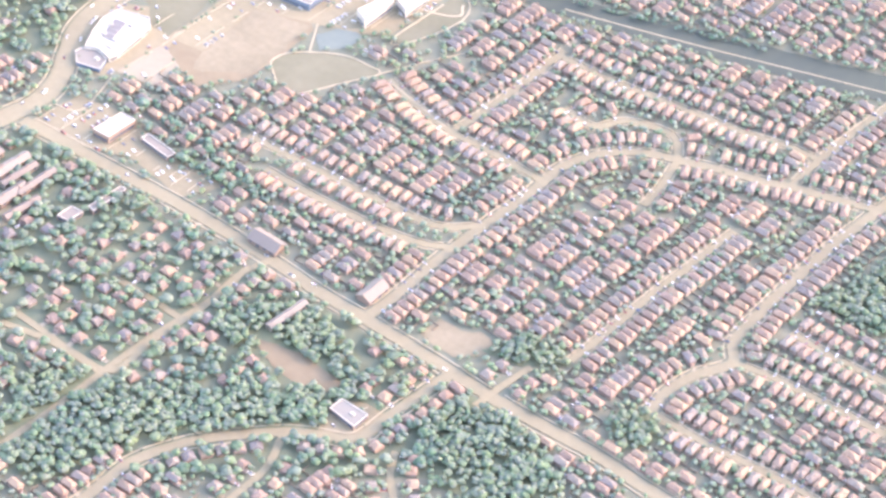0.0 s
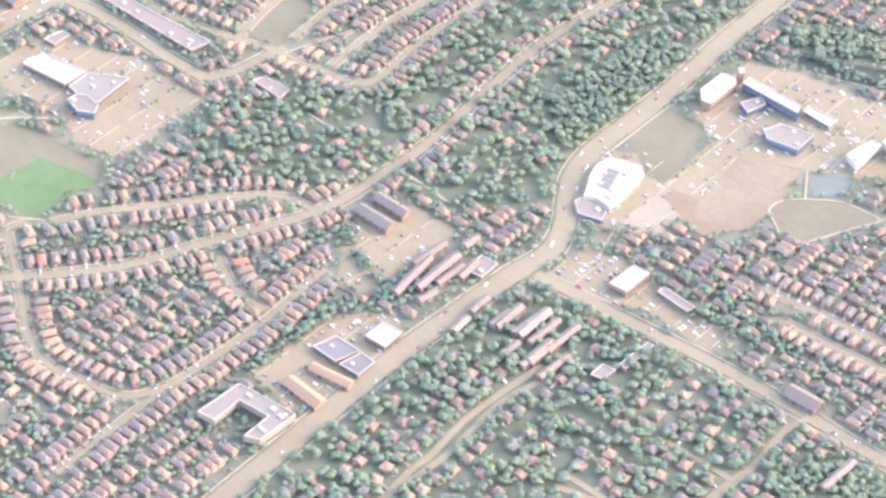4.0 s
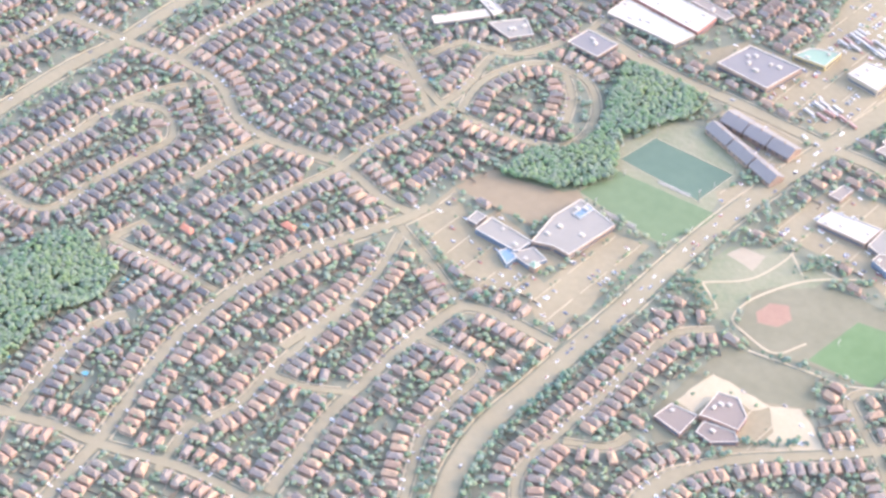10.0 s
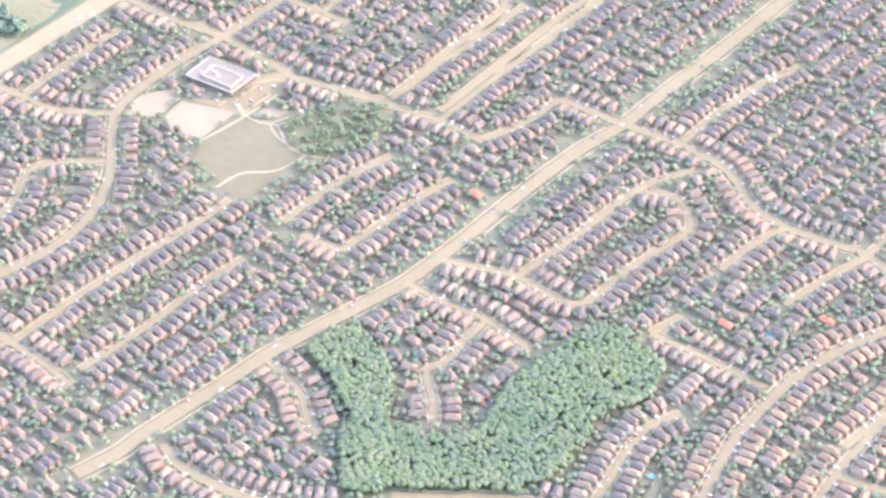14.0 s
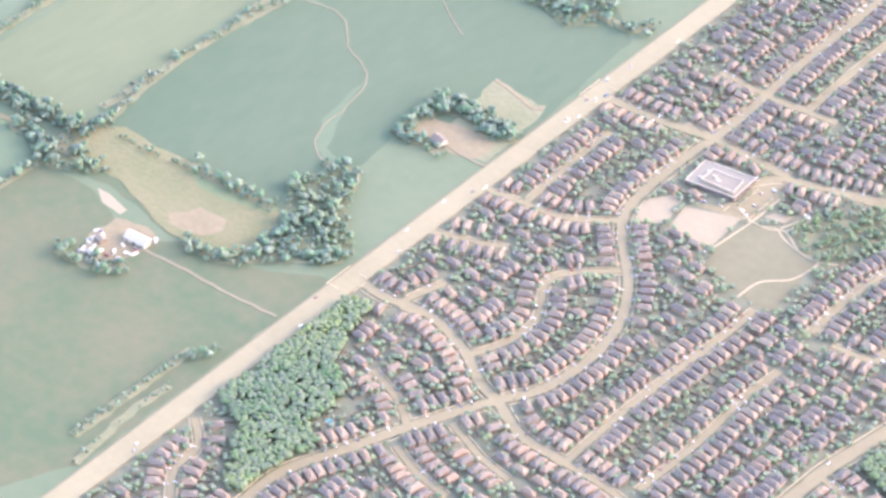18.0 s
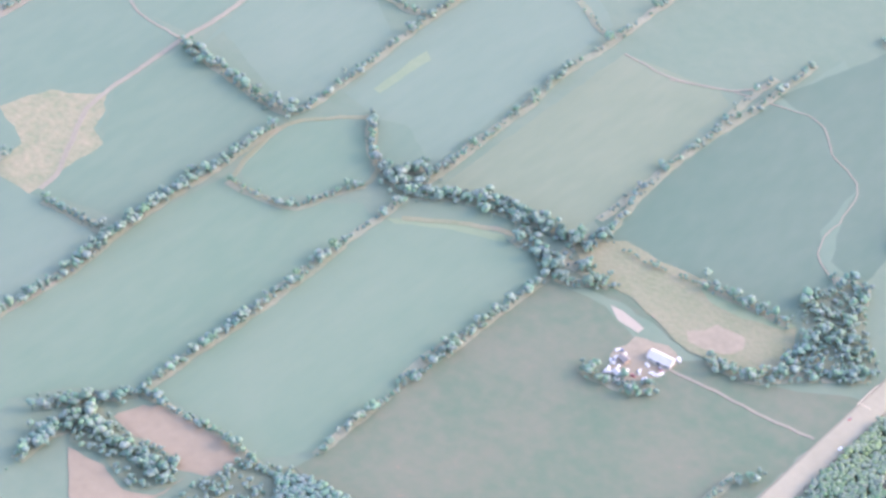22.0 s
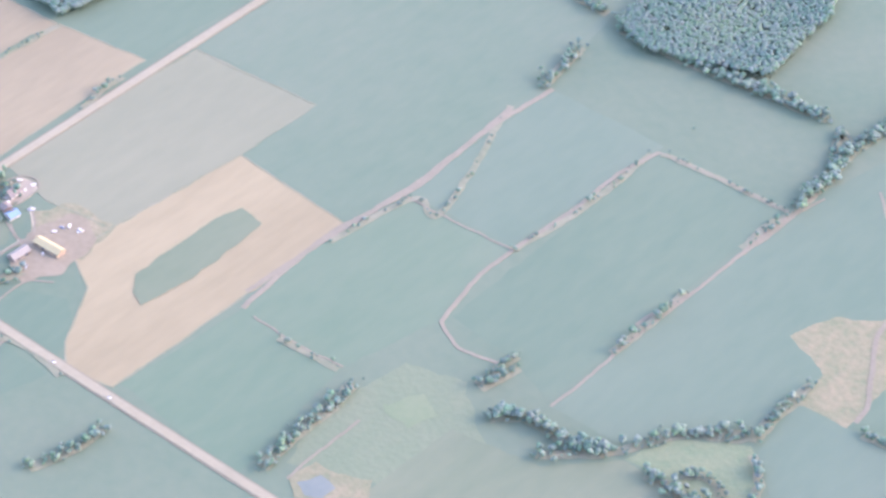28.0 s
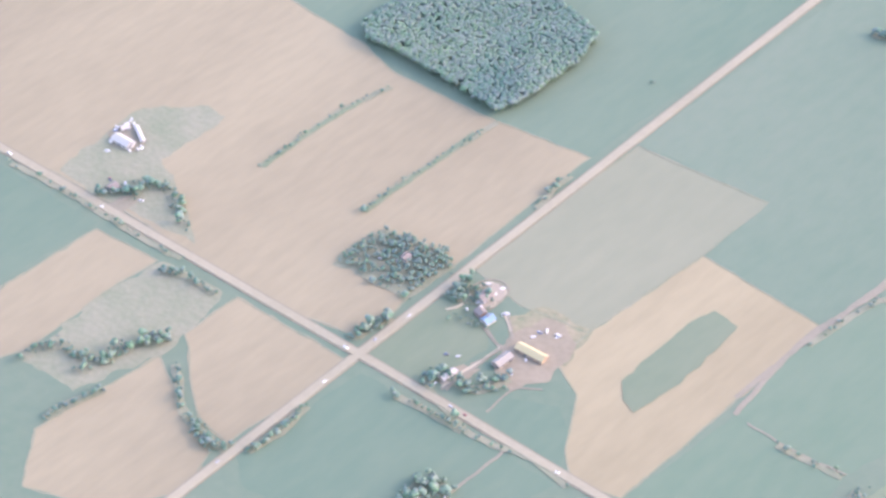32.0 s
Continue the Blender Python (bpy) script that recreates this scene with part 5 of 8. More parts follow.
building('flat', 'cream retirement residence with a white roof edge', 'apartment building', 'cream', 'grey', 3.2, (289.6, 144.1), (290.3, 158.6), (307.8, 160.1), (307.3, 147.4), (303.4, 145.6), (303.2, 154.9), (294.4, 154.2), (294.6, 144.8))
building('flat', 'grey flat-roofed plaza store with roof units', 'store', 'brick', 'darkgrey', 1.6, (293.6, 182.7), (295.4, 189.7), (303.3, 189.7), (301.6, 182.3))
building('flat', 'grey flat-roofed plaza store with a pale edge', 'store', 'cream', 'darkgrey', 1.6, (302.6, 182.4), (304, 189.5), (308.8, 189.2), (309, 182.6))
building('gable', 'tan plaza strip with a pitched clay-coloured roof', 'plaza', 'tanwall', 'clay', 1.5, (298.6, 175.6), (297.5, 178.5), (309.3, 180.1), (310.1, 177.5))
building('gable', 'tan plaza strip with an orange-brown pitched roof', 'plaza', 'tanwall', 'clay', 1.5, (297.5, 167.4), (297.1, 171.2), (308.5, 170.4), (309.3, 166.1))
building('flat', 'store with a bright white flat roof', 'store', 'brick', 'white', 2.0, (301, 194.5), (301.1, 201.6), (307, 202.3), (307.4, 194.8))
building('gable', 'brown brick townhouse row with a dark roof', 'townhouse row', 'brick', 'shingle', 2.0, (267.5, 229.6), (267.6, 233.6), (278.7, 233.5), (278.7, 229.6))
building('gable', 'brown brick townhouse row with a dark roof', 'townhouse row', 'brick', 'shingle', 2.0, (267.7, 236.9), (267.8, 240.3), (278.3, 240.2), (278.6, 236.6))
building('flat', 'brick medical building with a white roof', 'office building', 'brick', 'white', 2.5, (334.6, 253.9), (335.1, 264.3), (339.9, 264.6), (339.8, 254.4))
building('flat', 'long low brick shops with a tan roof', 'shops', 'brick', 'tan', 1.5, (345.1, 261.1), (345.3, 264), (355.9, 263.3), (355.6, 260.3))
building('gable', 'brick townhouse row with a brown roof', 'townhouse row', 'brick', 'shingle', 1.8, (294.8, 212.6), (297, 212.3), (294.8, 229.6), (292.7, 229.8))
building('gable', 'brick townhouse row with a brown roof', 'townhouse row', 'brick', 'shingle', 1.8, (297.6, 218.4), (300, 218.3), (299.5, 235.7), (297.2, 236))
building('flat', 'tan flat-roofed shops on the main street', 'shops', 'brick', 'tan', 1.6, (303.2, 232.5), (302.8, 239.9), (308.2, 240.4), (308.5, 233))
building('gable', 'brick townhouse row with a brown roof', 'townhouse row', 'brick', 'shingle', 1.8, (321.8, 220.8), (324.2, 220.7), (324.1, 231.4), (321.5, 231.8))
building('gable', 'brick townhouse row with a tan roof', 'townhouse row', 'brick', 'tan', 1.8, (327.8, 222.2), (330.3, 222.5), (330.5, 235.2), (327.5, 235.3))
building('gable', 'brick townhouse row with a brown roof', 'townhouse row', 'brick', 'shingle', 1.8, (335.4, 216.3), (338.5, 216.4), (338.4, 226.5), (335.4, 226.2))
building('flat', 'brick shops with a pale framed roof', 'shops', 'brick', 'tan', 1.5, (351.1, 223.8), (351.2, 229.1), (354.9, 229.7), (354.7, 224.4))
building('flat', 'long low shops with a pale roof', 'shops', 'brick', 'tan', 1.5, (354.3, 232.1), (354.7, 243.6), (356.7, 243.7), (356.7, 231.4))
building('flat', 'long strip mall with a tan flat roof', 'strip mall', 'brick', 'tan', 1.8, (155.1, 250), (156.2, 254.9), (190.6, 256.8), (189.5, 249.9))
building('flat', 'end wing of the strip mall', 'strip mall', 'brick', 'tan', 1.5, (154.4, 254.4), (155, 262.5), (158.1, 261.1), (157.6, 254.5))
building('flat', 'supermarket with a bright white flat roof', 'supermarket', 'brick', 'white', 2.0, (160.5, 212.4), (161.2, 219.4), (175.5, 222.3), (175.5, 214))
building('flat', 'grey-green flat-roofed supermarket annex', 'supermarket', 'brick', 'greyroof', 1.7, (176.2, 214.4), (175.9, 222.5), (185.8, 228.8), (187.2, 214.4), (180.7, 213.4))
building('flat', 'dark glazed office with a curved brown roof', 'office building', 'glass', 'tan', 2.5, (180.9, 209.2), (180.9, 212.6), (183.5, 214.4), (188.6, 213.3), (190.4, 210.1), (186.3, 207.7))
building('flat', 'small flat-roofed bank in the car park', 'bank', 'brick', 'tan', 1.2, (156.1, 225), (156.8, 231.5), (160, 231.8), (160, 225.3))
building('flat', 'small flat-roofed shop beside the trees', 'shop', 'brick', 'tan', 1.3, (210.4, 252.4), (211.6, 256.4), (220.6, 256.9), (221.2, 252))
building('flat', 'school wing with a brown roof and red brick walls', 'school', 'redbrick', 'brownroof', 1.5, (172.9, 121.4), (173.4, 128), (181, 129.2), (181.7, 120.4))
building('flat', 'school hall with a brown roof and red brick walls', 'school', 'redbrick', 'brownroof', 2.0, (181.4, 128.9), (180.1, 139.2), (185.2, 141.1), (190.9, 136.9), (191.9, 131.3), (183.6, 129.8))
building('flat', 'school front with a brown roof', 'school', 'redbrick', 'brownroof', 1.4, (184.1, 124), (183.3, 128.6), (191.4, 131), (194.2, 128.5), (189.1, 123.5))
building('flat', 'high school wing with a grey roof', 'high school', 'glass', 'greyroof', 1.8, (94.5, 145.6), (94.6, 152.5), (108.9, 152.3), (108.3, 145.9))
building('flat', 'high school hall with a grey roof and roof units', 'high school', 'brick', 'greyroof', 2.1, (108.9, 151.8), (106.6, 164.6), (107.8, 175.1), (121.3, 172.9), (119.7, 154.4), (114.3, 154.4))
building('flat', 'blue-fronted high school entrance', 'high school', 'blue', 'blueroof', 1.5, (104.3, 143.2), (106, 146.8), (109.8, 144.6), (109.4, 140.4))
building('flat', 'blue-roofed high school corner', 'high school', 'blue', 'blueroof', 2.2, (110, 168.4), (110.6, 175), (113.2, 174.2), (112.7, 168.3))
building('flat', 'large brick warehouse with a dark roof', 'warehouse', 'brick', 'darkgrey', 2.5, (99.5, 250.6), (101.7, 264.1), (119, 265.9), (116.9, 250.8))
building('flat', 'yellow-walled depot with a green roof', 'depot', 'yellowwall', 'greenroof', 2.0, (113.1, 269.8), (114.8, 276), (122.8, 280.8), (123.1, 271.9))
building('flat', 'cream warehouse with a pale roof', 'warehouse', 'cream', 'white', 2.5, (130.1, 273), (131.1, 281.6), (141, 283.7), (140.9, 272.4))
building('flat', 'pale school wing with a white roof', 'school', 'cream', 'white', 1.8, (19.9, 230.8), (21.7, 233.3), (38.8, 227.4), (38, 223.4))
building('flat', 'white-roofed school wing above the lawn', 'school', 'cream', 'white', 1.8, (25, 210.4), (34.2, 224.2), (37.3, 222.7), (27.8, 208.3))
building('flat', 'brick school hall with a grey roof', 'school', 'brick', 'greyroof', 1.8, (38.7, 219.6), (45.7, 229.2), (52.2, 224.5), (47.9, 218.1))
building('flat', 'brick apartment block with a dark roof', 'apartment block', 'brick', 'darkgrey', 2.0, (61.5, 228.6), (62.3, 237.5), (73, 237.9), (72.2, 228.8))
building('gable', 'white metal barn on the farmyard', 'barn', 'white', 'white', 1.3, (-237.1, -54), (-236.6, -50.4), (-229.8, -49.7), (-230, -53.1))
building('gable', 'pale farm shed on the yard', 'shed', 'tanwall', 'tan', 1.0, (-242.5, -59.1), (-242.3, -57), (-239.6, -57.7), (-239.8, -59.7))
building('gable', 'low white shed on the farmyard', 'shed', 'white', 'white', 0.9, (-240.4, -64.5), (-240.2, -62.5), (-237.4, -63.6), (-237.9, -65.3))
building('gable', 'grey farmhouse with a pale roof', 'farmhouse', 'white', 'shingle', 1.4, (-202.1, 35.2), (-201.9, 39.2), (-198, 38.4), (-198.1, 34.9))
building('gable', 'long tan barn with a yellow roof', 'barn', 'tanwall', 'yellowroof', 1.4, (-642, -213.3), (-641.7, -209.8), (-631.3, -209.6), (-631.9, -212.8))
building('gable', 'grey metal barn on the farmyard', 'barn', 'grey', 'greyroof', 1.3, (-643.1, -222.8), (-642.9, -216), (-639.7, -216.6), (-640, -222.8))
building('gable', 'old farmhouse with a grey roof', 'farmhouse', 'white', 'shingle', 1.4, (-666.2, -202.4), (-665.8, -197.9), (-662.5, -198.6), (-662.3, -203.3))
building('gable', 'brick farmhouse among the trees', 'farmhouse', 'brick', 'shingle', 1.4, (-662.1, -208), (-661.5, -205.4), (-658.8, -205.9), (-659.1, -208.9))
building('gable', 'white farm workshop by the lane', 'shed', 'white', 'white', 1.0, (-651.6, -237.6), (-650.7, -232.2), (-648.7, -232.5), (-649, -238))
building('gable', 'white farm shed with metal roof', 'shed', 'white', 'white', 1.2, (-808.7, -219.3), (-807.4, -215.8), (-800.7, -215.7), (-801.6, -219.5))
building('gable', 'long white shed on the farmyard', 'shed', 'white', 'white', 1.0, (-807.2, -209.7), (-806.8, -208.5), (-799.5, -212.7), (-799.5, -214.3))
building('gable', 'small white shed on the farmyard', 'shed', 'white', 'white', 0.9, (-811, -212.8), (-809.8, -210.2), (-808, -211), (-809.1, -213.6))
building('gable', 'white bungalow beside the country road', 'bungalow', 'white', 'shingle', 1.2, (-792, -238.5), (-791.7, -235.2), (-788.4, -235.4), (-788.7, -238.7))
building('gable', 'cream barn with a pale roof', 'barn', 'cream', 'white', 1.6, (-630.7, -307.5), (-630, -301.5), (-624.8, -303), (-625.3, -310))
building('gable', 'cream barn with a pale roof', 'barn', 'cream', 'white', 1.5, (-627.1, -311.4), (-626.3, -307.8), (-621, -308.6), (-621.5, -314.3))
building('gable', 'long pale farm store', 'shed', 'cream', 'white', 1.1, (-623.5, -297.6), (-622.6, -296.3), (-616.6, -301.3), (-617.8, -302.9))
building('gable', 'farmhouse with a tan roof', 'farmhouse', 'brick', 'tan', 1.3, (-624, -292.9), (-622.6, -289.3), (-619.8, -289.9), (-620.9, -293.3))
building('gable', 'low white shed on the farm lane', 'shed', 'white', 'white', 0.9, (-624.3, -281.7), (-624.2, -280.4), (-619.5, -280.6), (-619.6, -281.9))
building('gable', 'small grey shed beside the lane', 'shed', 'grey', 'greyroof', 0.9, (-618, -292.7), (-617.4, -291), (-614.2, -292.4), (-615.1, -293.8))
building('flat', 'small school with a white roof edge', 'school', 'brick', 'greyroof', 1.5, (446.7, 221), (446.7, 225.6), (455, 225.9), (455.1, 220.3))
building('gable', 'long white church hall with a tan roof', 'church hall', 'cream', 'tan', 1.5, (416.1, 231.7), (416.7, 244.9), (418.8, 244.7), (418.4, 231.7))
building('gable', 'brown plaza with a pitched roof', 'plaza', 'brick', 'shingle', 1.5, (391.4, 252.3), (391.3, 257.1), (400.3, 257.5), (400.6, 252.4))
building('gable', 'brown brick office with pitched roof', 'office building', 'brick', 'shingle', 1.5, (425.3, 255.7), (425, 263.6), (429.4, 264.1), (429.7, 256))
building('gable', 'small white house inside the scrubby copse', 'house', 'white', 'shingle', 1.2, (-696.4, -203.3), (-696.3, -200.6), (-693.8, -200.7), (-693.8, -203.6))
building('gable', 'blue-roofed pool house on the farm plot', 'pool house', 'white', 'blueroof', 0.9, (-658.6, -210), (-658.2, -206.2), (-654.9, -205.8), (-655.3, -209.5))
building('gable', 'long white poultry shed on the farmyard', 'shed', 'white', 'white', 1.0, (-808.6, -219.9), (-808.5, -217.5), (-800.6, -215.9), (-800.4, -218.1))
building('flat', 'low brick high school annex beside the lane', 'high school', 'brick', 'greyroof', 1.4, (89.9, 147.6), (89.7, 152.1), (93.1, 152.4), (93.2, 147.6))
building('flat', 'low grey high school front block', 'high school', 'glass', 'greyroof', 1.3, (107.2, 145), (110.3, 151.2), (116, 149.6), (114.3, 144.1))
building('gable', 'brick townhouse row with a brown-grey roof', 'townhouse row', 'cream', 'shingle', 1.7, (320.5, 220.5), (320.9, 228.4), (323, 228.3), (322.6, 220.4))
building('gable', 'brick shop row with a pitched tan roof', 'shop row', 'brick', 'tan', 1.7, (326.8, 222.1), (327.3, 231.6), (329.2, 231.6), (328.8, 222))
building('gable', 'brick apartment row with a brown roof', 'apartment row', 'cream', 'brownroof', 1.7, (331.7, 222.4), (332, 234.4), (334, 234.3), (333.7, 222.3))
building('gable', 'brick townhouse row with a brown-grey roof', 'townhouse row', 'brick', 'shingle', 1.7, (336.9, 223), (337.1, 236.1), (339.1, 235.9), (339, 223))
building('gable', 'brick shop row with a pitched tan roof', 'shop row', 'cream', 'tan', 1.7, (335.5, 214.1), (337.1, 227.6), (339.1, 227.5), (337.4, 214.1))
building('gable', 'brick apartment row with a brown roof', 'apartment row', 'brick', 'brownroof', 1.7, (341.4, 214), (342, 225.3), (344.1, 225.3), (343.4, 213.9))
building('gable', 'brick townhouse row with a brown-grey roof', 'townhouse row', 'cream', 'shingle', 1.7, (329.6, 214.4), (329.6, 220.4), (331.6, 220.3), (331.5, 214.3))
building('gable', 'brick shop row with a pitched tan roof', 'shop row', 'brick', 'tan', 1.7, (294.8, 213.9), (293.5, 222.9), (295.6, 222.8), (296.9, 213.8))
building('gable', 'brick apartment row with a brown roof', 'apartment row', 'cream', 'brownroof', 1.7, (300.4, 223.4), (301, 233.3), (302.9, 233.4), (302.4, 223.3))
building('gable', 'brick townhouse row with a brown-grey roof', 'townhouse row', 'brick', 'shingle', 1.7, (291.1, 224.9), (292, 236.9), (293.9, 236.9), (293.2, 224.8))
building('gable', 'brick apartment row with a brown roof', 'apartment row', 'brick', 'brownroof', 1.7, (303.1, 229.2), (302.6, 236.9), (304.7, 236.7), (305.2, 229.1))
building('gable', 'brick townhouse row with a brown-grey roof', 'townhouse row', 'cream', 'shingle', 1.7, (296.2, 239.5), (296.4, 244.8), (298.6, 244.6), (298.5, 239.4))
building('gable', 'brick shop row with a pitched tan roof', 'shop row', 'brick', 'tan', 1.7, (314.9, 212.1), (314.4, 218.5), (316.4, 218.6), (317, 212))
building('gable', 'brick apartment row with a brown roof', 'apartment row', 'cream', 'brownroof', 1.7, (301.2, 214.9), (301.9, 220.9), (304, 220.8), (303.2, 214.8))
building('gable', 'brick townhouse row with a brown-grey roof', 'townhouse row', 'brick', 'shingle', 1.7, (313.6, 221), (313.2, 228.2), (315.3, 228.2), (315.6, 220.9))

building('flat', 'large farm supply hall with a white roof', 'supply hall', 'cream', 'white', 2.2, (-228.9, 122.6), (-228.9, 134.3), (-211.4, 134.3), (-214.1, 124.1))
building('gable', 'pale roadside house among tall trees', 'house', 'cream', 'shingle', 1.3, (-251.5, 113.8), (-251.5, 116.4), (-248.3, 116.4), (-248.3, 113.8))
building('gable', 'pale roadside house among tall trees', 'house', 'cream', 'shingle', 1.3, (-246.1, 112.2), (-246.1, 114.8), (-242.9, 114.8), (-242.9, 112.2))
building('gable', 'pale roadside house among tall trees', 'house', 'cream', 'shingle', 1.3, (-246.5, 117.3), (-246.5, 119.9), (-243.3, 119.9), (-243.3, 117.3))

building('gable', 'dark-roofed brick townhouse row beside the sports fields', 'townhouse row', 'brick', 'darkgrey', 1.9, (114.8, 224.4), (115.3, 229.1), (123.9, 227.0), (123.4, 222.0))
building('gable', 'dark-roofed brick townhouse row beside the sports fields', 'townhouse row', 'brick', 'darkgrey', 1.9, (124.1, 221.8), (124.7, 226.8), (133.3, 224.6), (132.7, 219.4))
building('gable', 'dark-roofed brick townhouse row beside the sports fields', 'townhouse row', 'brick', 'darkgrey', 1.9, (133.4, 219.2), (134.1, 224.4), (142.7, 222.3), (142.0, 216.8))
building('gable', 'dark-roofed brick townhouse row beside the sports fields', 'townhouse row', 'brick', 'darkgrey', 1.9, (115.3, 230.1), (115.8, 237.0), (123.3, 236.6), (122.8, 230.0))
building('gable', 'dark-roofed brick townhouse row beside the sports fields', 'townhouse row', 'brick', 'darkgrey', 1.9, (123.5, 230.0), (123.9, 236.5), (131.4, 236.2), (131.0, 229.8))
building('gable', 'dark-roofed brick townhouse row beside the sports fields', 'townhouse row', 'brick', 'darkgrey', 1.9, (131.7, 229.8), (132.0, 236.1), (139.5, 235.7), (139.2, 229.7))

building('flat', 'low brick school with a grey roof and pale roof edges', 'school', 'brick', 'greyroof', 1.7, (-137.3, 70.4), (-138.2, 81.5), (-122.6, 84.7), (-122.2, 73.6))
building('flat', 'taller grey-roofed hall in the middle of the school', 'school hall', 'cream', 'grey', 2.3, (-133.7, 73.1), (-133.8, 79.1), (-124.3, 80.8), (-123.4, 74.6))

building('flat', 'long factory hall with a white roof', 'factory', 'grey', 'white', 2.2, (61.4, 247.7), (61.3, 257.5), (86.8, 257.2), (85.0, 249.2))
building('flat', 'long white-roofed factory hall with a red wall', 'factory', 'redwall', 'white', 2.4, (61.5, 258.9), (61.0, 268.5), (86.5, 268.6), (86.6, 258.5))
building('flat', 'narrow pale factory annex behind the halls', 'factory', 'cream', 'tan', 1.8, (62.6, 271.2), (63.2, 274.9), (89.6, 273.5), (88.8, 269.6))

# belts of trees along both sides of the curving arterial
for off in (-5.6, -4.4, 4.4, 5.4):
    bend = spline([(170.1, 35.7), (161.9, 48), (153, 61.3), (146.9, 74.7), (143.3, 90.9), (143, 108.2), (142.5, 120)], 1.0)
    HEDGES.append((.75, .75, bend + normals(bend) * off))

# the old village, with its gardens under trees
OLD = [(305.7, 117.9), (315.7, 171.2), (316.5, 231.3), (323.1, 255.2), (350.9, 243.5), (396.5, 245.1), (430.2, 248.1), (462.4, 246.7), (491.5, 233.6), (337.6, 88.1)]
OLD2 = [(217.5, 214.1), (210.6, 234.7), (221.6, 259.8), (240.2, 281.9), (231.2, 333.1), (237.2, 363.2), (283, 401.5), (289.1, 364.3), (293.8, 317.3), (294.8, 290.3), (303.4, 271.9), (294.2, 256.4), (276.6, 249), (259.5, 245.4), (257.6, 233.6), (245.2, 224.7)]

# ---- an occupancy raster of the plan, half a metre a cell ----
X0, Y0, RES = -960.0, -420.0, 0.5
NX, NY = 3300, 2140
road_at = np.zeros((NX, NY), bool)
open_at = np.zeros((NX, NY), bool)
house_at = np.zeros((NX, NY), bool)


def cells(p):
    p = np.asarray(p, float).reshape(-1, 2)
    i = ((p - (X0, Y0)) / RES).astype(int)
    return np.clip(i[:, 0], 0, NX - 1), np.clip(i[:, 1], 0, NY - 1)


def stamp(grid, pts, radius):
    k = int(radius / RES) + 1
    o = np.array([(i, j) for i in range(-k, k + 1) for j in range(-k, k + 1) if i * i + j * j <= (radius / RES) ** 2])
    x, y = cells(pts)
    xs, ys = (x[:, None] + o[:, 0]).ravel(), (y[:, None] + o[:, 1]).ravel()
    grid[np.clip(xs, 0, NX - 1), np.clip(ys, 0, NY - 1)] = True


def stamp_poly(grid, poly, value=True):
    p = np.array(poly)
    (x1, y1), (x2, y2) = p.min(0), p.max(0)
    gx, gy = np.arange(x1, x2, RES), np.arange(y1, y2, RES)
    if not len(gx) or not len(gy):
        return
    q = np.stack(np.meshgrid(gx, gy, indexing="ij"), -1).reshape(-1, 2)
    q = q[inside([tuple(v) for v in poly], q)]
    if len(q):
        grid[cells(q)] = value


for kind, line in ROADS:
    stamp(road_at, line[::1], WIDTH[kind] / 2 + 0.9)
for kind, width, line in TRACKS:
    stamp(open_at, line, width / 2 + 0.4)
for kind, pts in POLYS:
    stamp_poly(open_at, pts)
for b in BUILDINGS:
    stamp_poly(house_at, [(v.x, v.y) for v in b[6]])
    stamp(house_at, [(v.x, v.y) for v in b[6]], 1.0)

# ---- fields, lawns and lots as thin sheets on the ground ----
FIELD_NAMES = {"lot": "parking_lot", "wood": "woodland_floor", "canal": "canal_bank", "pond": "pond", "pitch": "sports_pitch", "turf": "sports_pitch", "turf2": "sports_pitch",
               "diamond": "ball_diamond", "park": "lawn", "sand": "sand_field", "dirt": "bare_ground"}
z = 0.02
for kind, pts in [("village_lawn", OLD), ("village_lawn", OLD2)] + POLYS:
    z += 0.0012
    p = []
    for u, v in zip(pts, pts[1:] + pts[:1]):
        k = max(1, int(math.dist(u, v) / 2.5))
        p += [(u[0] + (v[0] - u[0]) * i / k, u[1] + (v[1] - u[1]) * i / k) for i in range(k)]
    amp = 0.25 if kind in ("lot", "pitch", "turf", "turf2", "sand") else 2.0 if kind in ("tan_rough", "wet_green", "grass_rough", "grass_light", "meadow", "light_spot", "dirt") else 0.9
    p = [(x + amp * noise.noise((x * .2, y * .2, 3.1)), y + amp * noise.noise((x * .2, y * .2, 9.7))) for x, y in p]
    key = PATCH.get(kind, kind)
    bm = bmesh.new()
    bm.faces.new([bm.verts.new((x, y, z)) for x, y in p])
    bmesh.ops.triangulate(bm, faces=bm.faces[:])
    if sum(f.normal.z for f in bm.faces) < 0:
        bmesh.ops.reverse_faces(bm, faces=bm.faces[:])
    me = bpy.data.meshes.new(kind)
    bm.to_mesh(me)
    me.materials.append(M[key])
    tagged(new(FIELD_NAMES.get(kind, "field"), me), "%s on open ground" % M[key].name, "field", kind="structure")

# grassy edges round the crops
z = 0.105
for kind, pts in POLYS[2:]:
    if kind in ("tan", "stubble", "fallow"):
        z += .0002
        ring = np.array(pts + pts[:1], float)
        line = np.vstack([np.linspace(a, b, max(2, int(math.dist(a, b) / 3)), endpoint=False) for a, b in zip(ring, ring[1:])] + [ring[:1]])
        jig = np.array([(noise.noise((x * .15, y * .15, 4.2)), noise.noise((x * .15, y * .15, 8.6))) for x, y in line])
        tagged(ribbon("field_edge", line + jig * .8, .5, z, M["rough"], thick=.08), "narrow rough grass edge round a crop", "field edge", kind="structure")

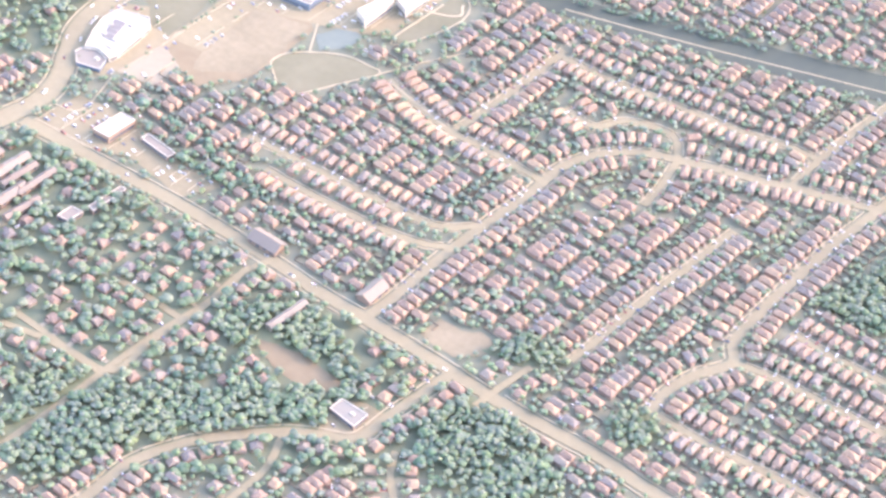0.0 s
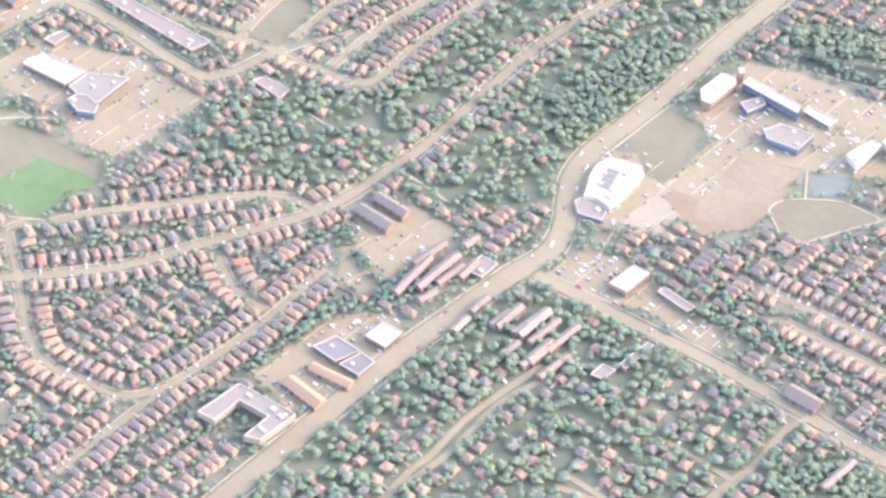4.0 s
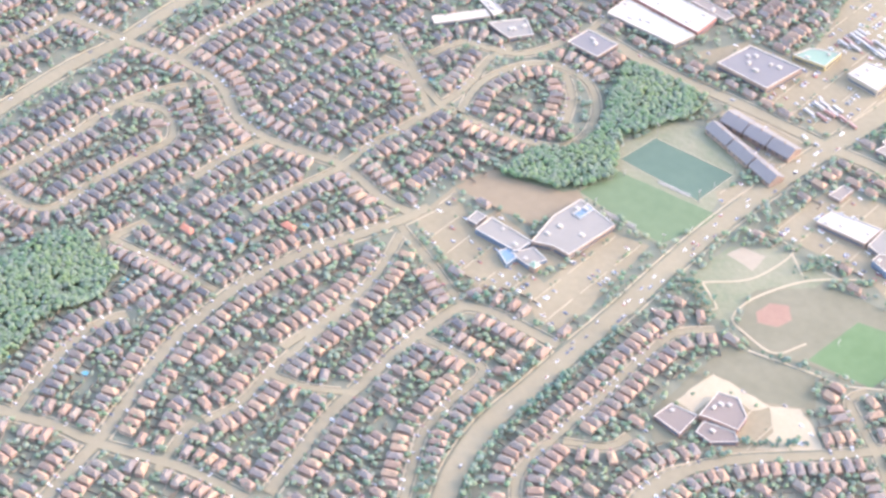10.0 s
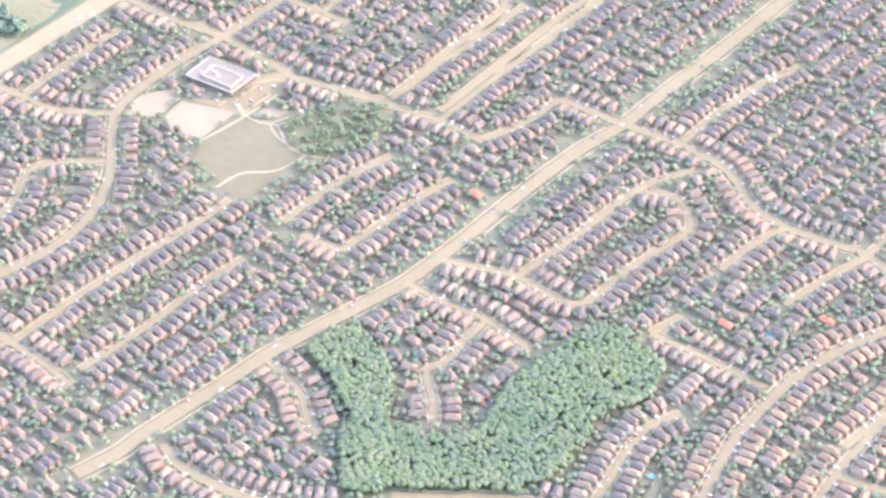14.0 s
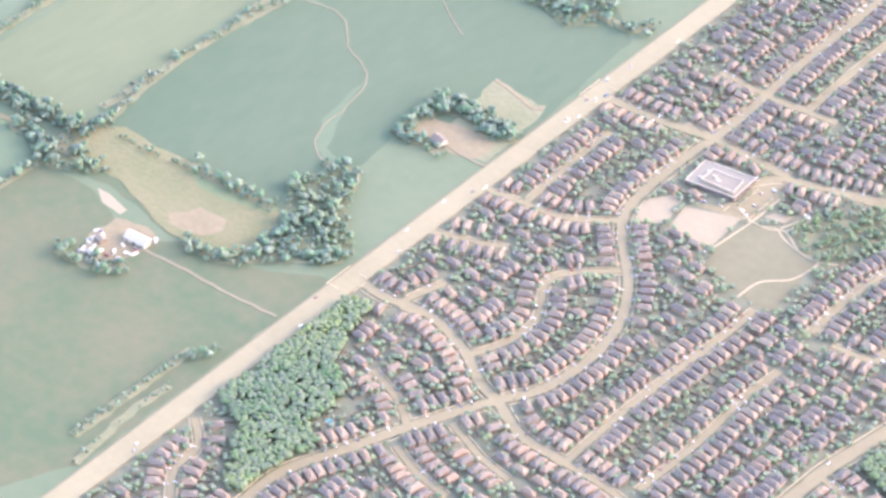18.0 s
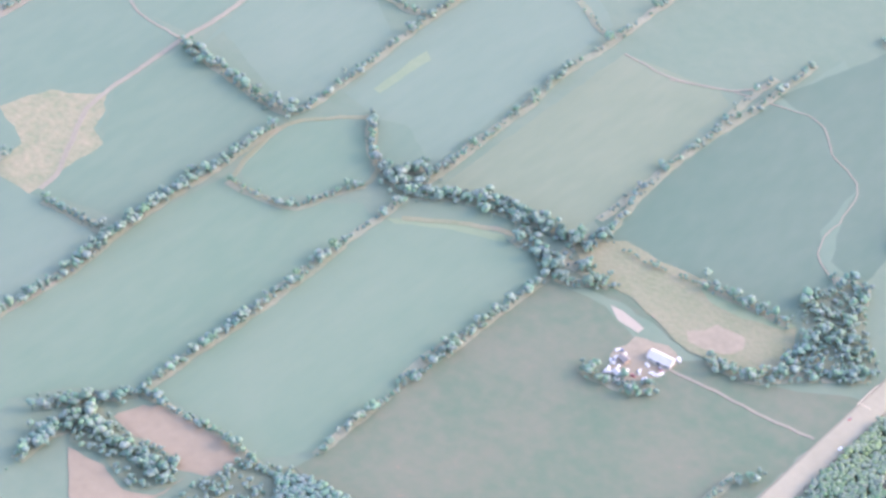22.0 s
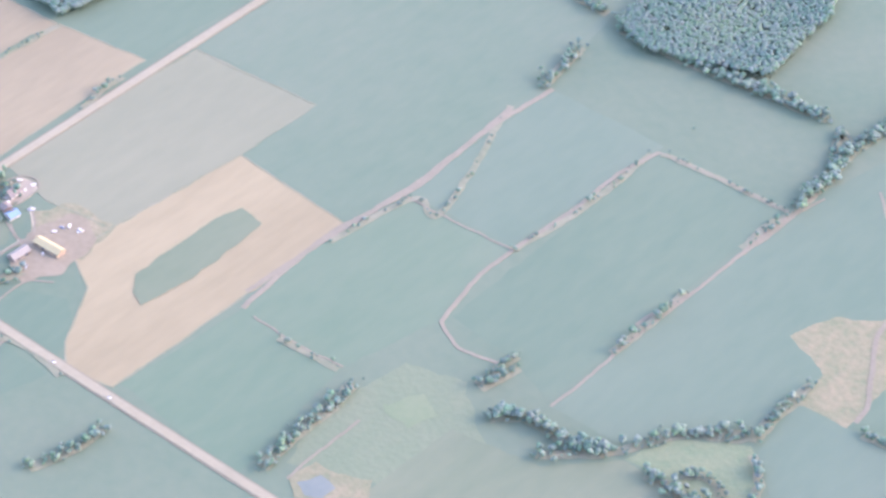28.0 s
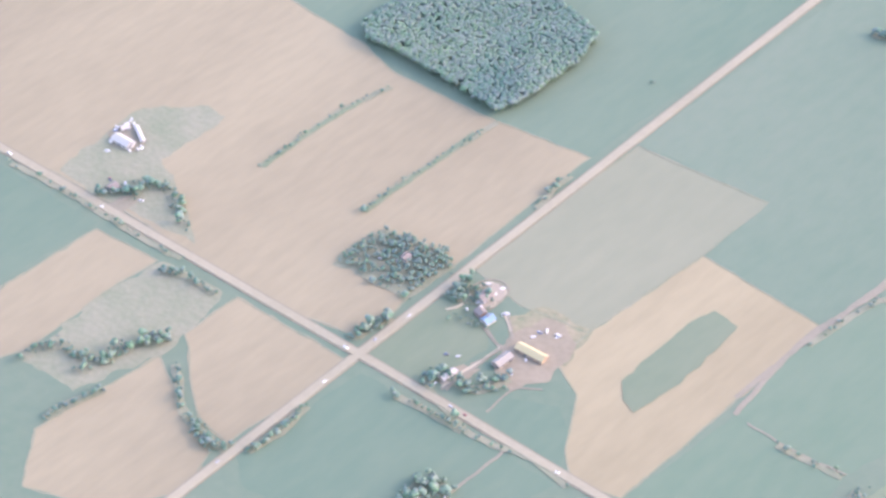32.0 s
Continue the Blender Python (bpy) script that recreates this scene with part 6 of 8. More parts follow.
# ---- roads with raised sidewalks ----
TREE = kdtree.KDTree(sum(len(l) for k, l in ROADS))
OWNER, HALF = [], []
for i, (kind, line) in enumerate(ROADS):
    for q in line:
        TREE.insert((q[0], q[1], 0), len(OWNER))
        OWNER.append(i)
        HALF.append(WIDTH[kind] / 2)
TREE.balance()


def clear(p, mine, margin):
    return all(OWNER[k] == mine or d - HALF[k] > margin for c, k, d in TREE.find_range((p[0], p[1], 0), margin + 5))


ROAD_LABEL = {"main": "wide straight bleached asphalt highway beside the fields", "art": "wide bleached asphalt arterial road", "art2": "straight bleached asphalt through road", "rural": "straight pale country road between fields",
              "col": "pale asphalt collector street between houses", "old": "narrow grey street under trees", "res": "worn grey asphalt residential street"}
z = 0.17
ROAD_Z = []
for i, (kind, line) in enumerate(ROADS):
    z += 0.0013
    ROAD_Z.append(z)
    w = WIDTH[kind]
    tagged(ribbon("road", line, w, z, M[ROADMAT[kind]], thick=0.2), ROAD_LABEL[kind], "road", kind="structure")
    if kind in ("main", "rural"):
        for off in (w / 2 + 0.3, -w / 2 - 0.3):
            tagged(ribbon("road_shoulder", line, 0.6, 0.15, M["gravel"], off), "pale gravel road shoulder", "road shoulder", kind="structure")
    if kind in ("art", "art2", "col", "res"):
        nn = normals(line)
        for side in (-1, 1):
            off = side * (w / 2 + (0.9 if kind != "res" else 0.5))
            run = []
            for j in range(len(line) + 1):
                if j < len(line) and clear(line[j] + nn[j] * off, i, 0.3):
                    run.append(j)
                    continue
                if len(run) > 3:
                    tagged(ribbon("sidewalk", line[run[0]:run[-1] + 1], 0.42, 0.2, M["concrete"], off, thick=0.2), "pale concrete sidewalk along the street", "sidewalk", kind="structure")
                run = []
TRACK_MAT = {"rim": "weeds", "track": "gravel_track", "path": "concrete", "dirtline": "dirt", "grassline": "light"}
z = 0.15
for kind, width, line in TRACKS:
    z += 0.0011
    nm = {"rim": "weedy_rim", "track": "farm_track", "path": "footpath", "dirtline": "dirt_strip", "grassline": "grass_strip"}[kind]
    if kind != "path":
        jig = np.array([noise.noise((x * .3, y * .3, 5.5)) for x, y in line])
        line = line + normals(line) * jig[:, None] * 0.5
    tagged(ribbon(nm, line, width * .7, z, M[TRACK_MAT[kind]], thick=0.15), {"rim": "pale weedy grass rim round a crop", "track": "dry grassy farm track", "path": "pale concrete footpath", "dirtline": "bare dirt strip in the field", "grassline": "green grass strip in the grain"}[kind], nm.replace("_", " "), kind="structure")

# ---- houses: where they stand ----
SUB = [(-176, -150), (-40, -75), (120, 10), (420, 140), (600, 320), (620, 480), (455, 470), (300, 420), (130, 345), (-20, 260), (-176, 185)]
HOUSES = []


sub_at, old_at, old1_at = (np.zeros((NX, NY), bool) for _ in range(3))
stamp_poly(sub_at, SUB)
stamp_poly(old1_at, OLD)
stamp_poly(old_at, OLD)
stamp_poly(old_at, OLD2)


def in_old(p):
    return bool(old_at[cells(p)][0])


UNIT = np.array([(x, y) for x in (-1, -.6, -.2, .2, .6, 1) for y in (-1, -.72, -.43, -.14, .14, .43, .72, 1)])


def box_pts(c, a, w, d, m=0.0):
    u = UNIT * (w / 2 + m, d / 2 + m)
    ca, sa = math.cos(a), math.sin(a)
    return np.stack([c[0] + ca * u[:, 0] - sa * u[:, 1], c[1] + sa * u[:, 0] + ca * u[:, 1]], 1)


def try_house(c, a, kind):
    """Sets a house if its ground is free; front towards the local -y."""
    w, d = (2.05, 4.7) if kind != "old" else (3.2, 3.3)
    q = cells(box_pts(c, a, w, d, 0.06))
    if road_at[q].any() or house_at[q].any() or open_at[q].any():
        return False
    house_at[cells(box_pts(c, a, w, d, 0.1))] = True
    HOUSES.append((c, a, kind, int(rng.integers(3)), rng.uniform(.88, 1.06)))
    return True


for i, (kind, line) in enumerate(ROADS):
    if kind not in ("res", "col", "old"):
        continue
    old = kind == "old"
    lot = 2.42 if not old else 4.8
    seg = np.r_[0, np.cumsum(np.linalg.norm(np.diff(line, axis=0), axis=1))]
    nn = normals(line)
    for side in (-1, 1):
        s = 1.5
        while s < seg[-1] - 1:
            p = np.array([np.interp(s, seg, line[:, 0]), np.interp(s, seg, line[:, 1])])
            n2 = np.array([np.interp(s, seg, nn[:, 0]), np.interp(s, seg, nn[:, 1])]) * side
            c = p + n2 * (WIDTH[kind] / 2 + (3.6 if not old else 3.9) + rng.uniform(-.3, .3))
            s += lot * (rng.uniform(.97, 1.06) if rng.random() > .06 else 1.8) if try_house(c, math.atan2(-n2[0], n2[1]) + rng.uniform(-.05, .05), "old" if old or in_old(c) else "new") else .6
street_houses = len(HOUSES)
sub = np.array(SUB)
(x1, y1), (x2, y2) = sub.min(0), sub.max(0)
for gx in np.arange(x1, x2, 6.3):
    for gy in np.arange(y1, y2, 2.45):
        p = np.array((gx, gy))
        if not sub_at[cells(p)][0]:
            continue
        if in_old(p):
            if rng.random() < (0.55 if old1_at[cells(p)][0] else .2):
                try_house(p + rng.uniform(-1, 1, 2), math.pi / 2 * rng.integers(4), "old")
        else:
            side = 1 if int((gx - x1) / 6.3 + .5) % 2 else -1
            if rng.random() < 0.9:
                try_house(p + rng.uniform(-.12, .12, 2), side * math.pi / 2, "new")
print("houses", street_houses, len(HOUSES))

# ---- houses: their shapes ----
def house_mesh(w, d, h, r, variant):
    """Walls, hipped roof with eaves, front garage wing, its door and a chimney; front towards -y."""
    e = 0.13
    wall = ([(-w / 2, -d / 2, 0), (w / 2, -d / 2, 0), (w / 2, d / 2, 0), (-w / 2, d / 2, 0), (-w / 2, -d / 2, h), (w / 2, -d / 2, h), (w / 2, d / 2, h), (-w / 2, d / 2, h)],
            [(0, 1, 5, 4), (1, 2, 6, 5), (2, 3, 7, 6), (3, 0, 4, 7)])
    a, b = w / 2 + e, d / 2 + e
    k1, k2 = (0.3, 0.42, 0.12)[variant] * d, (0.3, 0.3, 0.36)[variant] * d
    roof = ([(-a, -b, h), (a, -b, h), (a, b, h), (-a, b, h), (0, -b + k1, h + r), (0, b - k2, h + r), (-a, -b, h - .1), (a, -b, h - .1), (a, b, h - .1), (-a, b, h - .1)],
            [(0, 1, 4), (1, 2, 5, 4), (2, 3, 5), (3, 0, 4, 5), (6, 7, 1, 0), (7, 8, 2, 1), (8, 9, 3, 2), (9, 6, 0, 3), (9, 8, 7, 6)])
    if variant != 1:
        x2, y2, zr = (.15, 0, .3)[variant] * a, -b + .42 * d, h + (.7, 0, .82)[variant] * r
        roof[0].extend([(x2, -b, h), ((x2 - a) / 2, -b, zr), (-a, y2, h), (x2, y2, h), ((x2 - a) / 2, y2, zr)])
        roof[1].extend([(0, 10, 11), (10, 13, 14, 11), (12, 0, 11, 14)])
    gx, gw, gd, gh = (-w * .2, w * .55, .8, h * .52)
    x1, x2, y1, y2 = gx - gw / 2, gx + gw / 2, -d / 2 - gd, -d / 2 - .003
    gar = ([(x1, y1, 0), (x2, y1, 0), (x2, y2, 0), (x1, y2, 0), (x1, y1, gh), (x2, y1, gh), (x2, y2, gh), (x1, y2, gh), (gx, y1, gh + .42), (gx, y2, gh + .42)],
           [(0, 1, 5, 8, 4), (1, 2, 6, 5), (3, 0, 4, 7), (4, 8, 9, 7), (5, 6, 9, 8)])
    x1, x2, z2, y = x1 + .1, x2 - .1, gh * .85, y1 - .03
    door = ([(x1, y, .03), (x2, y, .03), (x2, y, z2), (x1, y, z2), (x1, y1 + .02, .03), (x2, y1 + .02, .03), (x2, y1 + .02, z2), (x1, y1 + .02, z2)],
            [(0, 1, 2, 3), (1, 5, 6, 2), (4, 0, 3, 7), (3, 2, 6, 7)])
    cx, cy, c0, c1, q = w * .3, d * .12, h + r * .1, h + r + .12, .1
    chim = ([(cx - q, cy - q, c0), (cx + q, cy - q, c0), (cx + q, cy + q, c0), (cx - q, cy + q, c0), (cx - q, cy - q, c1), (cx + q, cy - q, c1), (cx + q, cy + q, c1), (cx - q, cy + q, c1)],
            [(0, 1, 5, 4), (1, 2, 6, 5), (2, 3, 7, 6), (3, 0, 4, 7), (4, 5, 6, 7)])
    return wall, roof, gar, door, chim


PARTS = ("wall", "roof", "garage", "garage_door", "chimney")
SIZES = {"new": (2.02, 3.8, 1.35, .8), "old": (2.9, 2.5, 1.05, .8)}
proto = {}
for kind in SIZES:
    for var in range(3):
        ms = []
        for nm, (v, f), m in zip(PARTS, house_mesh(*SIZES[kind], var), (wall_m, ROOFS["cool", 0], wall_m, M["door"], wall_m)):
            me = bpy.data.meshes.new(nm)
            me.from_pydata(v, [], f)
            me.materials.append(m)
            ms.append(me)
        proto[kind, var] = ms


@functools.cache
def roof_copy(me, mat):
    me = me.copy()
    me.materials.clear()
    me.materials.append(mat)
    return me


def house_thing(name, label, category, group, c, a, kind, var, red=False):
    root = new(name)
    root.matrix_world = pose(c[0], c[1], 0, 0, 0, math.degrees(a))
    made = {}
    for nm, me in zip(PARTS, proto[kind, var]):
        if nm == "roof" and (red or district(c[0]) == "warm"):
            me = roof_copy(me, M["clay_roof"] if red else ROOFS["warm", 0])
        ob = made[nm] = new(nm, me)
        ob.parent = made["garage"] if nm == "garage_door" else made["roof"] if nm == "chimney" else root
    return tagged(root, label, category, group)


REDS = [(53.8, 111.2), (185.1, 84), (258.3, 194), (221.9, 82.2), (221.1, 157.4), (-38.6, 90.8), (35.3, 92.4)]
spots = np.array([h[0] for h in HOUSES])
red = {int(np.argmin(np.hypot(*(spots - q).T))) for q in REDS}
ESTATES = [("detached_house", (-182, -78), 220, "narrow two-storey brick house with a hip roof", "houses of the western estate"),
           ("suburban_house", (95, 215), 220, "brown-roofed brick house with a front garage", "houses round the sports park")]
joined, count = {}, {}
for i, (c, a, kind, var, sc) in enumerate(HOUSES):
    name = None
    if kind == "old" and count.get("bungalow", 0) < 100 and c[1] < 330:
        name, label, cat, group = "bungalow", "low brick bungalow with a grey-brown roof among trees", "bungalow", "bungalows of the old village"
    elif i in red:
        name, label, cat, group = "house", "brick house with an orange-red tiled roof", "house", ""
    elif kind == "new":
        for nm, (p, q), most, lb, gr in ESTATES:
            if p < c[0] < q and c[1] < (110 if nm == "detached_house" else 235) and count.get(nm, 0) < most:
                name, label, cat, group = nm, lb, "house", gr
    if name:
        count[name] = count.get(name, 0) + 1
        house_thing(name, label, cat, group, c, a, kind, var, i in red)
    else:
        joined.setdefault(int((c[0] + 200) // 130), []).append((c, a, kind, var, sc))
print(count, {k: len(v) for k, v in joined.items()})
for k in sorted(joined):
    V, F, I, base = [], [], [], 0
    for c, a, kind, var, sc in joined[k]:
        w, d, h, r = SIZES[kind]
        ca, sa = math.cos(a), math.sin(a)
        for (v, f), mi in zip(house_mesh(w * sc, d * sc, h, r * rng.uniform(.85, 1.2), var), (0, 1, 0, 2, 0)):
            v = np.array(v)
            V.append(np.stack([c[0] + ca * v[:, 0] - sa * v[:, 1], c[1] + sa * v[:, 0] + ca * v[:, 1], v[:, 2]], 1))
            F += [tuple(base + n for n in q) for q in f]
            I += [mi] * len(f)
            base += len(v)
    tagged(mesh_object("houses", np.vstack(V), F, [wall_j, ROOFS[district(k * 130 - 135), 1], M["door_j"]], idx=I), "rows of brick houses with brown hip roofs", "houses", kind="stuff")

# driveways from garage to street, and back-yard fences
V, F = [], []
for c, a, kind, var, sc in HOUSES:
    w, d, h, r = SIZES[kind]
    ca, sa = math.cos(a), math.sin(a)
    k = len(V)
    zz = 0.145 + rng.uniform(0, .004)
    for x, y in ((-w * .2 - .55, -d / 2 - .85), (-w * .2 + .55, -d / 2 - .85), (-w * .2 + .62, -d / 2 - 2.3), (-w * .2 - .62, -d / 2 - 2.3)):
        V.append((c[0] + ca * x - sa * y, c[1] + sa * x + ca * y, zz))
    F.append((k + 3, k + 2, k + 1, k))
tagged(mesh_object("driveways", V, F, [M["drive"]]), "pale asphalt driveways in front of the garages", "driveways", kind="stuff")
V, F = [], []
for c, a, kind, var, sc in HOUSES:
    if kind != "new":
        continue
    w, d, h, r = SIZES[kind]
    ca, sa = math.cos(a), math.sin(a)
    for (xa, ya), (xb, yb) in (((-w / 2 - .2, d / 2), (-w / 2 - .2, d / 2 + 3.4)), ((-w / 2 - .2, d / 2 + 3.4), (w / 2 + .2, d / 2 + 3.4))):
        k = len(V)
        tx, ty = (0.03, 0) if xa == xb else (0, 0.03)
        q = [(xa - tx, ya - ty), (xb - tx, yb - ty), (xb + tx, yb + ty), (xa + tx, ya + ty)]
        g = [(c[0] + ca * x - sa * y, c[1] + sa * x + ca * y) for x, y in q]
        if road_at[cells(g)].any() or house_at[cells(g)].all():
            continue
        V += [(x, y, 0) for x, y in g] + [(x, y, .5) for x, y in g]
        F += [(k, k + 1, k + 5, k + 4), (k + 2, k + 3, k + 7, k + 6), (k + 4, k + 5, k + 6, k + 7)]
tagged(mesh_object("yard_fences", V, F, [M["fence"]]), "weathered wooden back-yard fences", "fences", kind="stuff")

# ---- larger buildings ----
def part(name, verts, faces, mat, parent, label=""):
    ob = mesh_object(name, verts, faces, [mat], parent)
    return tagged(ob, label) if label else ob


def prism(pts, z1, z2, cap=True):
    n = len(pts)
    v = [(x, y, z1) for x, y in pts] + [(x, y, z2) for x, y in pts]
    f = [(i, (i + 1) % n, n + (i + 1) % n, n + i) for i in range(n)]
    return v, f + ([tuple(range(n, 2 * n))] if cap else [])


def inset(pts, t):
    out = []
    n = len(pts)
    for i in range(n):
        p, q, s = (np.array(pts[k % n]) for k in (i - 1, i, i + 1))
        a, b = (q - p) / np.linalg.norm(q - p), (s - q) / np.linalg.norm(s - q)
        na, nb = np.array((-a[1], a[0])), np.array((-b[1], b[0]))
        m = na + nb
        out.append(tuple(q + m * t / max(.35, m @ na)))
    return out


def flat_building(label, category, wall, roof, h, pts):
    p = [(v.x, v.y) for v in pts]
    if sum(a[0] * b[1] - b[0] * a[1] for a, b in zip(p, p[1:] + p[:1])) < 0:
        p = p[::-1]
    c = np.mean(p, 0)
    root = new(category.replace(" ", "_"))
    root.location = (*c, 0)
    p = [tuple(np.array(q) - c) for q in p]
    part("wall", *prism(p, 0, h, cap=False), B[wall], root)
    inner = inset(p, .22)
    n = len(p)
    part("roof", [(x, y, h - .18) for x, y in inner], [tuple(range(n))], B[roof], root)
    rim = [(x, y, h) for x, y in p] + [(x, y, h + .12) for x, y in p] + [(x, y, h + .12) for x, y in inner] + [(x, y, h - .18) for x, y in inner]
    f = [(k * n + i, k * n + (i + 1) % n, (k + 1) * n + (i + 1) % n, (k + 1) * n + i) for k in range(3) for i in range(n)]
    part("parapet", rim, f, B["edge"], root, "pale roof edge")
    # rows of windows on each longer wall, storey by storey
    for i in range(n):
        a, b = np.array(p[i]), np.array(p[(i + 1) % n])
        L = np.linalg.norm(b - a)
        if L < 3:
            continue
        u = (b - a) / L
        o = np.array((u[1], -u[0])) * .03
        for s in range(max(1, int(h / 1.7))):
            z1 = .5 + s * 1.55
            if z1 + .75 > h - .15:
                continue
            q1, q2 = a + u * .5 + o, b - u * .5 + o
            part("window_band", [(*q1, z1), (*q2, z1), (*q2, z1 + .7), (*q1, z1 + .7)], [(0, 1, 2, 3)], B["pane"], root, "dark band of windows")
    # roof units
    q = np.array(p)
    tries = 0
    made = 0
    while made < min(9, int(np.ptp(q[:, 0]) * np.ptp(q[:, 1]) / 45)) and tries < 60:
        tries += 1
        x, y = rng.uniform(q.min(0), q.max(0))
        s, t = rng.uniform(.35, .8), rng.uniform(.3, .6)
        ring = [(x - s, y - t), (x + s, y - t), (x + s, y + t), (x - s, y + t)]
        if inside(inset(p, .8), ring).all():
            part("roof_unit", *prism(ring, h - .18, h + rng.uniform(.2, .5)), B["white"], root, "pale metal roof unit")
            made += 1
    return tagged(root, label, category)


def gable_building(label, category, wall, roof, h, pts):
    p = [np.array((v.x, v.y)) for v in pts]
    c = sum(p) / 4
    e1, e2 = p[1] - p[0] + p[2] - p[3], p[3] - p[0] + p[2] - p[1]
    if np.linalg.norm(e1) < np.linalg.norm(e2):
        e1, e2 = e2, e1
    L, W = np.linalg.norm(e1) / 2, np.linalg.norm(e2) / 2
    a = math.atan2(e1[1], e1[0])
    root = new(category.replace(" ", "_"))
    root.matrix_world = pose(c[0], c[1], 0, 0, 0, math.degrees(a))
    l, w, e = L / 2, W / 2, .18
    r = min(W * .32, 1.6)
    v, f = prism([(-l, -w), (l, -w), (l, w), (-l, w)], 0, h, cap=False)
    v += [(-l, 0, h + r - .08), (l, 0, h + r - .08)]
    part("wall", v, f + [(4, 7, 8), (5, 9, 6)], B[wall], root)
    v = []
    for x in (-l - e, l + e):
        v += [(x, -w - e, h - .12), (x, -w - e, h), (x, 0, h + r), (x, w + e, h), (x, w + e, h - .12), (x, 0, h + r - .12)]
    f = [(i, 6 + i, 6 + (i + 1) % 6, (i + 1) % 6) for i in range(6)] + [(0, 1, 2, 5), (5, 2, 3, 4), (6, 11, 8, 7), (11, 10, 9, 8)]
    part("roof", v, f, B[roof], root)
    k = max(1, int(L / 2.2))
    for s in (-1, 1):
        for j in range(k):
            x = -l + L * (j + .5) / k
            y = s * (w + .03)
            z1, z2, g = (.03, min(1.5, h * .75), .55) if "row" not in category and j % 3 == 1 else (h * .45, h * .75, .4)
            part("door" if z1 < .1 else "window", [(x - g, y, z1), (x + g, y, z1), (x + g, y, z2), (x - g, y, z2)], [(0, 1, 2, 3) if s < 0 else (3, 2, 1, 0)], B["pane"], root)
    if "row" in category or "house" in category:
        for j in range(max(1, int(L / 5))):
            x = -l + L * (j + .5) / max(1, int(L / 5))
            part("chimney", *prism([(x - .2, -.2), (x + .2, -.2), (x + .2, .2), (x - .2, .2)], h, h + r + .4), B["brick"], root)
    return tagged(root, label, category)


for form, label, cat, wall, roof, h, pts in BUILDINGS:
    (flat_building if form == "flat" or len(pts) != 4 else gable_building)(label, cat, wall, roof, h, pts)

# ---- trees ----
AREA = [(442.4, 550), (606.2, 282.2), (506.5, 175.4), (387.2, 117.7), (319.7, 91.5), (92.5, -33.5), (-105.1, -130.4), (-349.3, -243.1), (-511.8, -288.5), (-586.9, -312.1), (-711.7, -404.2), (-992.8, -152.9), (-835, -18.2), (-585.2, 37), (-326.4, 134.2), (-122.6, 224.3), (107.4, 350.4)]


def crown_arrays(seed, clumps=10, flakes=14):
    """A crown one metre in radius: uneven clumps set round a dome, with loose leaf sprays between them."""
    g = np.random.default_rng(seed)
    t = (1 + 5 ** .5) / 2
    ico = np.array([(-1, t, 0), (1, t, 0), (-1, -t, 0), (1, -t, 0), (0, -1, t), (0, 1, t), (0, -1, -t), (0, 1, -t), (t, 0, -1), (t, 0, 1), (-t, 0, -1), (-t, 0, 1)]) / (1 + t * t) ** .5
    fi = np.array([(0, 11, 5), (0, 5, 1), (0, 1, 7), (0, 7, 10), (0, 10, 11), (1, 5, 9), (5, 11, 4), (11, 10, 2), (10, 7, 6), (7, 1, 8), (3, 9, 4), (3, 4, 2), (3, 2, 6), (3, 6, 8), (3, 8, 9), (4, 9, 5), (2, 4, 11), (6, 2, 10), (8, 6, 7), (9, 8, 1)])
    V, F, n = [], [], 0
    for i in range(clumps):
        th, u = g.uniform(0, 6.28), g.uniform(-.35, 1)
        rr = .5 * (1 - .3 * u * u)
        c = np.array((rr * math.cos(th), rr * math.sin(th), .55 * u)) if i else np.array((0, 0, .12))
        s = g.uniform(.3, .5) * (1.15 if clumps < 8 else 1) if i else (.68 if clumps < 8 else .55)
        V.append(c + ico * s * g.uniform(.82, 1.18, (12, 1)) * (1, 1, .8))
        F.append(fi + n)
        n += 12
    for i in range(flakes):
        d = g.normal(size=3)
        d /= np.linalg.norm(d)
        c = d * (.85, .85, .75) * g.uniform(.8, 1.12)
        a, b = g.normal(size=3), g.normal(size=3)
        a, b = a / np.linalg.norm(a) * .2, b / np.linalg.norm(b) * .16
        V.append(np.array([c - a, c + b, c + a, c - b]))
        F.append(np.array([(0, 1, 2), (0, 2, 3)]) + n)
        n += 4
    return np.vstack(V), np.vstack(F)


CROWNS = [crown_arrays(50 + i, 4, 4) for i in range(8)]
SMALL = [crown_arrays(80 + i, 2, 2) for i in range(8)]
BIG = [crown_arrays(50 + i, 9, 12) for i in range(4)]


def trunk_arrays():
    """A tapered trunk with three limbs; height one, radius about a tenth."""
    V, F = [], []
    def limb(a, b, r1, r2):
        n = len(V)
        for p, r in ((a, r1), (b, r2)):
            V.extend([(p[0] + r * math.cos(k * 1.257), p[1] + r * math.sin(k * 1.257), p[2]) for k in range(5)])
        F.extend([(n + k, n + (k + 1) % 5, n + 5 + (k + 1) % 5, n + 5 + k) for k in range(5)])
    limb((0, 0, 0), (0, 0, .6), .09, .06)
    for k in range(3):
        limb((0, 0, .5), (.28 * math.cos(k * 2.1), .28 * math.sin(k * 2.1), .95), .05, .02)
    return V, F


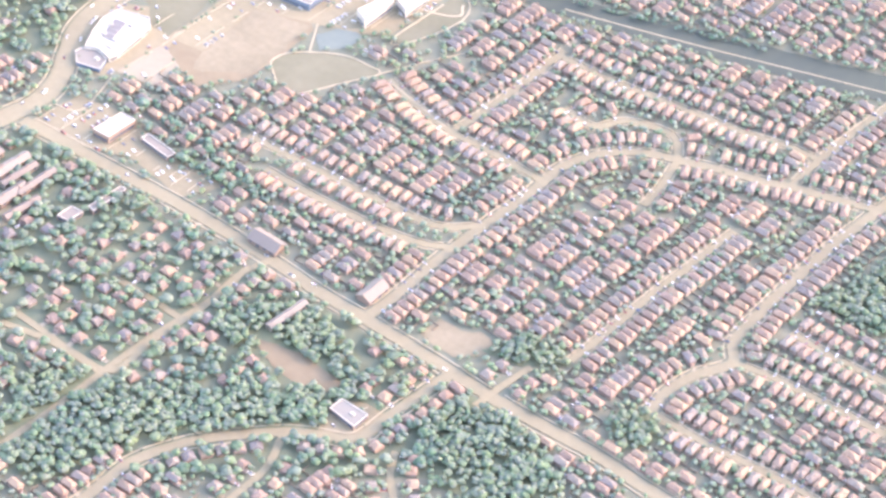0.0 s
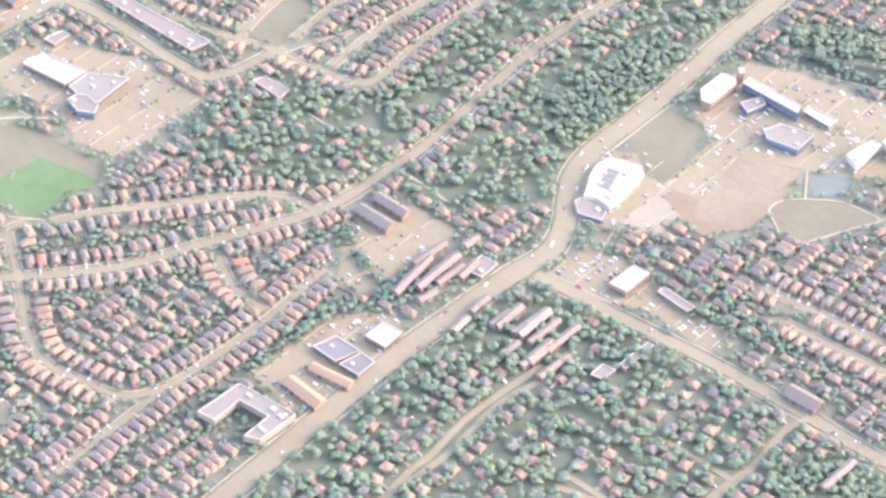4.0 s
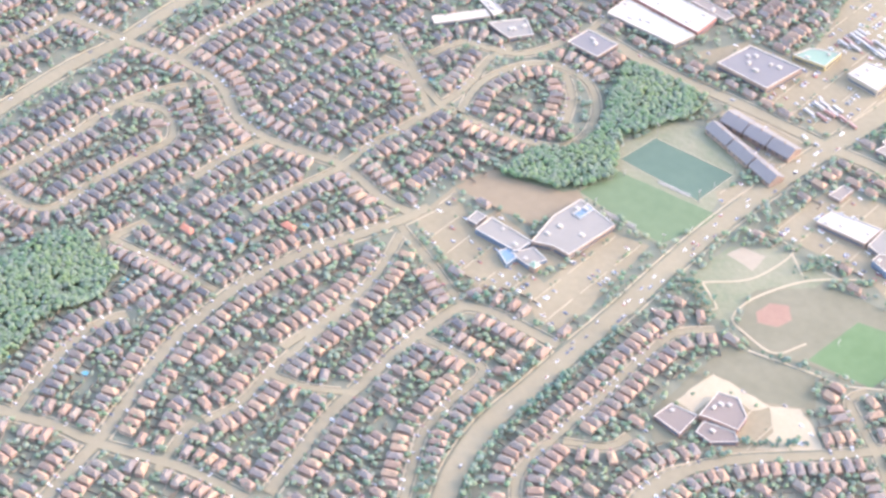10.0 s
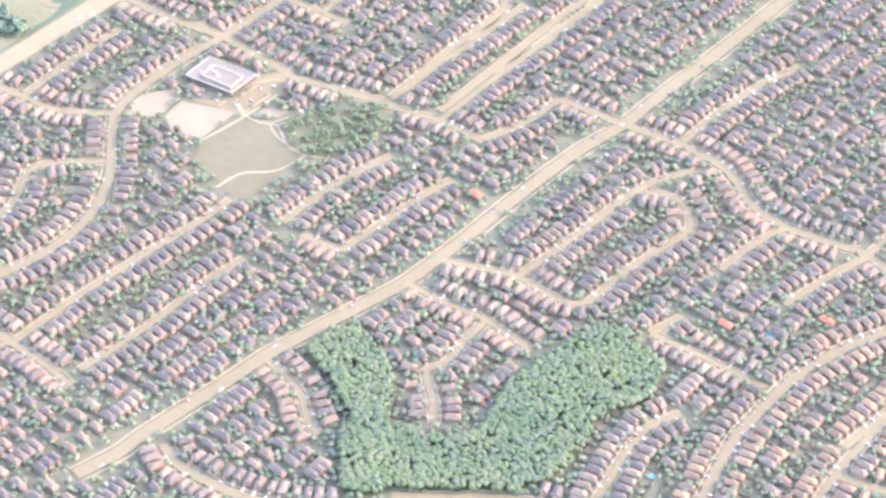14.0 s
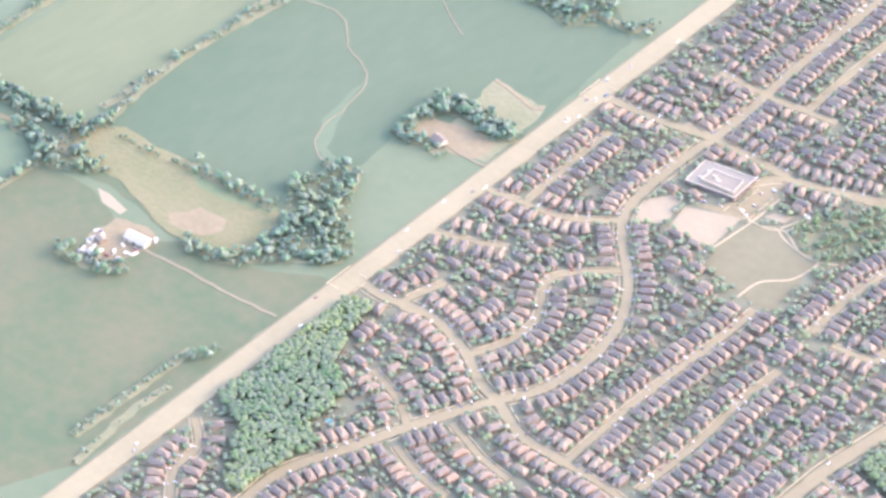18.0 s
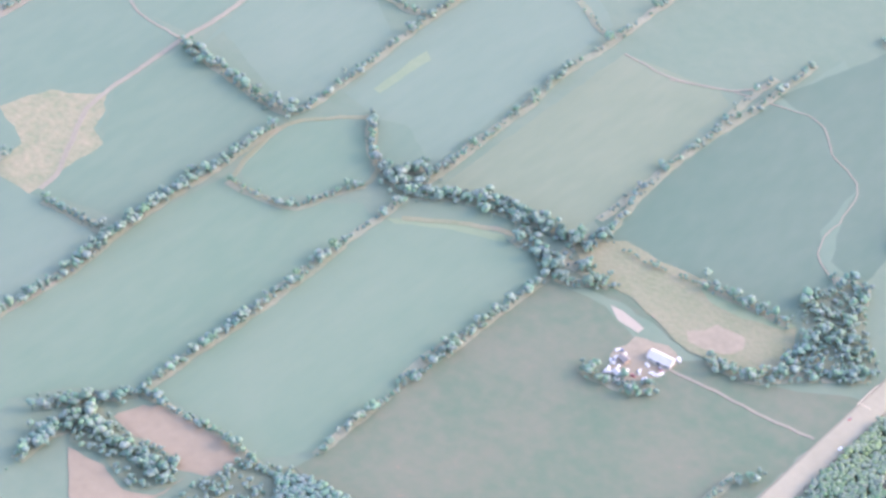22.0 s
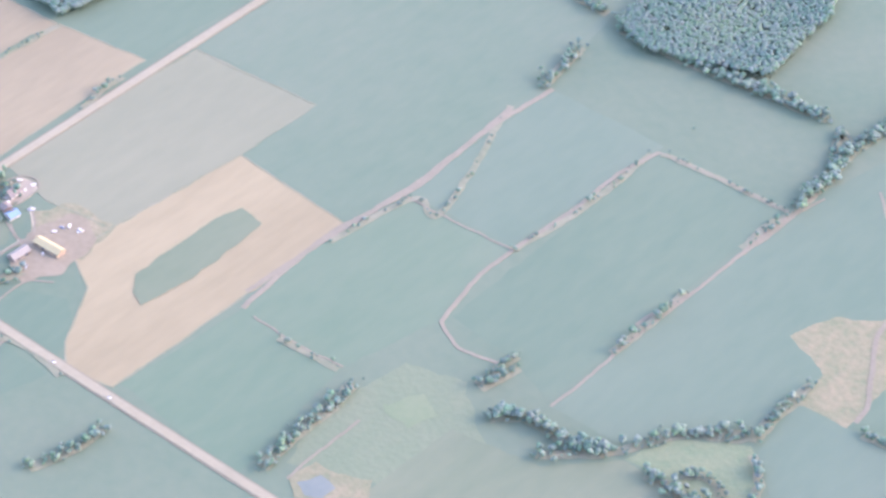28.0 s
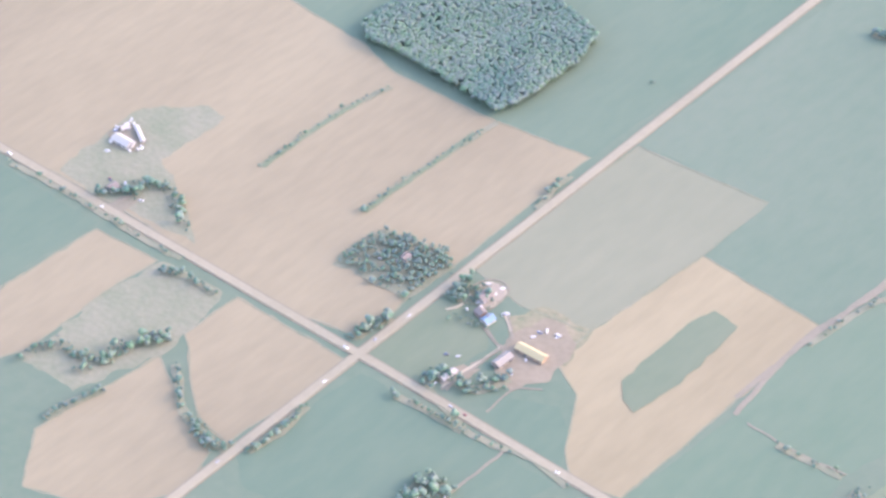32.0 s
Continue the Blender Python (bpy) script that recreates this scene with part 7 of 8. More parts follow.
def forest(name, label, pts, radius, height, mat, crowns=CROWNS, uneven=.25):
    """Many trees joined: trunks and crowns."""
    V, F, n = [], [], 0
    pts = np.asarray(pts)
    if len(pts):
        pts = pts[inside(AREA, pts)]
    k = len(pts)
    if not k:
        return
    var, rad, hei, rot = rng.integers(0, 8, k), radius * rng.uniform(.65, 1.3, k), height * rng.uniform(1 - uneven, 1 + uneven, k), rng.uniform(0, 6.28, k)
    tv, tf = np.array([(0.1, 0, 0), (-.05, .087, 0), (-.05, -.087, 0), (.05, 0, 1), (-.025, .043, 1), (-.025, -.043, 1)]), np.array([(0, 1, 4), (0, 4, 3), (1, 2, 5), (1, 5, 4), (2, 0, 3), (2, 3, 5)])
    for (x, y), v, r, h, a in zip(pts, var, rad, hei, rot):
        cv, cf = crowns[v]
        ca, sa = math.cos(a), math.sin(a)
        w = cv @ np.array([(ca, sa, 0), (-sa, ca, 0), (0, 0, 1)])
        hz = min(h * .42, r * 1.1)
        V.append(w * (r, r, hz) + (x, y, h - hz))
        F.append(cf + n)
        n += len(cv)
        V.append(tv * (r * .8, r * .8, h - hz) + (x, y, 0))
        F.append(tf + n)
        n += 6
    V, F = np.vstack(V).astype(np.float32), np.vstack(F).astype(np.int32)
    me = bpy.data.meshes.new(name)
    me.vertices.add(len(V))
    me.vertices.foreach_set("co", V.ravel())
    me.loops.add(F.size)
    me.loops.foreach_set("vertex_index", F.ravel())
    me.polygons.add(len(F))
    me.polygons.foreach_set("loop_start", np.arange(0, F.size, 3, dtype=np.int32))
    me.polygons.foreach_set("use_smooth", np.ones(len(F), bool))
    me.update(calc_edges=True)
    me.materials.append(mat)
    return tagged(new(name, me), label, "trees", kind="stuff")


def scatter(poly, spacing):
    p = np.array(poly)
    (xa, ya), (xb, yb) = p.min(0), p.max(0)
    k = int((xb - xa) * (yb - ya) / spacing ** 2)
    q = rng.uniform((xa, ya), (xb, yb), (k, 2))
    return q[inside([tuple(v) for v in poly], q)]


def spaced(q, dist):
    """Thins points to a least distance, by a coarse grid."""
    seen, keep = {}, []
    for i, (x, y) in enumerate(q):
        c = (int(x // dist), int(y // dist))
        if c not in seen:
            seen[c] = 1
            keep.append(i)
    return q[keep]


for kind, pts in POLYS:
    if kind not in ("wood", "woodland_light", "wood_open"):
        continue
    east, dense = pts[0][0] > 220, kind == "wood" and pts[0][0] < 220
    q = spaced(scatter(pts, .8 if dense else 1.3 if east else 1.7), 1.1 if dense else 1.5 if east else 1.3)
    q = q[~(road_at[cells(q)] | house_at[cells(q)])]
    label = "dense broadleaved woodland with a ragged canopy" if dense else "open scrubby woodland"
    forest("woodland", label, q, 1.4 if dense else 1.55 if east else .95 if pts[0][0] < -190 else 1.1, 3.0 if dense else 2.4 if east else 2.0,
           leaf_f if pts[0][0] < -190 else leaf_v if east else leaf_light, SMALL if dense else CROWNS, uneven=.07 if dense else .3)
FOREST = [(-787.2, -118.5), (-787.1, -100.7), (-779.4, -85.3), (-752.2, -62.1), (-720.6, -70.4), (-716.5, -88.2), (-716.8, -115.4), (-720.1, -126.3), (-744, -124.2), (-762.5, -123.2), (-780.3, -123.4)]
forest("woodland", "dense dark woodland block among fields", spaced(scatter(FOREST, .8), 1.1), 1.4, 4.4, leaf_f, SMALL, uneven=.05)
FOREST = [(-578.4, -6.8), (-581, 25.4), (-573.4, 54.4), (-544, 80), (-526.4, 42.8), (-522.1, 1), (-539.6, -6.1), (-561.9, -13.2)]
forest("woodland", "dense dark woodland block among fields", spaced(scatter(FOREST, .8), 1.1), 1.4, 4.4, leaf_f, SMALL, uneven=.05)

tree_proto = []
TV, TF = trunk_arrays()
for i in range(4):
    cv, cf = BIG[i]
    a, b = bpy.data.meshes.new("trunk"), bpy.data.meshes.new("crown")
    a.from_pydata([(x * 1.6, y * 1.6, z_ * 3.0) for x, y, z_ in TV], [], TF)
    b.from_pydata([tuple(v) for v in cv * (1.7, 1.7, 1.6) + (0, 0, 2.7)], [], [tuple(int(k) for k in f) for f in cf])
    b.polygons.foreach_set("use_smooth", np.ones(len(cf), bool))
    a.materials.append(M["bark"])
    b.materials.append(leaf_o)
    tree_proto.append((a, b))


def tree_thing(x, y, s, name="tree", label="broadleaved hedgerow tree with an uneven crown", group="hedgerow trees"):
    root = new(name)
    root.matrix_world = pose(x, y, 0, 0, 0, rng.uniform(0, 360)) @ Matrix.Diagonal((s, s, s * rng.uniform(.85, 1.15), 1))
    for nm, me in zip(("trunk", "crown"), tree_proto[rng.integers(4)]):
        new(nm, me).parent = root
    return tagged(root, label, "tree", group)


z = 0.115
for density, size, line in HEDGES:
    if line[:, 0].max() < -178 and len(line) > 12:
        z += .0009
        jig = np.array([(noise.noise((x * .25, y * .25, 2.2)), noise.noise((x * .25, y * .25, 6.6))) for x, y in line])
        tagged(ribbon("field_margin", line + jig * .7, 1.7 + 1.2 * min(density, 2), z, M["rough"], thick=.09), "uncut grassy margin between two fields", "field margin", kind="structure")
singles, rest = 0, []
for density, size, line in HEDGES:
    for p in line:
        if rng.random() > density * .8:
            k = 0
        else:
            k = max(1, int(density * 1.5 + rng.random()))
        for _ in range(k):
            q = p + rng.normal(0, .55 + .75 * (density > 1.3), 2)
            s = size * (rng.uniform(.5, .9) if rng.random() < .7 else rng.uniform(1.05, 1.65))
            if road_at[cells(q)][0] or q[0] > -170 and house_at[cells(q)][0]:
                continue
            if singles < 240 and rng.random() < .2 and q[0] < -190:
                tree_thing(q[0], q[1], s * .66)
                singles += 1
            else:
                rest.append((q[0], q[1], s))
rest = np.array(rest)
for lo, hi in ((0, .72), (.72, .95), (.95, 1.3), (1.3, 9)):
    g = rest[(rest[:, 2] >= lo) & (rest[:, 2] < hi)]
    forest("hedgerow", "ragged hedgerow of trees and shrubs between fields", g[:, :2], 1.1 * g[:, 2].mean(), 2.3 * g[:, 2].mean(), leaf_f)

q = scatter(SUB, 1.5)
old = old_at[cells(q)]
free = ~(road_at[cells(q)] | house_at[cells(q)] | open_at[cells(q)])
new_q = spaced(q[free & ~old], 2.05)
forest("yard_trees", "small garden trees between the houses", new_q[rng.random(len(new_q)) < .8], 1.15, 1.75, leaf_m, SMALL)
old_q = spaced(np.vstack([q[free & old], scatter(OLD, 1.7), scatter(OLD2, 1.7)]), 2.25)
old_q = old_q[~(road_at[cells(old_q)] | house_at[cells(old_q)] | open_at[cells(old_q)])]
forest("yard_trees", "large old garden trees among the bungalows", old_q[rng.random(len(old_q)) < .52], 1.8, 2.4, leaf_v)

# ---- street trees along the collectors ----
q = []
for i, (kind, line) in enumerate(ROADS):
    if kind not in ("col", "res", "art"):
        continue
    nn = normals(line)
    for j in range(0, len(line), 2):
        for side in (-1, 1):
            p = line[j] + nn[j] * side * (WIDTH[kind] / 2 + (.45 if kind != "res" else 1.0)) + rng.normal(0, .15, 2)
            if rng.random() < .45 and clear(p, i, .3):
                q.append(p)
forest("street_trees", "small street trees along the kerbs", np.array(q), .5, 1.4, leaf_m, SMALL)

# ---- swimming pools ----
def pool(x, y, round_, s=1.0):
    root = new("swimming_pool")
    root.matrix_world = pose(x, y, .15, 0, 0, rng.choice([0, 90]))
    k = 16
    def ring(a, b):
        if round_:
            return [(a * math.cos(t * 6.283 / k), a * math.sin(t * 6.283 / k)) for t in range(k)]
        return [(sx * a - .25 * sx * (h == 0), sy * b - .25 * sy * (h == 1)) for sx, sy, hh in ((1, 1, (1, 0)), (-1, 1, (0, 1)), (-1, -1, (1, 0)), (1, -1, (0, 1))) for h in hh]
    o, i_ = ring(1.45 * s, .95 * s), ring(1.2 * s, .7 * s)
    n = len(o)
    part("coping", [(a, b, .06) for a, b in o] + [(a, b, .06) for a, b in i_] + [(a, b, -.1) for a, b in o], [(a, (a + 1) % n, n + (a + 1) % n, n + a) for a in range(n)] + [(2 * n + a, 2 * n + (a + 1) % n, (a + 1) % n, a) for a in range(n)], M["concrete"], root, "pale paved pool edge")
    part("water", [(a, b, .0) for a, b in i_], [tuple(range(n))], M["water"], root, "bright turquoise pool water")
    tagged(root, "turquoise swimming pool in a back yard", "swimming pool", "back-yard pools")


for j, (x, y) in enumerate([(39.4, 67.2), (37.9, 26.2), (16.3, 102.4), (43.5, 97), (48.6, 97.8), (59.2, 116.3), (60.5, 122.2), (-55, -12.7), (-27.4, 59.5), (-29.2, -16.3), (-30.4, -20.2), (56.9, 35), (17.2, 167.2), (16.4, 102.7), (44, 97.9), (60.1, 121.6), (204.5, 115.6), (43, 189.3), (258.1, 171.9), (257.9, 176.7), (355.3, 201), (255.9, 175.2), (377.9, 203), (248.5, 289.4), (247.8, 289), (204.8, 115.1), (-148.3, -68.7), (517.5, 313.6), (378.1, 202.6), (440.7, 380.2), (-658.4, -206.3)]):
    pool(x, y, j % 3 == 2, .9 + .3 * (j % 4 == 0))

# ---- vehicles ----
def vehicle_meshes(L, W, H, box=False):
    """Body with sloped ends and a glazed cabin."""
    l, w = L / 2, W / 2
    body = ([(-l, -w, .07), (l, -w, .07), (l, w, .07), (-l, w, .07), (-l, -w, H * .5), (l, -w * .95, H * .45), (l, w * .95, H * .45), (-l, w, H * .5), (-l * .9, -w * .9, H * .58), (l * .85, -w * .85, H * .55), (l * .85, w * .85, H * .55), (-l * .9, w * .9, H * .58)],
            [(0, 1, 5, 4), (1, 2, 6, 5), (2, 3, 7, 6), (3, 0, 4, 7), (4, 5, 9, 8), (5, 6, 10, 9), (6, 7, 11, 10), (7, 4, 8, 11), (8, 9, 10, 11)])
    x1, x2 = -l * .8, l * .42
    cab = ([(x1, -w * .85, H * .58), (x2, -w * .85, H * .56), (x2, w * .85, H * .56), (x1, w * .85, H * .58), (x1 + .1, -w * .7, H * .95), (x2 - .2, -w * .7, H * .95), (x2 - .2, w * .7, H * .95), (x1 + .1, w * .7, H * .95)],
           [(0, 1, 5, 4), (1, 2, 6, 5), (2, 3, 7, 6), (3, 0, 4, 7)])
    top = ([(x1 + .09, -w * .72, H * .95), (x2 - .19, -w * .72, H * .95), (x2 - .19, w * .72, H * .95), (x1 + .09, w * .72, H * .95), (x1 + .14, -w * .6, H), (x2 - .25, -w * .6, H), (x2 - .25, w * .6, H), (x1 + .14, w * .6, H)],
           [(0, 1, 5, 4), (1, 2, 6, 5), (2, 3, 7, 6), (3, 0, 4, 7), (4, 5, 6, 7)])
    return body, cab, top


def made_mesh(nm, vf, m):
    me = bpy.data.meshes.new(nm)
    me.from_pydata(vf[0], [], vf[1])
    me.materials.append(m)
    return me


CAR = [made_mesh(n, vf, m) for n, vf, m in zip(("body", "window_band", "top"), vehicle_meshes(1.3, .55, .42), (M["car"], B["pane"], M["car"]))]
VAN = [made_mesh(n, vf, m) for n, vf, m in zip(("body", "window_band", "top"), vehicle_meshes(1.7, .62, .66), (M["car"], B["pane"], M["car"]))]
cars = 0


def car(x, y, a, z=.2, label="car on the road", group="traffic on the main roads", van=False):
    root = new("van" if van else "car")
    root.matrix_world = pose(x, y, z, 0, 0, a)
    for me in (VAN if van else CAR):
        new(me.name.split(".")[0], me).parent = root
    tagged(root, label, "van" if van else "car", group)


for i, (kind, line) in enumerate(ROADS):
    if kind not in ("main", "art", "art2", "rural"):
        continue
    nn = normals(line)
    busy = {"main": .14, "art": .24, "art2": .08, "rural": .04}[kind]
    for j in range(2, len(line) - 2):
        for side in (-1, 1):
            if rng.random() < busy * .6 and cars < 250 and inside(SEEN, [line[j]])[0]:
                p = line[j] + nn[j] * side * WIDTH[kind] * (.13 if rng.random() < .5 or kind == "rural" else .34)
                d = line[j + 1] - line[j - 1]
                car(p[0], p[1], math.degrees(math.atan2(d[1], d[0])) + (0 if side < 0 else 180), ROAD_Z[i] - .065, "passenger car driving on the asphalt road", van=rng.random() < .12)
                cars += 1
for x, y in [(-653.4, -232.5), (-650.3, -231.5), (-650.8, -240.1), (-654.6, -202.4), (-636.2, -199.8), (-641.2, -201.9), (-656.6, -227.9), (-636.2, -221.8), (-811.1, -214.6), (-811.1, -207.4), (-805.5, -224.1), (-798.3, -215.6), (-794.3, -234), (-778.9, -235.3), (-786.4, -235), (-243.4, -60.3), (-240.6, -61.5), (-242.1, -65.4), (-244, -55.9), (-235, -59.5), (-231.5, -54.7), (-232.2, -60.7), (-237.4, -64.1), (-232.1, -57.4), (-238.1, -66.7), (-230.1, -48.1), (-235.6, -61.6), (-620.8, -281.2), (-618.9, -281.4), (-617.2, -275.6), (-613.6, -276.6), (-608.5, -285.8), (-610.6, -286.7), (-612.9, -279.6), (-615.4, -295.9), (-610.8, -293.8)]:
    car(x, y, rng.uniform(0, 360), .04, "pale van parked in the farmyard", "vehicles in the farmyards", van=True)
# cars parked in rows on the lots, joined
V, F, I, n = [], [], [], 0
SHAPES = [vehicle_meshes(1.3, .55, .42), vehicle_meshes(1.7, .62, .66)]


def joined_car(x, y, a, z, big=False):
    global n
    ca, sa = math.cos(a), math.sin(a)
    for (v, f), mi in zip(SHAPES[int(big)], (0, 1, 0)):
        v = np.array(v)
        V.append(np.stack([x + ca * v[:, 0] - sa * v[:, 1], y + sa * v[:, 0] + ca * v[:, 1], v[:, 2] + z], 1))
        F.extend([tuple(n + k for k in q) for q in f])
        I.extend([mi] * len(f))
        n += len(v)


for kind, pts in POLYS:
    if kind != "lot":
        continue
    p = np.array(pts)
    for gx in np.arange(p[:, 0].min(), p[:, 0].max(), 3.6):
        for gy in np.arange(p[:, 1].min(), p[:, 1].max(), .8):
            c = np.array((gx, gy))
            if rng.random() < .17 * (.5 + noise.noise((gx * .08, gy * .08, 1.7))) * 2 and inside(pts, [c])[0] and not house_at[cells(c)][0] and not road_at[cells(c)][0]:
                joined_car(gx + rng.normal(0, .1), gy, rng.normal(0, .04) + math.pi * (rng.random() < .5), .08, rng.random() < .1)
for c, a, kind, var, sc in HOUSES:
    if rng.random() < .55:
        w, d, h, r = SIZES[kind]
        x, y = -w * .2 + rng.normal(0, .12), -d / 2 - 1.55
        joined_car(c[0] + math.cos(a) * x - math.sin(a) * y, c[1] + math.sin(a) * x + math.cos(a) * y, a + math.pi / 2, .08, rng.random() < .12)
tagged(mesh_object("parked_cars", np.vstack(V), F, [M["car_j"], B["pane"]], idx=I), "parked cars and vans on lots and driveways", "parked cars", kind="stuff")

# ---- trailers in the industrial yards ----
def box(x1, x2, y1, y2, z1, z2):
    v = [(x, y, z_) for z_ in (z1, z2) for x, y in ((x1, y1), (x2, y1), (x2, y2), (x1, y2))]
    return v, [(0, 1, 5, 4), (1, 2, 6, 5), (2, 3, 7, 6), (3, 0, 4, 7), (4, 5, 6, 7), (3, 2, 1, 0)]


def wheel_mesh(r, w):
    k = 10
    v = [(r * math.cos(t * 6.283 / k), y, r + r * math.sin(t * 6.283 / k)) for y in (-w / 2, w / 2) for t in range(k)]
    return v, [(i, (i + 1) % k, k + (i + 1) % k, k + i) for i in range(k)] + [tuple(range(k - 1, -1, -1)), tuple(range(k, 2 * k))]


B["trailer"] = mixed("trailer paint", [(.36, .35, .33), (.33, .32, .31), (.38, .37, .35), (.28, .28, .28), (.34, .33, .31), (.30, .17, .15), (.37, .36, .34), (.25, .27, .30)], False)
B["rubber"] = plain("dark rubber", (.04, .04, .042))
TRAILER = [("box", box(-1.9, 1.9, -.38, .38, .34, 1.12), B["trailer"]), ("chassis", box(-1.7, 1.7, -.22, .22, .2, .337), B["darkgrey"]),
           ("roof_rail", box(-1.88, 1.88, -.05, .05, 1.123, 1.14), B["edge"])]
TRAILER = [made_mesh(*q) for q in TRAILER]
WHEEL = made_mesh("wheel", wheel_mesh(.14, .1), B["rubber"])


def trailer(x, y, a):
    root = new("trailer")
    root.matrix_world = pose(x, y, .09, 0, 0, a)
    for me in TRAILER:
        new(me.name.split(".")[0], me).parent = root
    for wx in (-1.5, -1.15, 1.2):
        for wy in (-.3, .3):
            w = new("wheel", WHEEL)
            w.parent = root
            w.location = (wx, wy, 0)
    tagged(root, "pale box trailer parked in a freight yard", "trailer", "trailers in the freight yards")


for a, b, n_ in [
        ((130.8, 251.5), (132.4, 259.1), 5),
        ((134.8, 252.3), (136.4, 259.9), 5),
        ((138.7, 253.1), (140.4, 260.7), 5),
        ((142.7, 253.9), (144.4, 261.4), 5),
        ((146.6, 254.7), (148.4, 262.2), 5),
        ((119.7, 285.7), (121.4, 295.6), 6),
        ((123.4, 286.7), (125.1, 296.5), 6),
        ((127.1, 287.6), (128.9, 297.5), 6),
        ((130.8, 288.5), (132.6, 298.4), 6),
        ((134.5, 289.4), (136.3, 299.3), 6),
        ((103.4, 270.3), (104.3, 276.6), 4),
        ((108.1, 269.5), (109.5, 278.5), 5),
        ((131.6, 290.4), (132.6, 296.2), 4),
        ((131.6, 301.8), (133.0, 310.4), 5),
        ((137.3, 301.9), (139.1, 312.0), 5)]:
    d = math.degrees(math.atan2(b[1] - a[1], b[0] - a[0]))
    for k in range(n_):
        f = (k + .5) / n_
        x, y = a[0] + (b[0] - a[0]) * f + rng.normal(0, .15), a[1] + (b[1] - a[1]) * f + rng.normal(0, .15)
        if not house_at[cells((x, y))][0] and rng.random() < .5:
            trailer(x, y, d + 90 + rng.normal(0, 2))

# ---- sports ground: goals, stands, floodlights ----
def goal(x, y, a):
    root = new("football_goal")
    root.matrix_world = pose(x, y, .06, 0, 0, a)
    for s in (-1, 1):
        part("post", *box(-.05, .05, s * 1.0 - .05, s * 1.0 + .05, 0, .62), B["white"], root, "white goal post")
        part("brace", [(-.03, s - .03, .6), (.03, s - .03, .6), (.55, s - .03, 0), (.49, s - .03, 0), (-.03, s + .03, .6), (.03, s + .03, .6), (.55, s + .03, 0), (.49, s + .03, 0)],
             [(0, 3, 2, 1), (4, 5, 6, 7), (0, 1, 5, 4), (1, 2, 6, 5), (3, 0, 4, 7)], B["white"], root)
    part("crossbar", *box(-.05, .05, -1.05, 1.05, .621, .7), B["white"], root, "white crossbar")
    tagged(root, "white framed football goal on the turf", "goal", "goals on the sports ground")


def stand(a, b, tiers=4):
    a, b = np.array(a), np.array(b)
    L, u = np.linalg.norm(b - a), math.degrees(math.atan2(b[1] - a[1], b[0] - a[0]))
    root = new("bleacher")
    root.matrix_world = pose(a[0], a[1], .06, 0, 0, u)
    for k in range(tiers):
        part("bench", *box(0, L, k * .3, k * .3 + .24, .14 + k * .15, .2 + k * .15), B["white"], root, "pale metal bench")
    for k in range(int(L / 2) + 1):
        part("support", *box(min(L - .08, k * 2.0), min(L, k * 2.0 + .08), 0, tiers * .3, 0, .135), B["greyroof"], root)
    tagged(root, "pale metal bleacher beside the sports pitch", "bleacher", "bleachers at the pitches")


def floodlight(x, y, a):
    root = new("floodlight_mast")
    root.matrix_world = pose(x, y, .03, 0, 0, a)
    part("pole", *box(-.06, .06, -.06, .06, 0, 4.2), B["greyroof"], root, "slim grey steel pole")
    part("crossarm", *box(-.05, .05, -.6, .6, 4.203, 4.3), B["greyroof"], root)
    for k in (-.45, 0, .45):
        part("lamp_head", *box(.053, .2, k - .13, k + .13, 4.15, 4.4), B["white"], root, "pale lamp housing, unlit")
    tagged(root, "tall grey floodlight mast beside the turf", "floodlight", "floodlights at the turf")


def line_on(a, b, w, nm, lb, cat, zz=.19):
    tagged(ribbon(nm, np.array([a, b], float), w, zz, M["concrete"], thick=.02), lb, cat, kind="structure")


for p, q in (((108.6, 194.3), (130.3, 207.1)), ((110.2, 178.9), (136.5, 187.6))):
    d = math.degrees(math.atan2(q[1] - p[1], q[0] - p[0]))
    goal(p[0], p[1], d + 180)
    goal(q[0], q[1], d)
goal(*(191.6, 177.9), 20)
goal(*(207.9, 180.8), 200)
stand((113.8, 176.0), (124.9, 177.1))
stand((118.0, 197.2), (128.0, 198.4), 3)
for k, p in enumerate(((103.5, 199.1), (105.4, 213.6), (131.1, 215.4), (131.1, 198.3), (104.2, 179.8), (134.5, 176.9))):
    floodlight(p[0], p[1], k * 60)
for a, b in (((104.0, 198.5), (105.6, 212.7)), ((104.3, 198.1), (130.4, 198.7)), ((106.0, 212.8), (131.0, 215.0)), ((130.6, 198.9), (131.3, 214.6))):
    line_on(a, b, .22, "pitch_border", "pale kerb round the artificial turf", "pitch border")

# ---- school entrance tower with a green pyramid roof ----
c = (115.4, 144.9)
root = new("entrance_tower")
root.location = (c[0], c[1], 0)
part("wall", *box(-1.0, 1.0, -1.0, 1.0, 0, 2.0), B["brick"], root)
part("cornice", *box(-1.2, 1.2, -1.2, 1.2, 2.003, 2.2), B["edge"], root, "pale stone cornice")
part("roof", [(-1.1, -1.1, 2.203), (1.1, -1.1, 2.203), (1.1, 1.1, 2.203), (-1.1, 1.1, 2.203), (0, 0, 3.1)], [(0, 1, 4), (1, 2, 4), (2, 3, 4), (3, 0, 4)], B["greenroof"], root, "pale green pyramid roof")
tagged(root, "brick school entrance tower with green pyramid roof", "tower")

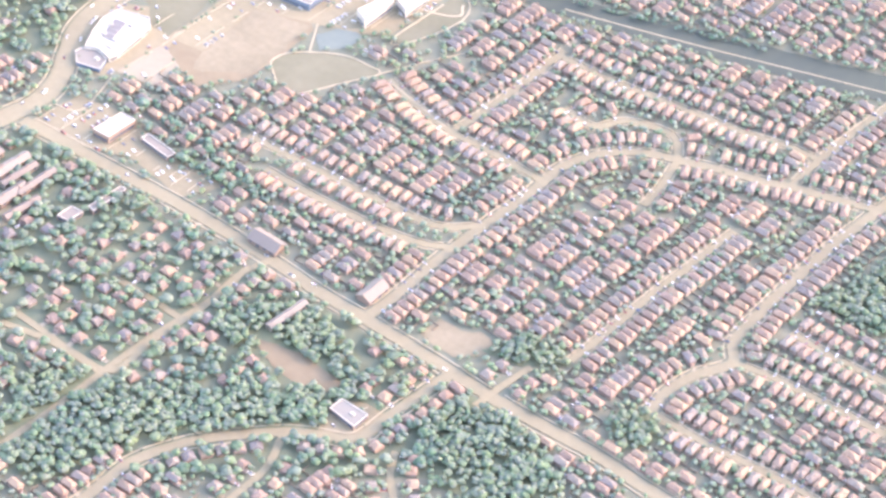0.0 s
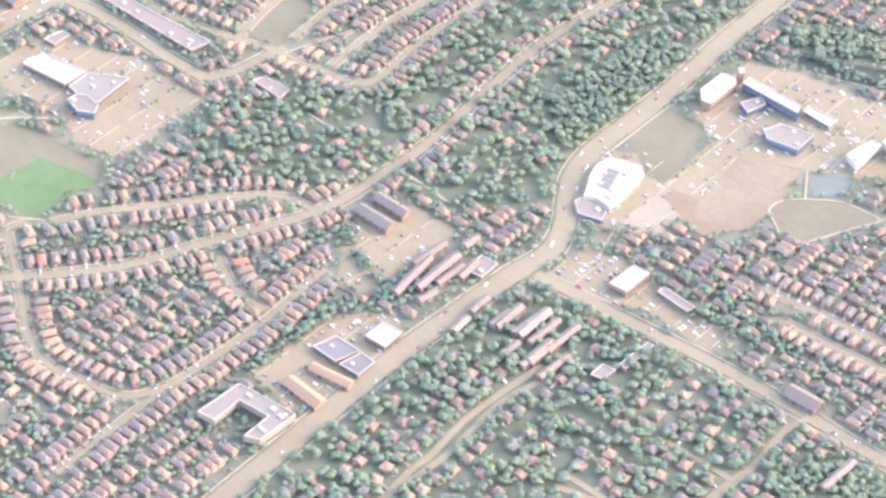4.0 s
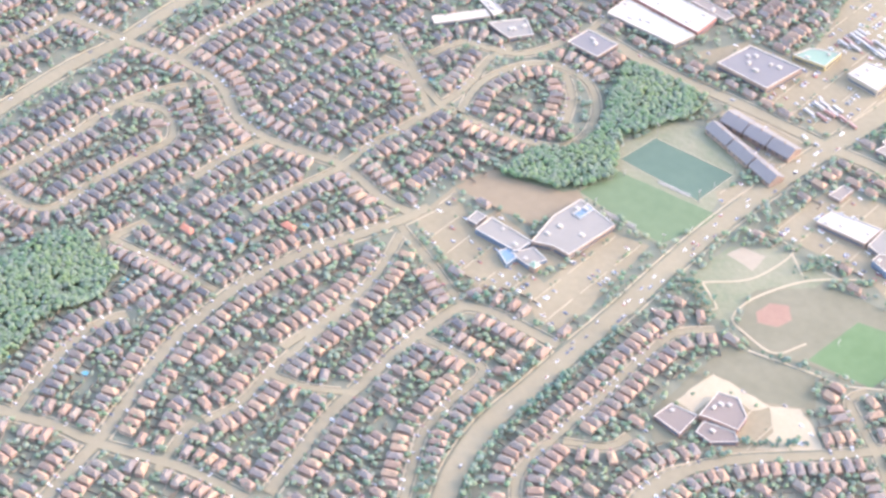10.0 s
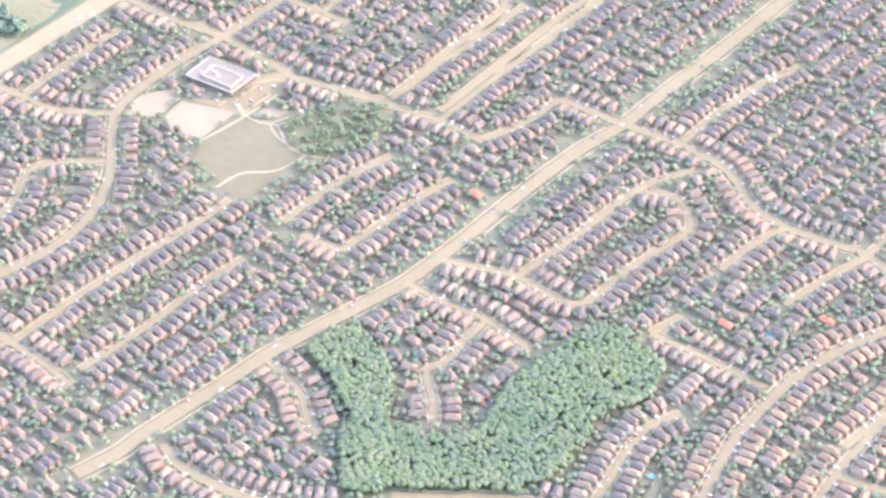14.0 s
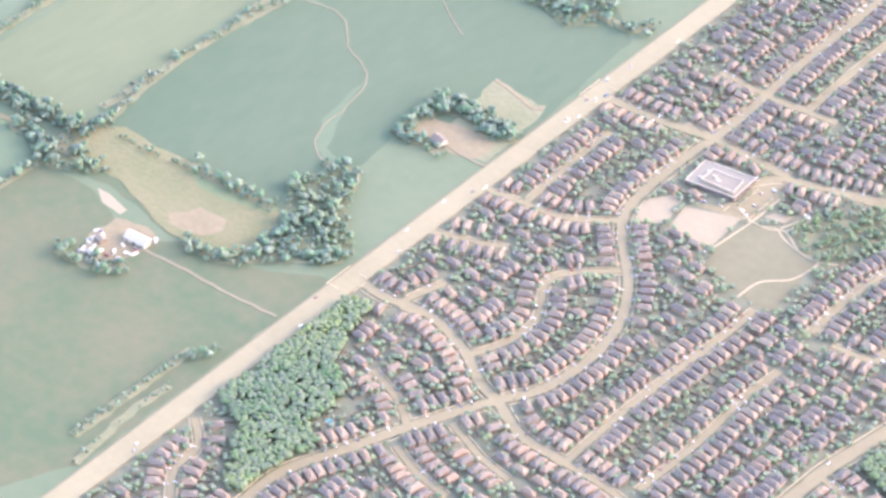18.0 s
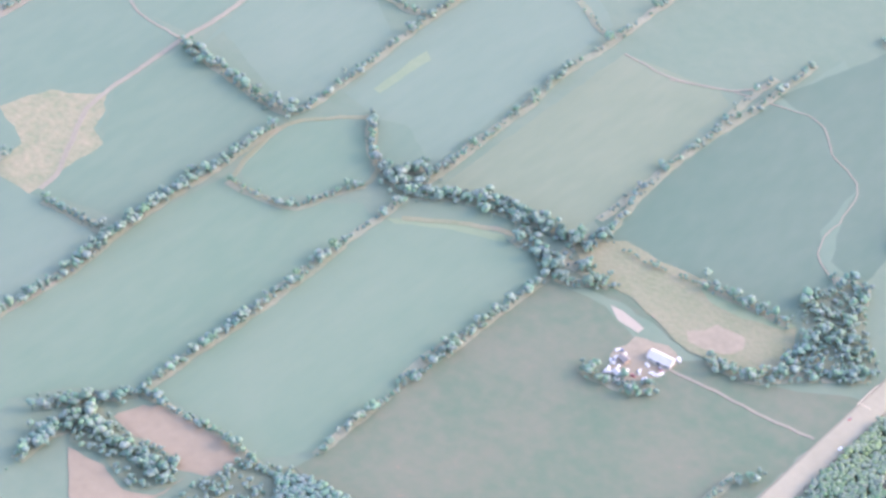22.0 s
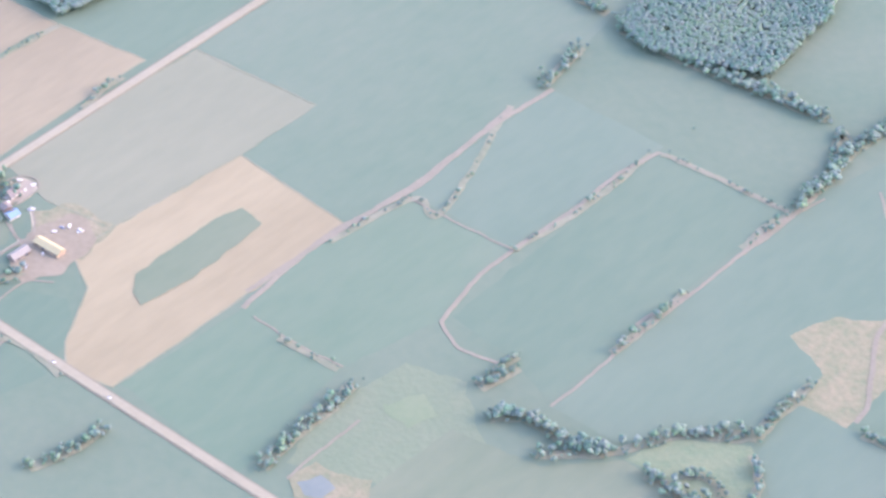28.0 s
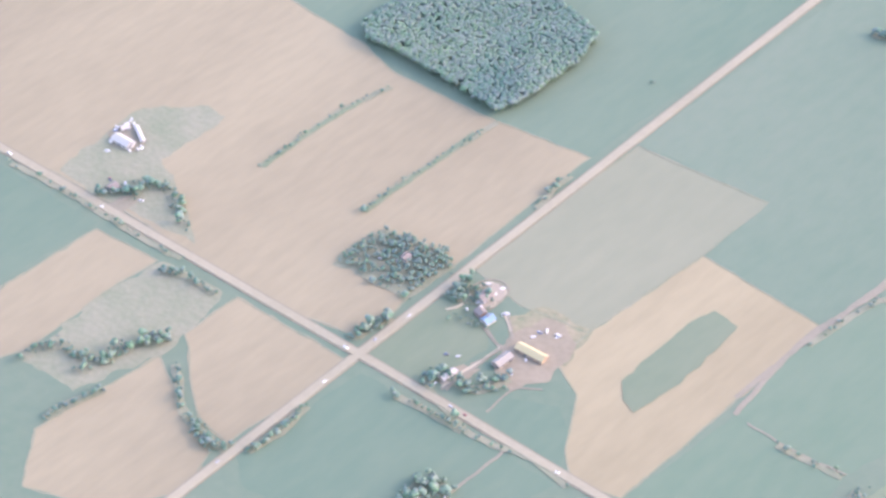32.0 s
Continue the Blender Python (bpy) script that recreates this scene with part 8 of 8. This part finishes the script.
# ---- dark panel on the solid civic roof, in place of its sunken court ----
c = [(308.5, 284.0), (305.7, 292.0), (309.1, 293.0), (311.5, 284.7)]
m_ = np.mean(c, 0)
root = new("roof_lantern")
root.location = (m_[0], m_[1], 0)
ring = [tuple(np.array(q) - m_) for q in c]
if sum(a[0] * b[1] - b[0] * a[1] for a, b in zip(ring, ring[1:] + ring[:1])) < 0:
    ring = ring[::-1]
part("frame", *prism(ring, 1.8, 2.05, cap=False), B["edge"], root, "pale lantern frame")
part("glazing", [(x, y, 2.04) for x, y in ring], [(0, 1, 2, 3)], B["darkgrey"], root, "dark roof glazing")
for f in (.25, .5, .75):
    a, b = (np.array(ring[0]) * (1 - f) + np.array(ring[1]) * f), (np.array(ring[3]) * (1 - f) + np.array(ring[2]) * f)
    part("glazing_bar", [(*(a - .06), 2.045), (*(a + .06), 2.045), (*(b + .06), 2.045), (*(b - .06), 2.045), (*(a - .06), 2.1), (*(a + .06), 2.1), (*(b + .06), 2.1), (*(b - .06), 2.1)],
         [(0, 1, 5, 4), (1, 2, 6, 5), (2, 3, 7, 6), (3, 0, 4, 7), (4, 5, 6, 7)], B["edge"], root)
tagged(root, "dark glazed panel in place of the civic building court", "roof lantern")

# ---- white containers and sheds standing about the farmyards ----
def container(x, y, a, s):
    root = new("storage_container")
    root.matrix_world = pose(x, y, .05, 0, 0, a)
    l, w, h = .75 * s, .32 * s, .55 * s
    part("body", *box(-l, l, -w, w, 0, h), B["pale"], root)
    part("lid", [(-l - .04, -w - .04, h + .003), (l + .04, -w - .04, h + .003), (l + .04, w + .04, h + .003), (-l - .04, w + .04, h + .003), (-l, 0, h + .14), (l, 0, h + .14)],
         [(0, 1, 5, 4), (2, 3, 4, 5), (1, 2, 5), (3, 0, 4)], B["pale"], root)
    part("door", *box(l + .003, l + .03, -w * .7, w * .7, .04, h * .9), B["grey"], root, "grey end door")
    tagged(root, "small white storage container in a farmyard", "container", "containers in the farmyards")


B["pale"] = plain("sun-bleached white paint", (.52, .50, .47))
for x, y in [(-244.6, -56.4), (-241.9, -56.5), (-243.2, -58.9), (-242.4, -63.2), (-240.6, -64.0), (-242.1, -65.4), (-239.2, -63.3), (-237.9, -65.8), (-235.6, -65.6), (-235.2, -59.0), (-235.0, -55.8), (-232.2, -60.7), (-230.8, -57.2), (-230.2, -56.0), (-229.8, -48.5), (-237.9, -61.3), (-241.6, -64.6), (-242.5, -61.4), (-664.4, -203.5), (-667.4, -194.7), (-662.6, -193.5), (-662.6, -197.0), (-663.1, -201.0), (-662.0, -204.6), (-654.2, -201.8), (-665.1, -207.9), (-701.4, -207.2), (-696.4, -204.8), (-696.8, -200.4), (-635.7, -199.4), (-641.3, -204.9), (-639.7, -200.1), (-636.5, -214.4), (-653.3, -226.4), (-811.9, -213.1), (-810.5, -209.9), (-808.8, -208.4), (-805.0, -218.5), (-798.3, -217.1), (-800.0, -219.4), (-790.7, -235.7), (-788.6, -232.7), (-807.8, -219.6), (-620.5, -281.5), (-618.0, -281.3), (-613.0, -278.8), (-615.2, -275.4), (-607.8, -285.8), (-611.0, -285.5), (-620.7, -296.9)]:
    container(x, y, rng.uniform(0, 180), rng.uniform(.7, 1.25))

# ---- stop bars where streets meet the highway ----
for x, y in ((-180.6, -25.1), (-181.3, 86.5)):
    for s in (-1, 1):
        line_on((-180 - 3.1 * (s < 0), y + s * 4.2), (-180 + 3.1 * (s > 0), y + s * 4.2), .45, "stop_bar", "white stop bar painted across the lanes", "stop bar", .45)
    line_on((-176.2, y - 2.4), (-176.2, y + 2.4), .4, "crosswalk", "white crosswalk line across the side street", "crosswalk", .45)
    line_on((-183.8, y - 5), (-183.8, y + 5), .5, "crosswalk", "white crosswalk line across the side street", "crosswalk", .45)

# ---- kerbed islands and small trees between the parking rows ----
V, F, q_ = [], [], []
for kind, pts in POLYS:
    if kind != "lot":
        continue
    p = np.array(pts)
    for gx in np.arange(p[:, 0].min() + 1.8, p[:, 0].max(), 7.2):
        run = []
        for gy in np.arange(p[:, 1].min(), p[:, 1].max() + 1, 1.0):
            c = np.array((gx, gy))
            ok = inside(pts, [c])[0] and not house_at[cells(c)][0] and not road_at[cells(c)][0]
            if ok and len(run) < 14:
                run.append(gy)
                continue
            if len(run) > 4:
                k = len(V)
                v, f = box(gx - .16, gx + .16, run[0] + .6, run[-1] - .6, .02, .2)
                V += v
                F += [tuple(k + i for i in t) for t in f]
                q_ += [(gx, y) for y in run[1:-1] if rng.random() < .16]
            run = []
tagged(mesh_object("parking_islands", V, F, [M["concrete"]]), "pale kerbed islands between parking rows", "parking islands", kind="stuff")
forest("lot_trees", "small trees on the parking lot islands", np.array(q_), .7, 1.5, leaf_m, SMALL)
